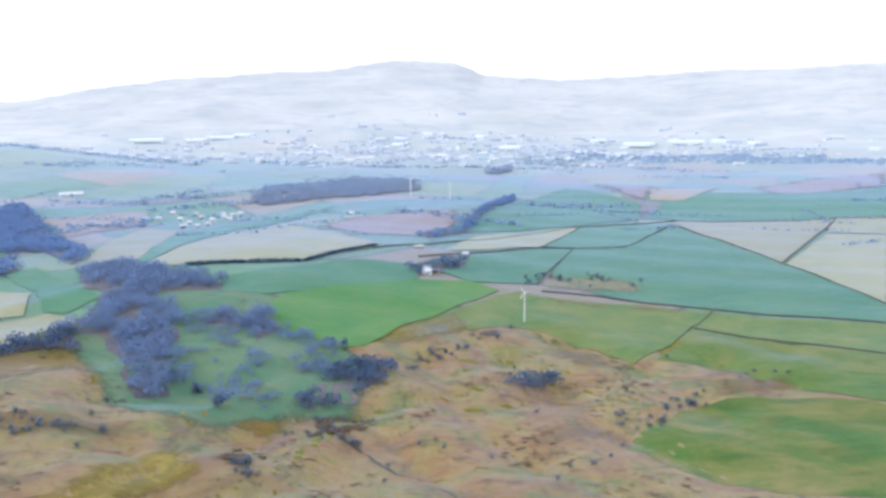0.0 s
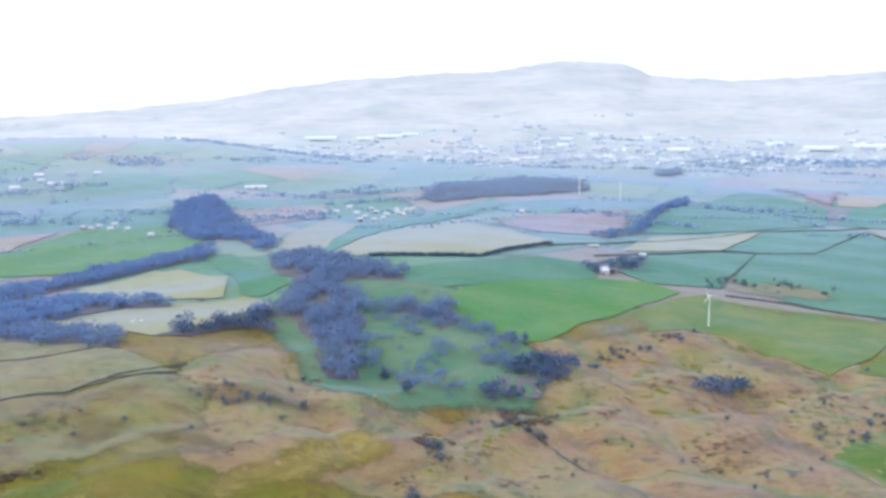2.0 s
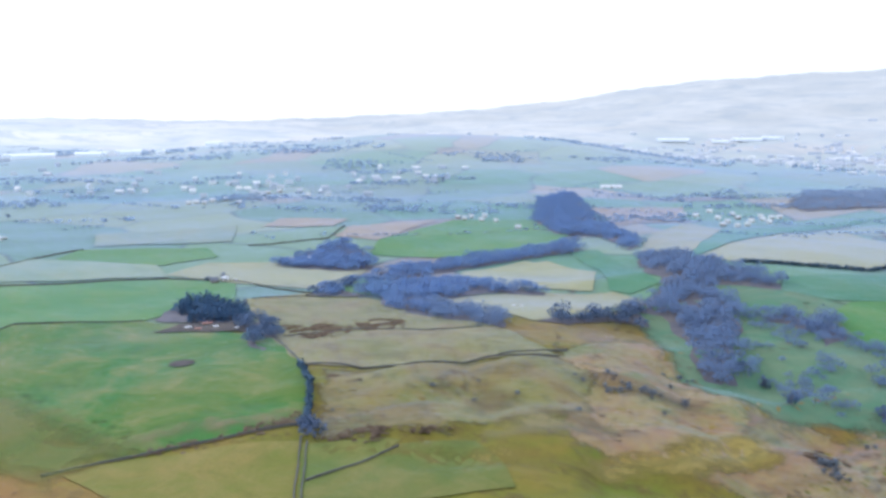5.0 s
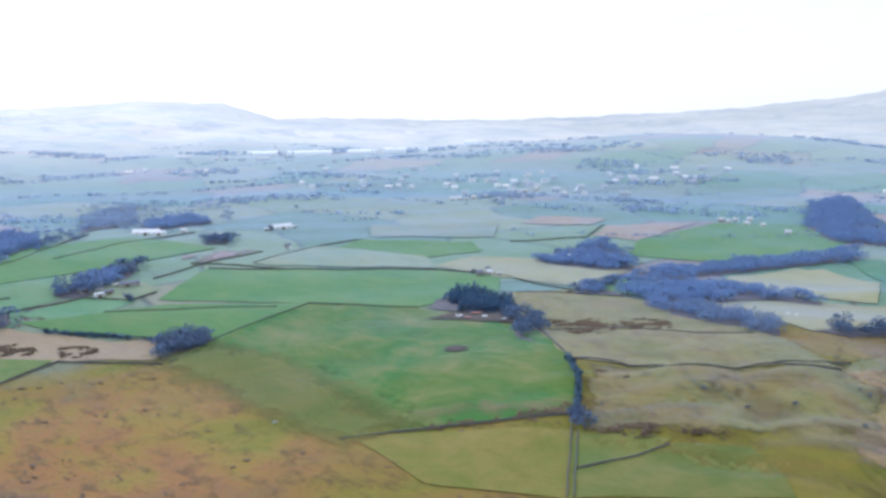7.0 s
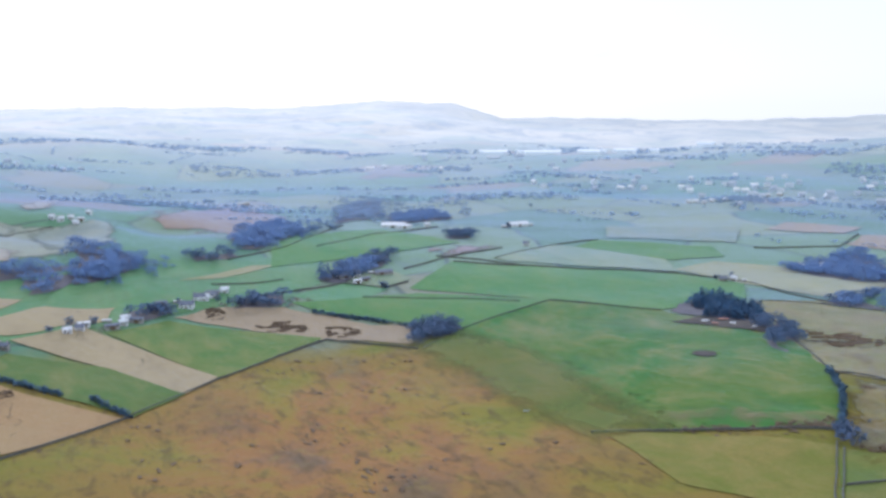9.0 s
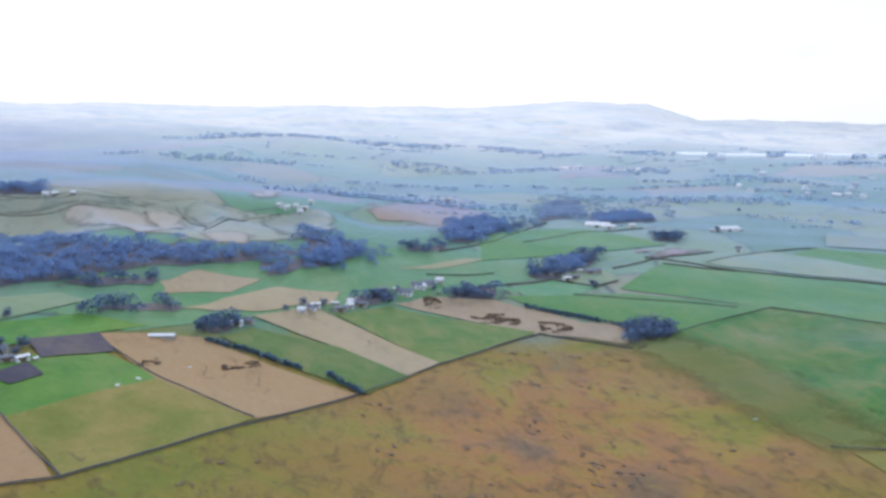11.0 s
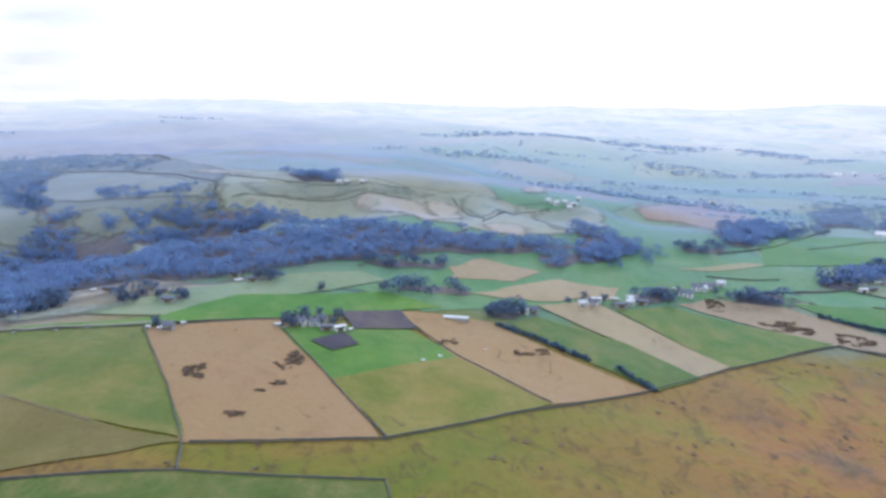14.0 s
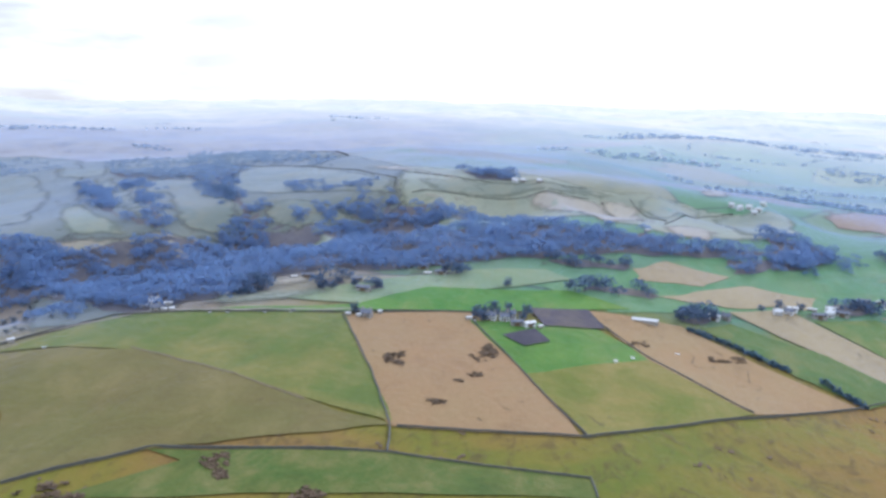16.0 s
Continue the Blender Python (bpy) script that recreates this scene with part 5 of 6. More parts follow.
wood('open', [(-1242, -1211), (-1313, -1111), (-1154, -946), (-1101, -954), (-1054, -1049)])
wood('open', [(-1184, -755), (-1051, -640), (-849, -528), (-781, -475), (-770, -490), (-796, -524), (-818, -557)])
wood('open', [(-1560, -958), (-1605, -850), (-1084, -504), (-1013, -488), (-1092, -606), (-1121, -721)])
wood('open', [(-1071, -790), (-936, -678), (-722, -535), (-689, -524), (-752, -578), (-904, -692)])
wood('broad', [(-828, -31), (-809, 8), (-787, 26), (-762, 11), (-734, -12), (-719, -38)])
wood('dark', [(-728, 150), (-756, 183), (-750, 197), (-720, 189), (-710, 160)])
wood('dark', [(-763, 206), (-789, 222), (-798, 250), (-743, 219), (-737, 206)])
wood('dark', [(-664, -13), (-675, -2), (-679, 26), (-664, 25), (-649, -2)])
wood('dark', [(-676, 70), (-692, 83), (-696, 98), (-688, 114), (-669, 111), (-668, 85)])
wood('dark', [(-852, 336), (-880, 356), (-887, 386), (-846, 362)])
wood('thin', [(-922, 182), (-1005, 270), (-942, 249), (-877, 173)])
wood('broad', [(-1054, 346), (-1098, 437), (-1004, 425), (-962, 327)])
wood('broad', [(-798, 61), (-821, 99), (-796, 101), (-780, 62)])
wood('conifer', [(-525, 357), (-538, 377), (-530, 426), (-498, 411), (-458, 378), (-466, 362), (-514, 355)])
wood('dark', [(-491, 407), (-456, 381), (-383, 326), (-382, 321), (-435, 356)])
wood('dark', [(-409, 346), (-447, 378), (-446, 386), (-416, 369), (-395, 346)])
wood('broad', [(-617, 573), (-607, 589), (-552, 604), (-554, 632), (-525, 598), (-571, 570)])
wood('broad', [(-485, 476), (-490, 504), (-503, 557), (-484, 539), (-474, 492)])
wood('broad', [(-612, -600), (-645, -567), (-669, -543), (-725, -469), (-738, -449), (-658, -325), (-672, -302), (-712, -284), (-717, -253), (-747, -219), (-744, -168), (-759, -131), (-744, -104), (-759, -67), (-773, -20), (-742, -51), (-714, -114), (-681, -174), (-652, -205), (-614, -256), (-575, -301), (-567, -337), (-544, -358), (-507, -368), (-492, -368), (-473, -392), (-459, -394), (-449, -411), (-458, -437), (-516, -484), (-575, -547), (-558, -560)])
wood('open', [(-826, -351), (-823, -317), (-841, -240), (-741, -214), (-710, -256), (-706, -292), (-672, -309)])
wood('broad', [(-1025, -833), (-1013, -811), (-867, -691), (-729, -593), (-696, -537), (-695, -554), (-751, -621)])
wood('broad', [(-1060, -801), (-884, -669), (-807, -609), (-700, -533), (-691, -535), (-845, -643)])
wood('broad', [(-1134, -859), (-1088, -650), (-1048, -610), (-931, -588), (-882, -571), (-1003, -675), (-1077, -810)])
wood('broad', [(-881, -570), (-835, -530), (-756, -479), (-738, -460), (-757, -486)])
wood('broad', [(-945, -322), (-948, -283), (-928, -262), (-910, -261), (-906, -294)])
wood('open', [(-789, -481), (-810, -434), (-832, -397), (-832, -359), (-794, -340), (-774, -379), (-741, -450), (-749, -477)])
wood('open', [(-896, -502), (-900, -418), (-875, -375), (-835, -361), (-837, -409), (-823, -461)])
wood('thin', [(-1187, -907), (-1398, -950), (-1198, -703), (-1096, -662), (-1145, -862)])
wood('thin', [(-561, -562), (-583, -540), (-481, -446), (-463, -400), (-447, -416), (-431, -441), (-420, -452)])
wood('dark', [(-504, -375), (-521, -374), (-526, -360), (-508, -354), (-490, -364)])
wood('dark', [(-524, -332), (-537, -334), (-556, -316), (-539, -316), (-522, -328)])
wood('dark', [(-535, -306), (-547, -297), (-539, -291), (-530, -299)])
wood('dark', [(-587, -270), (-598, -255), (-591, -253), (-582, -265)])
wood('broad', [(-650, -205), (-667, -186), (-676, -144), (-667, -142), (-646, -184)])
wood('broad', [(-1206, 337), (-1306, 403), (-1301, 446), (-1054, 346), (-982, 258)])
wood('broad', [(-730, -71), (-730, -57), (-772, 0), (-757, 7), (-720, -40), (-698, -69)])
wood('broad', [(-299, 697), (-277, 706), (-206, 655), (-161, 619), (-157, 603), (-208, 600), (-176, 551), (-162, 501), (-158, 462), (-145, 439), (-161, 430), (-190, 487), (-218, 522), (-245, 523), (-242, 574), (-241, 596), (-283, 657)])
wood('conifer', [(-295, 1304), (-303, 1487), (-178, 1742), (-50, 1646), (-37, 1500), (-142, 1370), (-260, 1261)])
wood('broad', [(-532, 946), (-611, 1141), (-638, 1284), (-518, 1104), (-444, 953), (-329, 786), (-309, 721), (-391, 821), (-439, 830)])
wood('dark', [(-77, 428), (-71, 454), (-52, 492), (-33, 489), (-31, 466), (-45, 434), (-67, 421)])
wood('broad', [(-156, 539), (-143, 557), (-115, 555), (-103, 527), (-113, 506), (-122, 530), (-142, 535)])
wood('dark', [(40, 471), (46, 490), (60, 494), (61, 478)])
wood('conifer', [(-519, 356), (-539, 382), (-527, 428), (-468, 391), (-458, 376)])
wood('broad', [(-595, -177), (-617, -169), (-628, -143), (-625, -122), (-615, -128)])
wood('broad', [(-585, -116), (-606, -94), (-598, -91), (-581, -106)])
wood('broad', [(-668, 65), (-688, 91), (-672, 109), (-664, 106)])
wood('broad', [(-721, 150), (-775, 202), (-760, 222), (-728, 197), (-716, 162)])
wood('broad', [(-837, 114), (-931, 152), (-970, 196), (-914, 197), (-862, 161)])
wood('broad', [(-20, 882), (19, 931), (40, 1068), (117, 1400), (99, 1237), (46, 1047), (25, 924), (-14, 860)])
wood('broad', [(-23, 697), (8, 745), (23, 745), (3, 711), (-11, 683), (-22, 680)])
wood('broad', [(95, 2005), (170, 2129), (159, 1985), (111, 1942)])
wood('broad', [(-727, 151), (-776, 208), (-759, 221), (-725, 203), (-721, 158)])
wood('broad', [(-285, 242), (-286, 253), (-278, 244), (-282, 240)])
wood('broad', [(-570, 180), (-577, 208), (-565, 205), (-555, 178)])
wood('thin', [(-173, 531), (-153, 552), (-105, 544), (-68, 513), (-53, 501), (-77, 428), (-111, 416), (-143, 434), (-161, 473)])
wood('scrub', [(-83, 421), (-63, 421), (-36, 383), (-15, 355), (-22, 347), (-48, 373), (-76, 398)])
wood('scrub', [(-98, 359), (-82, 356), (-71, 330), (-86, 321)])
wood('scrub', [(-109, 298), (-102, 311), (-76, 316), (-65, 304), (-103, 286)])
wood('scrub', [(-32, 491), (-9, 526), (25, 565), (53, 578), (43, 557), (5, 509), (-21, 473)])
wood('scrub', [(91, 435), (108, 445), (145, 477), (149, 468), (104, 416), (85, 392)])
wood('scrub', [(53, 688), (85, 721), (144, 727), (177, 704), (146, 690), (81, 688)])
wood('scrub', [(-301, 254), (-303, 270), (-290, 262), (-278, 245), (-289, 245)])
wood('scrub', [(-212, 361), (-192, 387), (-147, 399), (-133, 370), (-162, 356), (-196, 353)])
wood('scrub', [(-553, -574), (-548, -543), (-470, -459), (-426, -452), (-412, -461)])
wood('broad', [(-507, 586), (-495, 608), (-465, 669), (-413, 726), (-403, 782), (-363, 722), (-389, 691), (-433, 627), (-464, 574)])
wood('broad', [(-479, 575), (-445, 563), (-406, 576), (-349, 548), (-314, 552), (-310, 540), (-345, 524), (-359, 487), (-399, 498), (-436, 528)])
wood('broad', [(-403, 478), (-368, 468), (-317, 449), (-285, 435), (-279, 421), (-315, 420), (-360, 444)])
wood('broad', [(-274, 448), (-269, 480), (-246, 510), (-230, 522), (-216, 505), (-242, 500), (-256, 460)])
wood('broad', [(-612, 562), (-609, 598), (-597, 628), (-553, 637), (-514, 603), (-545, 596), (-581, 568)])
wood('broad', [(-932, 138), (-971, 193), (-917, 190), (-830, 136), (-826, 109)])
wood('thin', [(-792, -17), (-817, 40), (-781, 65), (-755, 38), (-742, 1), (-724, -9), (-717, -24)])
wood('thin', [(-915, 143), (-966, 198), (-1037, 279), (-970, 263), (-862, 184), (-829, 137), (-817, 90), (-849, 101)])
wood('thin', [(-1349, 377), (-1421, 471), (-1274, 509), (-1152, 524), (-1014, 452), (-1052, 389), (-958, 319), (-1006, 275)])
wood('broad', [(-628, 588), (-623, 639), (-625, 693), (-564, 658), (-537, 606), (-583, 617), (-609, 583)])
wood('broad', [(-503, 498), (-475, 552), (-406, 541), (-333, 424), (-365, 435), (-436, 492), (-482, 479)])
wood('thin', [(-1035, 845), (-1023, 966), (-866, 846), (-870, 786), (-928, 759)])
wood('thin', [(-851, 993), (-806, 1045), (-695, 1001), (-653, 933), (-708, 917), (-775, 906)])
wood('broad', [(-573, -590), (-605, -543), (-473, -425), (-454, -418), (-479, -458), (-546, -533), (-549, -571)])
wood('dark', [(-571, 168), (-596, 187), (-591, 199), (-576, 211), (-560, 198), (-556, 176), (-546, 161)])

# ---- box and slab helpers ----
def slab(x0, y0, z0, x1, y1, z1, bm=None):
    bm = bm or bmesh.new()
    v = [bm.verts.new((x, y, z)) for z in (z0, z1) for x, y in ((x0, y0), (x1, y0), (x1, y1), (x0, y1))]
    for q in ((3, 2, 1, 0), (4, 5, 6, 7), (0, 1, 5, 4), (1, 2, 6, 5), (2, 3, 7, 6), (3, 0, 4, 7)):
        bm.faces.new([v[i] for i in q])
    return bm


def gabled(length, width, eaves, ridge):
    """A house body: four walls and two gables."""
    bm = bmesh.new()
    a, b = length / 2, width / 2
    rows = [[bm.verts.new((x, y, z)) for y, z in ((-b, -1.5), (b, -1.5), (b, eaves), (0, ridge), (-b, eaves))] for x in (-a, a)]
    bm.faces.new(rows[0][::-1])
    bm.faces.new(rows[1])
    for i in range(5):
        j = (i + 1) % 5
        bm.faces.new((rows[0][i], rows[0][j], rows[1][j], rows[1][i]))
    return bm


def roof_slopes(length, width, eaves, ridge, over=0.35, thick=0.22):
    bm = bmesh.new()
    a = length / 2 + over
    fall = (ridge - eaves) / (width / 2)
    b = width / 2 + over
    low = ridge - fall * b
    under = [(-b, low), (0, ridge), (b, low)]
    rows = []
    for x in (-a, a):
        rows.append([bm.verts.new((x, y, z + 0.03)) for y, z in under] + [bm.verts.new((x, y, z + thick)) for y, z in under[::-1]])
    for i in range(6):
        j = (i + 1) % 6
        bm.faces.new((rows[0][i], rows[0][j], rows[1][j], rows[1][i]))
    bm.faces.new(rows[0][::-1])
    bm.faces.new(rows[1])
    return bm


def tube(r0, r1, z0, z1, sides=14, bm=None):
    bm = bm or bmesh.new()
    bmesh.ops.create_cone(bm, cap_ends=True, segments=sides, radius1=r0, radius2=r1, depth=z1 - z0, matrix=Matrix.Translation((0, 0, (z0 + z1) / 2)))
    return bm


# ---- wind turbines ----
def blade_mesh(span):
    """A twisted tapering blade along +z."""
    bm = bmesh.new()
    rings = []
    for s, chord, twist in ((0.0, 0.05, 40), (0.08, 0.06, 34), (0.22, 0.105, 22), (0.5, 0.075, 11), (0.8, 0.045, 4), (1.0, 0.015, 0)):
        c, t = chord * span, radians(twist)
        ring = []
        for u, w in ((-0.3, 0.0), (0.0, 0.13), (0.7, 0.0), (0.0, -0.08)):
            x, y = u * c, w * c
            ring.append(bm.verts.new((x * math.cos(t) - y * math.sin(t), x * math.sin(t) + y * math.cos(t), s * span)))
        rings.append(ring)
    for a, b in zip(rings, rings[1:]):
        for i in range(4):
            bm.faces.new((a[i], a[(i + 1) % 4], b[(i + 1) % 4], b[i]))
    bm.faces.new(rings[-1])
    return bm


def wind_turbine(x, y, height, stout=1.0):
    top = new("wind_turbine")
    top.location = (x, y, ground_z(x, y))
    top.rotation_euler = (0, 0, radians(200))
    part("tower", tube(0.028 * height * stout, 0.017 * height * stout, -1, height, 18), M_METAL, top, "tapered white steel tower")
    part("base", tube(0.06 * height, 0.055 * height, -1, 0.35, 18), M_SANDSTONE, top, "concrete foundation plinth")
    bm = slab(-0.022 * height, -0.05 * height, height, 0.022 * height, 0.035 * height, height * 1.045)
    bmesh.ops.bevel(bm, geom=bm.edges[:], offset=0.008 * height, segments=2, affect="EDGES")
    part("nacelle", bm, M_METAL, top)
    hub = part("hub", tube(0.02 * height, 0.008 * height, 0, 0.035 * height, 12), M_METAL, top)
    hub.location, hub.rotation_euler = (0, -0.05 * height, 1.022 * height), (radians(90), 0, 0)
    span = 0.31 * height
    for k in range(3):
        b = part("blade", blade_mesh(span), M_METAL, top)
        b.matrix_basis = pose(0, -0.067 * height, 1.022 * height) @ pose(0, 0, 0, 0, 28 + 120 * k, 0)
    tagged(top, "white three-bladed farm wind turbine standing in grass", "wind turbine", "wind turbines")


# ---- buildings ----
def building(kind, x, y, turn, size):
    top = new({"cottage": "cottage", "whouse": "farmhouse", "barn": "barn", "shed": "shed", "redshed": "shed", "bigshed": "farm_shed", "trailer": "stock_trailer", "trough": "feed_trough"}[kind])
    z = ground_z(x, y)
    top.location, top.rotation_euler = (x, y, z), (0, 0, radians(turn))
    pick = int(abs(x * 7 + y * 3)) % 5
    if kind in ("cottage", "whouse"):
        length = min(max(0.7 * size, 5.5), 13)
        width, eaves = min(5.5, 0.65 * length), 3.2
        ridge = eaves + 0.42 * width
        # some small cottages, and all far ones, get a pale roof instead of slate
        pale_roof = (pick in (0, 2) or math.hypot(x, y) > 900) and size < 20
        white = kind == "whouse" or pick < 4
        part("wall", gabled(length, width, eaves, ridge), M_WHITE if white else M_SANDSTONE, top)
        part("roof", roof_slopes(length, width, eaves, ridge), M_SHEET if pale_roof else M_SLATE, top, "pale cottage roof" if pale_roof else "grey slate roof")
        for sx in (-1, 1):
            cx = sx * (length / 2 - 0.7)
            part("chimney", slab(cx - 0.45, -0.4, ridge - 0.8, cx + 0.45, 0.4, ridge + 1.1), M_SANDSTONE, top)
        for side in (-1, 1):
            f = side * (width / 2 + 0.02)
            for wx in (-0.3, 0.3):
                for wz in (0.6, 2.0):
                    part("window", slab(wx * length - 0.4, f - 0.05, wz, wx * length + 0.4, f + 0.05, wz + 0.9), M_BLACK, top)
            part("door", slab(-0.5, f - 0.06, -0.1, 0.5, f + 0.06, 1.9), M_TIMBER, top)
        label = ("white-rendered cottage with a pale roof" if pale_roof else "white-rendered cottage with a slate roof") if white else "grey gritstone cottage with a slate roof"
        tagged(top, label, "house", "houses of the hill farms")
    elif kind in ("barn", "bigshed"):
        length = min(max(0.75 * size, 7), 36)
        width, eaves = min(13.0, 0.45 * length), 3.0
        ridge = eaves + 0.22 * width
        pale = kind == "bigshed" or pick in (0, 1)
        part("wall", gabled(length, width, eaves, ridge), M_WHITE if pale else M_SANDSTONE, top)
        part("roof", roof_slopes(length, width, eaves, ridge), M_SHEET if pale else M_SLATE, top, "pale sheeted roof" if pale else "dark slate roof")
        for side in (-1, 1):
            f = side * (width / 2 + 0.03)
            part("door", slab(-1.7, f - 0.08, -0.1, 1.7, f + 0.08, 2.7), M_TIMBER, top)
            for wx in (-0.32, 0.32):
                part("window", slab(wx * length - 0.8, f - 0.05, 2.0, wx * length + 0.8, f + 0.05, 2.9), M_BLACK, top)
        tagged(top, "long low farm building with a pale sheeted roof" if pale else "gritstone barn with a dark slate roof", "barn", "farm buildings")
    elif kind in ("shed", "redshed"):
        length = min(max(0.75 * size, 2.6), 20)
        width, eaves = min(4.5, max(2.0, 0.4 * length)), 1.9
        ridge = eaves + 0.2 * width
        red = kind == "redshed"
        part("wall", gabled(length, width, eaves, ridge), M_TIMBER if red else M_SANDSTONE, top)
        part("roof", roof_slopes(length, width, eaves, ridge, 0.2, 0.12), M_REDSHEET if red else M_SHEET, top)
        f = -(width / 2 + 0.03)
        part("door", slab(-0.8, f - 0.05, -0.05, 0.8, f + 0.05, 1.75), M_TIMBER, top)
        tagged(top, "small shed with a rust-red sheet roof" if red else "low stone shed with a pale sheet roof", "shed", "sheds")
    elif kind == "trailer":
        part("body", slab(-1.8, -0.95, 0.55, 1.8, 0.95, 2.3), M_METAL, top)
        part("roof", roof_slopes(3.6, 1.9, 2.3, 2.55, 0.05, 0.06), M_SHEET, top)
        for sx in (-0.6, 0.6):
            for sy in (-1, 1):
                w = part("wheel", tube(0.36, 0.36, -0.12, 0.12, 12), M_RUBBER, top)
                w.location, w.rotation_euler = (sx, sy * 1.08, 0.36), (radians(90), 0, 0)
        part("drawbar", slab(1.8, -0.06, 0.5, 3.0, 0.06, 0.62), M_GREYMETAL, top)
        top.scale = (0.6, 0.6, 0.6)
        tagged(top, "white stock trailer standing on the grass", "trailer", "stock trailers")
    else:
        bm = slab(-1.3, -0.4, 0.35, 1.3, 0.4, 0.45)
        for a in ((-1.3, -0.4, 1.3, -0.34), (-1.3, 0.34, 1.3, 0.4), (-1.3, -0.34, -1.24, 0.34), (1.24, -0.34, 1.3, 0.34)):
            slab(a[0], a[1], 0.45, a[2], a[3], 0.85, bm)
        part("basin", bm, M_CLAD, top, "pale worn basin")
        for sx in (-1.1, 1.1):
            for sy in (-0.3, 0.3):
                part("leg", slab(sx - 0.05, sy - 0.05, -0.2, sx + 0.05, sy + 0.05, 0.35), M_GREYMETAL, top)
        tagged(top, "pale galvanised feed trough standing in grass", "trough", "feed troughs")


def warehouse(x, y, turn, size):
    top = new("warehouse")
    top.location, top.rotation_euler = (x, y, ground_z(x, y)), (0, 0, radians(turn))
    wide, tall = min(40, 0.5 * size), 9 if x < -1500 else 5.5
    for k in range(2):
        y = (k - 0.5) * wide
        w = part("wall", gabled(size * (1, 0.82)[k], wide, tall, tall + 2.5), M_CLAD, top)
        r = part("roof", roof_slopes(size * (1, 0.82)[k], wide, tall, tall + 2.5, 0.4, 0.4), M_CLAD, top)
        for o in (w, r):
            o.location = (0, y, 0)
    tagged(top, "large white sheet-roofed works on the edge of town", "warehouse", "works of the far town")


def parked_car(x, y, turn):
    top = new("car")
    top.location, top.rotation_euler = (x, y, ground_z(x, y) + 0.12), (0, 0, radians(turn))
    bm = slab(-2.1, -0.85, 0.3, 2.1, 0.85, 0.9)
    bmesh.ops.bevel(bm, geom=bm.edges[:], offset=0.15, segments=2, affect="EDGES")
    part("body", bm, M_CARPAINT, top)
    bm = slab(-1.3, -0.75, 0.88, 0.8, 0.75, 1.45)
    for v in bm.verts:
        if v.co.z > 1:
            v.co.x *= 0.72
            v.co.y *= 0.86
    part("cabin", bm, M_BLACK, top, "dark glazed cabin")
    for sx in (-1.3, 1.3):
        for sy in (-0.82, 0.82):
            w = part("wheel", tube(0.32, 0.32, -0.1, 0.1, 12), M_RUBBER, top)
            w.location, w.rotation_euler = (sx, sy, 0.32), (radians(90), 0, 0)
    tagged(top, "silver car parked beside the lane", "car", "parked cars")


# ---- bushes and single trees: shared meshes, one thing each ----
def shared(kinds, crown, name, label, category, group):
    made = []
    for wv, wf, cv, cf, cn in kinds:
        meshes = []
        for nm, v, f, mat in (("trunk", wv, wf, M_BARK), ("crown", cv, cf, crown)):
            me = bpy.data.meshes.new(nm)
            me.from_pydata([tuple(map(float, p)) for p in v], [], [tuple(map(int, q)) for q in f])
            me.materials.append(mat)
            me.shade_smooth()
            if nm == "crown":
                me.normals_split_custom_set_from_vertices(cn.tolist())
            meshes.append((nm, me))
        made.append(meshes)

    def put(x, y, size, tall):
        rng = random.Random(int(x * 31 + y * 17))
        top = new(name)
        top.location, top.rotation_euler = (x, y, ground_z(x, y)), (0, 0, rng.uniform(0, 6.28))
        k = rng.uniform(0.8, 1.25)
        top.scale = (size * k, size * k, tall * k)
        for nm, me in made[rng.randrange(len(made))]:
            new(nm, me).parent = top
        tagged(top, label, category, group)
    return put


put_bush = shared(BUSHES, M_SCRUB, "bush", "dark rounded thorn bush on rough grass", "bush", "scattered bushes")
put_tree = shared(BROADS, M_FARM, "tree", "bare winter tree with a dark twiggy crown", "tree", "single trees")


def bush(x, y):
    put_bush(x, y, 0.4, 0.3)


def lone_tree(x, y):
    put_tree(x, y, 0.85, 0.8)


# ---- stream and tracks ----
def strip(name, pts, width, material, label, lift, wild):
    line = along(pts, 4)
    v, f = [], []
    for i, (x, y) in enumerate(line):
        ax, ay = line[max(i - 1, 0)]
        bx, by = line[min(i + 1, len(line) - 1)]
        d = max(math.hypot(bx - ax, by - ay), 1e-6)
        nx, ny = -(by - ay) / d, (bx - ax) / d
        o = wild * noise.noise(Vector((x / 15, y / 15, 2)))
        w = width * (1 + 0.5 * noise.noise(Vector((x / 8, y / 8, 7))))
        for s in (-0.5, 0.5):
            px, py = x + nx * (o + s * w), y + ny * (o + s * w)
            v.append((px, py, ground_z(px, py) + lift))
        if i:
            k = 2 * i
            f.append((k - 2, k - 1, k + 1, k))
    tagged(mesh_object(name, v, f, material), label, name, kind="structure")


def stream(pts):
    strip("stream", pts, 2.0, M_WATER, "narrow dark peaty stream in a gully", 0.3, 5)


def farm_track(pts):
    strip("farm_track", pts, 2.4, M_TRACK, "pale stony farm track", 0.75, 2)


# ---- the far town and the trees of the vale ----
def island_mat(name, stops):
    m, n, b = nodes_of(name)
    g = n.nodes.new("ShaderNodeNewGeometry")
    n.links.new(ramp(n, g.outputs["Random Per Island"], stops), b.inputs["Base Color"])
    b.inputs["Roughness"].default_value = 0.8
    haze_sheen(b, 0.8)
    return m


def bearing(deg, dist):
    return HUB[0] - math.sin(radians(deg)) * dist, HUB[1] + math.cos(radians(deg)) * dist


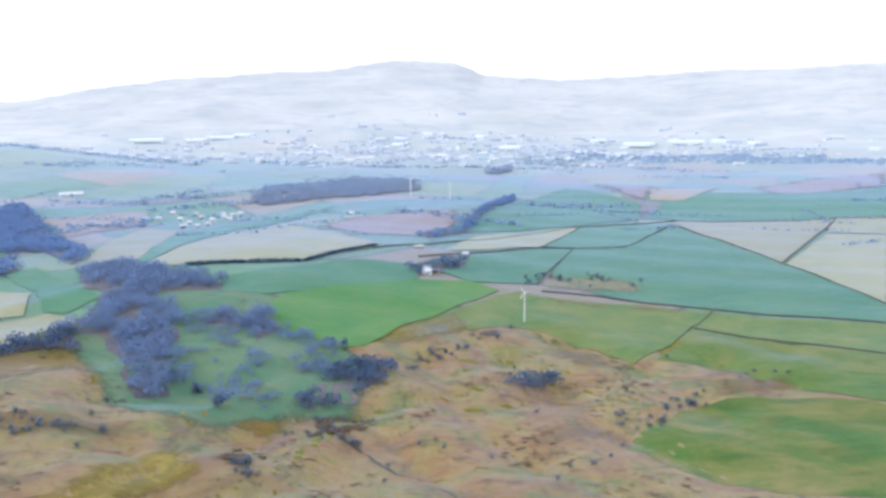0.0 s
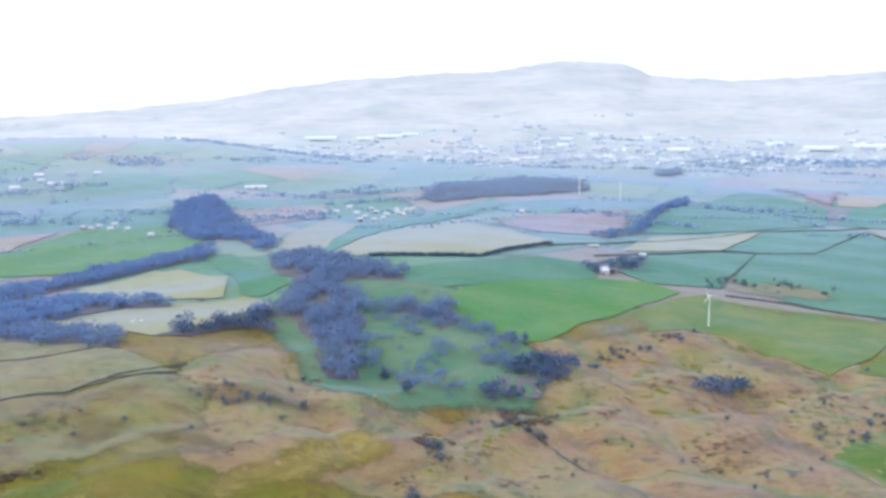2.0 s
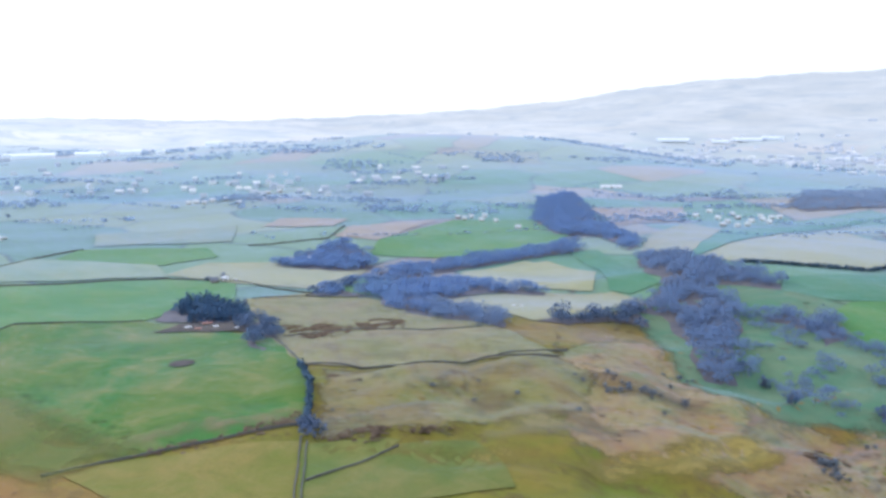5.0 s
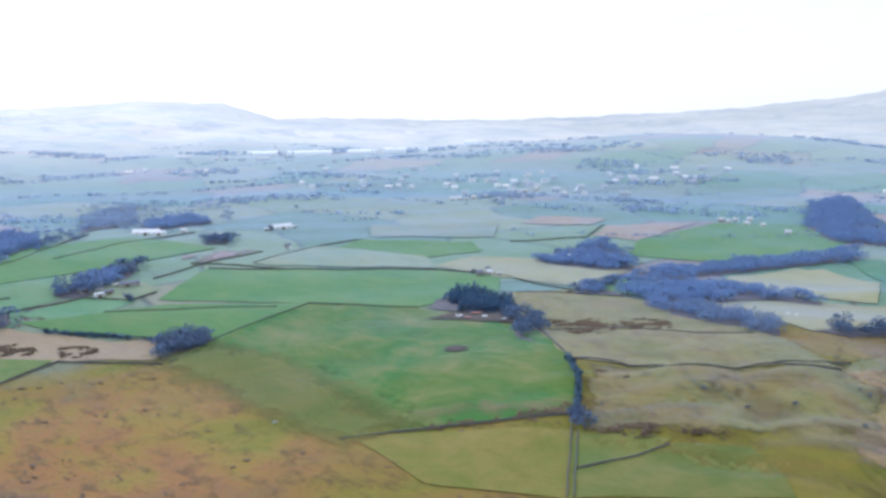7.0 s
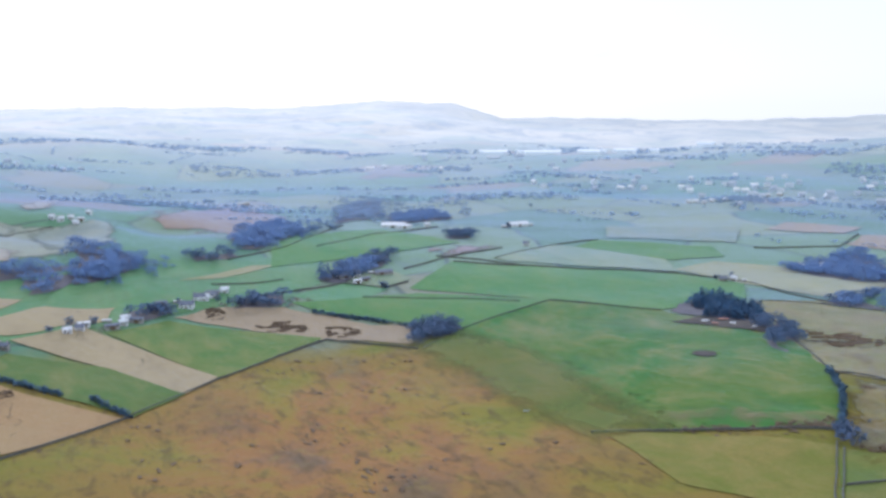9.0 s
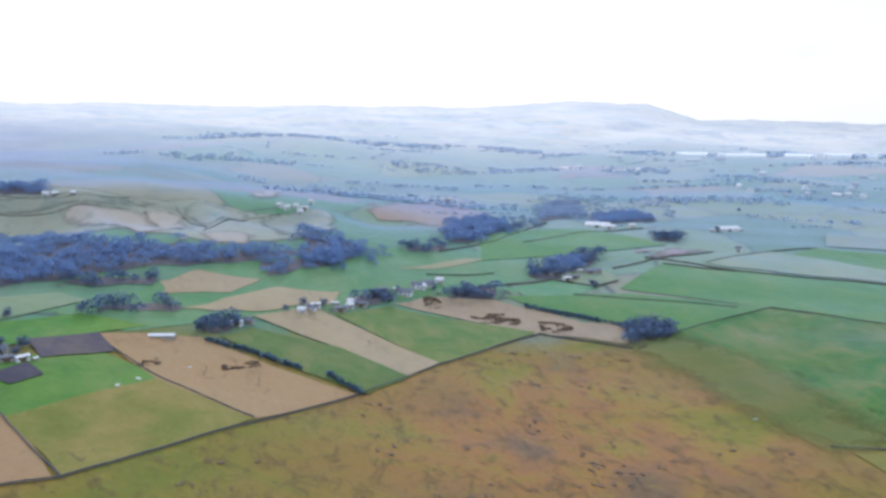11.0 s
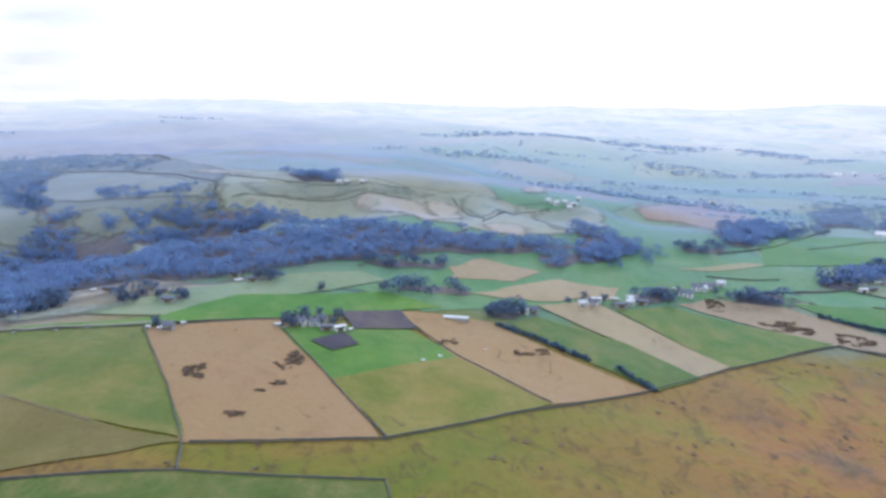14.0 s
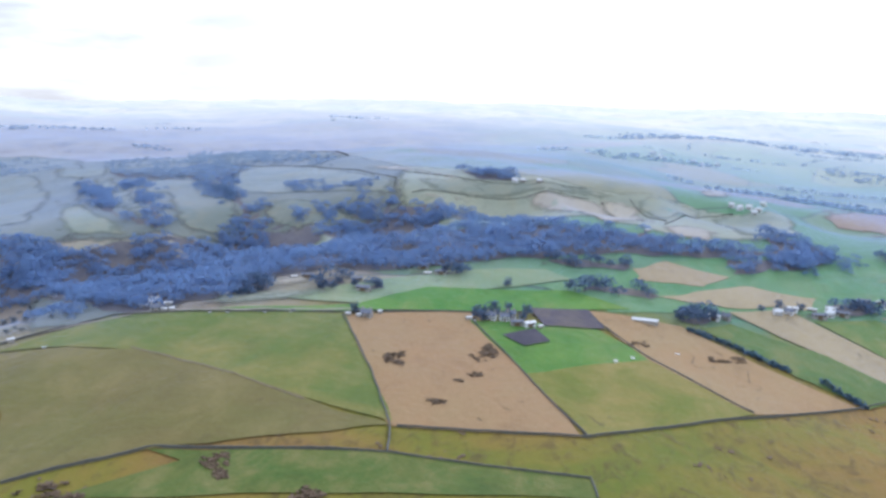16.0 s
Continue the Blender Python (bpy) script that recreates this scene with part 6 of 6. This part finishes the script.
def far_town():
    """Terraces, houses and works: each row of roofs follows its street."""
    rng = np.random.default_rng(5)
    walls, roofs, wf, rf = [], [], [], []
    quarters = [(-6, 2500, 260, 90), (0, 2450, 300, 110), (5, 2500, 280, 100), (10, 2450, 240, 70), (15, 2400, 200, 46), (-13, 2650, 240, 60), (22, 2600, 260, 14), (2, 2850, 330, 50), (-8, 2900, 260, 26), (12, 2850, 260, 20),
                (50, 1600, 110, 16), (43, 1500, 90, 16), (38, 1650, 120, 14), (33, 1700, 120, 10), (57, 1950, 130, 10), (46, 2500, 260, 24), (68, 2050, 60, 6), (88, 1950, 50, 5), (-22, 2700, 300, 34), (62, 2250, 90, 10)]
    for deg, dist, spread, count in quarters:
        cx, cy = bearing(deg, dist)
        streets = rng.uniform(-0.5, 0.5, 3)
        for _ in range(count):
            u, w = rng.normal() * spread, rng.normal() * spread * 0.55
            a0 = radians(deg)
            x, y = cx + math.cos(a0) * u - math.sin(a0) * w, cy + math.sin(a0) * u + math.cos(a0) * w
            t = a0 + streets[int(rng.integers(3))] + (1.57 if rng.uniform() < 0.2 else 0)
            a, b, h = rng.uniform(4, 8) * (2.4 if rng.uniform() < 0.35 and dist > 2200 else 1), rng.uniform(2.8, 4.6), rng.uniform(4, 6.5)
            c, s, z = math.cos(t), math.sin(t), ground_z(x, y)
            k = len(walls)
            for u, v, w in ((-a, -b, -2), (a, -b, -2), (a, b, -2), (-a, b, -2), (-a, -b, h), (a, -b, h), (a, b, h), (-a, b, h), (-a, 0, h + b * 0.7), (a, 0, h + b * 0.7)):
                walls.append((x + u * c - v * s, y + u * s + v * c, z + w))
            wf += [(k, k + 1, k + 5, k + 4), (k + 2, k + 3, k + 7, k + 6), (k + 1, k + 2, k + 6, k + 9, k + 5), (k + 3, k, k + 4, k + 8, k + 7)]
            k = len(roofs)
            a2, b2 = a + 0.3, b + 0.3
            for u, v, w in ((-a2, -b2, h - 0.1), (a2, -b2, h - 0.1), (a2, 0, h + b * 0.7 + 0.2), (-a2, 0, h + b * 0.7 + 0.2), (a2, b2, h - 0.1), (-a2, b2, h - 0.1)):
                roofs.append((x + u * c - v * s, y + u * s + v * c, z + w))
            rf += [(k, k + 1, k + 2, k + 3), (k + 3, k + 2, k + 4, k + 5)]
    top = new("far_town")
    # bluish, paled town tones: haze put into wall and roof colours
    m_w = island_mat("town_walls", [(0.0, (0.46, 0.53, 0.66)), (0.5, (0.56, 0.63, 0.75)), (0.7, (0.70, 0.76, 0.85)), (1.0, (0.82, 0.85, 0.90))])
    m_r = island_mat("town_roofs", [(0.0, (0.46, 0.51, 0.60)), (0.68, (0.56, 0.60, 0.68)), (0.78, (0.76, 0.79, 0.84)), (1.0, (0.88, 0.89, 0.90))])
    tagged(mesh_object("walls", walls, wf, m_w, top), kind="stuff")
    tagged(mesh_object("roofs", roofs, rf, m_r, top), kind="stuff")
    tagged(top, "distant town of pale houses and grey roofs", "town", kind="stuff")


# belts of far woodland: bearing from and to, and how near and far each lies
BELTS = [(-30, -6, 2260, 2430), (-24, -9, 2430, 2560), (2, 11, 2250, 2330), (14, 27, 2150, 2260), (27, 40, 1850, 1960), (36, 52, 2050, 2150), (48, 66, 2350, 2480), (62, 80, 1950, 2060), (70, 92, 2400, 2520),
         (55, 63, 1300, 1370), (76, 90, 1500, 1570), (84, 94, 1880, 1940), (28, 37, 1180, 1250), (40, 47, 1320, 1370)]


def vale_trees():
    """Hedgerow trees, spinneys and shelter belts of the vale beyond the near farms."""
    rng = np.random.default_rng(11)
    v, f = [], []

    def crown(x, y, s):
        z = ground_z(x, y)
        for _ in range(3):
            clump(rng, np.array([x + rng.normal() * s * 0.4, y + rng.normal() * s * 0.4, z + s * rng.uniform(0.3, 0.75)]), s * 0.75, v, f)

    for _ in range(150):
        deg, dist = rng.uniform(-42, 140), 950 + 1900 * rng.uniform() ** 1.1
        if deg > 82 and (dist < 1750 or rng.uniform() < 0.8):
            continue
        x, y = bearing(deg, dist)
        t = radians(deg) + rng.normal() * 0.5 + (1.57 if rng.uniform() < 0.25 else 0)
        n, bow = rng.integers(8, 30), rng.normal() * 0.012
        for i in range(n):
            x, y, t = x + math.cos(t) * 5.5, y + math.sin(t) * 5.5, t + bow
            if rng.uniform() < 0.8:
                crown(x + rng.normal(), y + rng.normal(), rng.uniform(1.6, 4.2))
    for _ in range(115):
        deg, dist = rng.uniform(-42, 140), 1050 + 1900 * rng.uniform()
        if deg > 86 and (dist < 1500 or rng.uniform() < 0.7):
            continue
        x, y = bearing(deg, dist)
        t, a, b = radians(deg) + rng.normal() * 0.4, rng.uniform(30, 150), rng.uniform(8, 26)
        for _ in range(int(a * b / 34)):
            u = rng.uniform(-a, a)
            w = rng.uniform(-b, b) * (1 - (u / a) ** 2)
            crown(x + math.cos(t) * u - math.sin(t) * w, y + math.sin(t) * u + math.cos(t) * w, rng.uniform(3.0, 6.0))
    for a0, a1, d0, d1 in BELTS:
        for _ in range(int((a1 - a0) * 0.0175 * d0 * (d1 - d0) / 130)):
            x, y = bearing(rng.uniform(a0, a1), rng.uniform(d0, d1))
            if noise.noise(Vector((x / 160, y / 160, 5))) + 0.5 * noise.noise(Vector((x / 45, y / 45, 2))) > -0.12:
                crown(x, y, rng.uniform(3.6, 6.4))
    f, normals = canopy(v, f)
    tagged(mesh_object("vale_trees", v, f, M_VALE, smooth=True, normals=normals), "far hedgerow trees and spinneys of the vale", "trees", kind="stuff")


def tussocks():
    """Rushes and dead bracken in dark drifts over the moor and the rough fields."""
    rng = np.random.default_rng(3)
    n = 60000
    az, r = np.radians(rng.uniform(-42, 140, n)), 150 + 560 * np.sqrt(rng.uniform(0, 1, n))
    x, y = HUB[0] - np.sin(az) * r, HUB[1] + np.cos(az) * r
    share = np.full(n, 0.45)
    for kind, poly in PLOTS:
        share[within(x, y, poly)] = {"bracken": 0.9, "olive": 0.4, "rough": 1.0, "straw": 0.12, "straw2": 0.1, "bent": 0.1, "mead3": 0.08, "heath": 0.3, "tanmoor": 0.9, "ling": 1.0, "verge": 0.3, "drift": 0.3}.get(kind, 0.004)
    v, f = [], []
    pick = rng.uniform(0, 1, n)
    for i in np.nonzero(share > pick)[0]:
        a = noise.noise(Vector((x[i] / 30, y[i] / 46, 4))) + 0.9 * noise.noise(Vector((x[i] / 8, y[i] / 10, 8)))
        if a > (0.46 if share[i] > 0.8 else 0.45):
            clump(rng, np.array([x[i], y[i], land(x[i], y[i]) + 0.1 + 0.0006 * r[i]]), rng.uniform(0.7, 1.9) * np.array((1.7, 1.0, 0.16)), v, f)
    tagged(mesh_object("tussocks", v, f, M_RUSH), "dark drifts of rush and bracken over the moor", "rushes", kind="stuff")


tussocks()
far_town()
vale_trees()

# ---- wind turbines ----
wind_turbine(57, 590, 20.9)
wind_turbine(-53, 1435, 27.0, 1.4)
wind_turbine(12, 1364, 26.0, 1.4)
# ---- farms, cottages and sheds ----
building('cottage', -13, 686, 169, 10.1)
building('barn', -7, 691, 189, 6.5)
building('cottage', 20, 753, 153, 8.0)
building('shed', -23, 792, 197, 12.6)
building('barn', 704, 2054, 176, 34.3)
building('cottage', -115, 1079, 174, 8.6)
building('cottage', -377, 1135, 173, 10.3)
building('cottage', -376, 1196, 172, 10.8)
building('cottage', -346, 1130, 171, 10.1)
building('cottage', -321, 1081, 211, 9.7)
building('cottage', -325, 1148, 225, 10.2)
building('cottage', -289, 1051, 203, 9.4)
building('cottage', -298, 1109, 169, 9.9)
building('cottage', -292, 1144, 182, 10.1)
building('cottage', -287, 1172, 223, 10.4)
building('cottage', -279, 1181, 223, 10.4)
building('cottage', -312, 1026, 204, 9.2)
building('cottage', -294, 1023, 203, 9.1)
building('cottage', -276, 1108, 181, 9.8)
building('cottage', -392, 1130, 173, 10.3)
building('bigshed', -610, 1411, 211, 75.8)
building('cottage', -504, 862, 198, 9.2)
building('cottage', -611, 901, 189, 8.6)
building('cottage', -577, 902, 220, 9.2)
building('cottage', -559, 907, 219, 7.7)
building('cottage', -600, 899, 201, 7.1)
building('cottage', -599, 615, 208, 9.8)
building('barn', -613, 592, 230, 12.5)
building('cottage', -609, 606, 229, 6.9)
building('cottage', -594, 478, 235, 9.2)
building('cottage', -592, 489, 201, 6.2)
building('shed', -586, 495, 255, 4.6)
building('redshed', -474, 362, 235, 8.8)
building('shed', -478, 349, 243, 6.0)
building('shed', -442, 358, 255, 3.1)
building('redshed', -467, 348, 216, 5.5)
building('shed', -459, 356, 214, 4.7)
building('barn', -952, 311, 237, 19.4)
building('barn', -936, 324, 263, 21.8)
building('cottage', -939, 355, 254, 9.1)
building('bigshed', -892, 370, 219, 20.1)
building('bigshed', -915, 463, 270, 33.5)
building('shed', -908, 442, 249, 11.9)
building('cottage', -797, 402, 215, 8.2)
building('shed', -916, 481, 247, 9.5)
building('barn', -721, 175, 282, 12.4)
building('cottage', -722, 186, 259, 8.7)
building('barn', -708, 188, 281, 11.4)
building('cottage', -729, 169, 241, 6.7)
building('shed', -726, 201, 265, 6.8)
building('barn', -721, 208, 265, 14.6)
building('barn', -705, 180, 281, 9.4)
building('cottage', -988, 793, 237, 10.0)
building('cottage', -989, 807, 243, 11.8)
building('cottage', -972, 807, 243, 9.2)
building('cottage', -983, 832, 215, 10.2)
building('cottage', -976, 851, 214, 9.4)
building('cottage', -927, 829, 233, 9.9)
building('cottage', -1037, 1000, 232, 10.5)
building('cottage', -1036, 1026, 198, 11.6)
building('cottage', -952, 1002, 196, 11.0)
building('cottage', -517, -223, 258, 5.3)
building('cottage', -519, -216, 297, 7.3)
building('barn', -514, -208, 289, 6.5)
building('barn', -516, -201, 310, 7.8)
building('shed', -518, -195, 310, 3.3)
building('shed', -510, -235, 300, 4.6)
building('cottage', -526, -213, 290, 4.0)
building('shed', -569, -135, 260, 20.7)
building('barn', -601, -91, 256, 9.8)
building('cottage', -605, -83, 242, 5.3)
building('cottage', -632, -47, 279, 6.4)
building('cottage', -637, -39, 251, 7.3)
building('barn', -640, -19, 276, 12.2)
building('cottage', -647, -11, 268, 6.6)
building('whouse', -676, 36, 245, 14.8)
building('cottage', -690, 51, 264, 10.7)
building('barn', -670, 19, 273, 9.5)
building('cottage', -695, 59, 285, 6.3)
building('shed', -693, 47, 264, 7.2)
building('cottage', -949, -34, 295, 8.3)
building('cottage', -954, -24, 252, 7.7)
building('barn', -949, -16, 272, 9.4)
building('cottage', -990, -5, 238, 7.2)
building('cottage', -954, -41, 240, 6.5)
building('cottage', -937, -21, 252, 7.0)
building('shed', -1319, 228, 263, 15.7)
building('cottage', -1312, 235, 285, 8.7)
building('shed', -763, -130, 301, 6.7)
building('bigshed', -948, 317, 233, 37.1)
building('cottage', -905, -233, 253, 6.7)
building('cottage', -907, -250, 287, 5.6)
building('cottage', -908, -258, 268, 5.1)
building('barn', -583, -267, 294, 8.3)
building('shed', -580, -275, 302, 6.8)
building('cottage', -485, -288, 261, 8.8)
building('shed', -483, -298, 263, 2.5)
building('shed', -483, -292, 295, 2.8)
building('barn', -529, -303, 262, 11.7)
building('shed', -494, -283, 294, 2.6)
building('cottage', -456, -399, 308, 4.6)
building('shed', -458, -395, 275, 5.2)
building('shed', -459, -391, 307, 3.9)
building('shed', -401, -446, 317, 4.4)
building('shed', -489, -375, 304, 6.7)
building('barn', -540, -343, 278, 5.7)
building('shed', -538, -351, 306, 5.0)
building('trailer', -493, -152, 300, 3.7)
building('trailer', -504, -143, 243, 2.5)
building('trough', -526, -118, 274, 2.0)
building('trailer', -304, 478, 237, 3.5)
building('trailer', -299, 479, 194, 3.5)
building('trough', -408, 162, 256, 2.4)
building('trough', -415, 291, 236, 3.1)
building('trough', -510, 571, 205, 3.6)
building('trough', -395, -423, 315, 1.5)
building('barn', -682, 19, 262, 11.0)
building('shed', -686, 31, 270, 8.0)
building('whouse', -691, 48, 258, 12.0)
building('barn', -701, 60, 255, 13.0)
building('cottage', -706, 70, 268, 9.0)
building('barn', -724, 178, 250, 12.0)
building('shed', -746, 199, 240, 9.0)
building('barn', -722, 212, 262, 17.0)
building('cottage', -736, 190, 255, 8.0)
building('cottage', -654, -9, 262, 9.0)
building('barn', -651, -2, 250, 12.0)
building('shed', -653, -21, 255, 8.0)
building('barn', -644, -36, 262, 10.0)
building('shed', -463, -410, 300, 7.0)
building('cottage', -467, -406, 296, 8.0)
building('shed', -468, -398, 300, 6.0)
building('barn', -544, -312, 290, 9.0)
building('shed', -500, -382, 285, 8.0)
building('barn', -593, -281, 285, 10.0)
building('cottage', -14, 695, 190, 9.0)
building('cottage', 20, 765, 200, 8.0)
building('cottage', -342, 1188, 195, 9.0)
building('cottage', -303, 1182, 190, 9.0)
building('cottage', -593, 937, 205, 9.0)
building('cottage', -602, 919, 200, 8.0)
building('whouse', -600, 610, 208, 10.0)
# ---- mills and warehouses of the far town ----
warehouse(-2096, 1102, 246, 77)
warehouse(-1993, 1183, 250, 116)
warehouse(-1908, 1287, 225, 73)
warehouse(-1905, 1397, 237, 62)
warehouse(-1839, 1442, 242, 23)
warehouse(-2108, 1867, 217, 52)
warehouse(-947, 2788, 204, 105)
warehouse(-789, 2781, 186, 62)
warehouse(-718, 2825, 199, 91)
warehouse(-656, 2876, 183, 66)
warehouse(-134, 2632, 188, 34)
warehouse(-47, 2852, 186, 31)
warehouse(197, 2582, 181, 71)
warehouse(500, 2772, 182, 49)
warehouse(594, 2623, 157, 93)
warehouse(746, 2647, 169, 107)
warehouse(919, 2554, 150, 37)
warehouse(-343, 2473, 193, 27)
warehouse(-131, 2753, 173, 45)
warehouse(124, 2828, 167, 38)
warehouse(855, 2666, 152, 56)
# ---- parked cars ----
parked_car(-463, -360, 15)
parked_car(-460, -369, 14)
parked_car(-470, -342, 43)
parked_car(-477, -328, 152)
parked_car(-494, -289, 173)
parked_car(-510, -232, 38)
parked_car(-680, 62, 155)
# ---- bushes and single trees ----
for x, y in [(-16, 518), (-9, 522), (5, 516), (19, 556), (46, 574), (43, 509), (58, 531), (61, 515), (81, 509), (-18, 486), (-22, 489), (103, 465), (106, 463), (142, 530), (139, 485), (182, 499), (188, 503), (175, 489), (203, 489), (198, 496), (148, 477), (145, 456), (95, 440), (-12, 385), (0, 382), (22, 376), (-25, 365), (49, 433), (84, 453), (95, 478)]:
    bush(x, y)
for x, y in [(-51, 417), (-42, 420), (-36, 413), (-65, 415), (-50, 392), (100, 423), (78, 382), (68, 371), (49, 353), (57, 370), (-86, 346), (-173, 424), (-168, 421), (-167, 363), (-156, 348), (-245, 331), (-221, 327), (-180, 418), (-173, 423), (-167, 425), (-257, 308), (-188, 324), (-290, 272), (-166, 358), (-237, 313), (-287, 253), (-286, 255), (-292, 251)]:
    bush(x, y)
for x, y in [(-114, 415), (-150, 458), (-68, 510), (-134, 447), (-61, 509), (-584, -222), (-530, -328), (-538, -322), (-524, -321), (-522, -328), (-498, -363), (-493, -367), (-503, -359), (-587, -264), (-590, -257), (-596, -184), (-520, -232), (-522, -228), (-529, -223), (-536, -216), (-536, -205), (-632, -57), (-673, 75), (-781, 218), (-683, 197), (-545, 629), (-557, 631), (-688, 195), (-284, 247), (-287, 247)]:
    lone_tree(x, y)
for x, y in [(-286, 251), (-601, -92), (-596, -98), (-587, -113), (-513, -231), (-517, -229), (-521, -221), (-522, -214), (-1064, 575), (-523, -225), (-522, -206), (-511, -226), (-643, -44), (-647, -30), (-653, -6), (-668, 10), (-682, 32), (-686, 61), (-601, 494), (-603, 478), (-622, 613), (-618, 624), (-596, 630), (-871, 364), (-874, 354), (-899, 441), (-489, -296), (-536, -296), (-532, -309)]:
    lone_tree(x, y)
stream([(-66, 412), (-55, 388), (-38, 378), (-26, 365), (-14, 349), (4, 333)])
farm_track([(100, 852), (153, 900), (189, 947), (219, 1018)])
farm_track([(-400, -451), (-452, -409), (-468, -357), (-497, -294)])
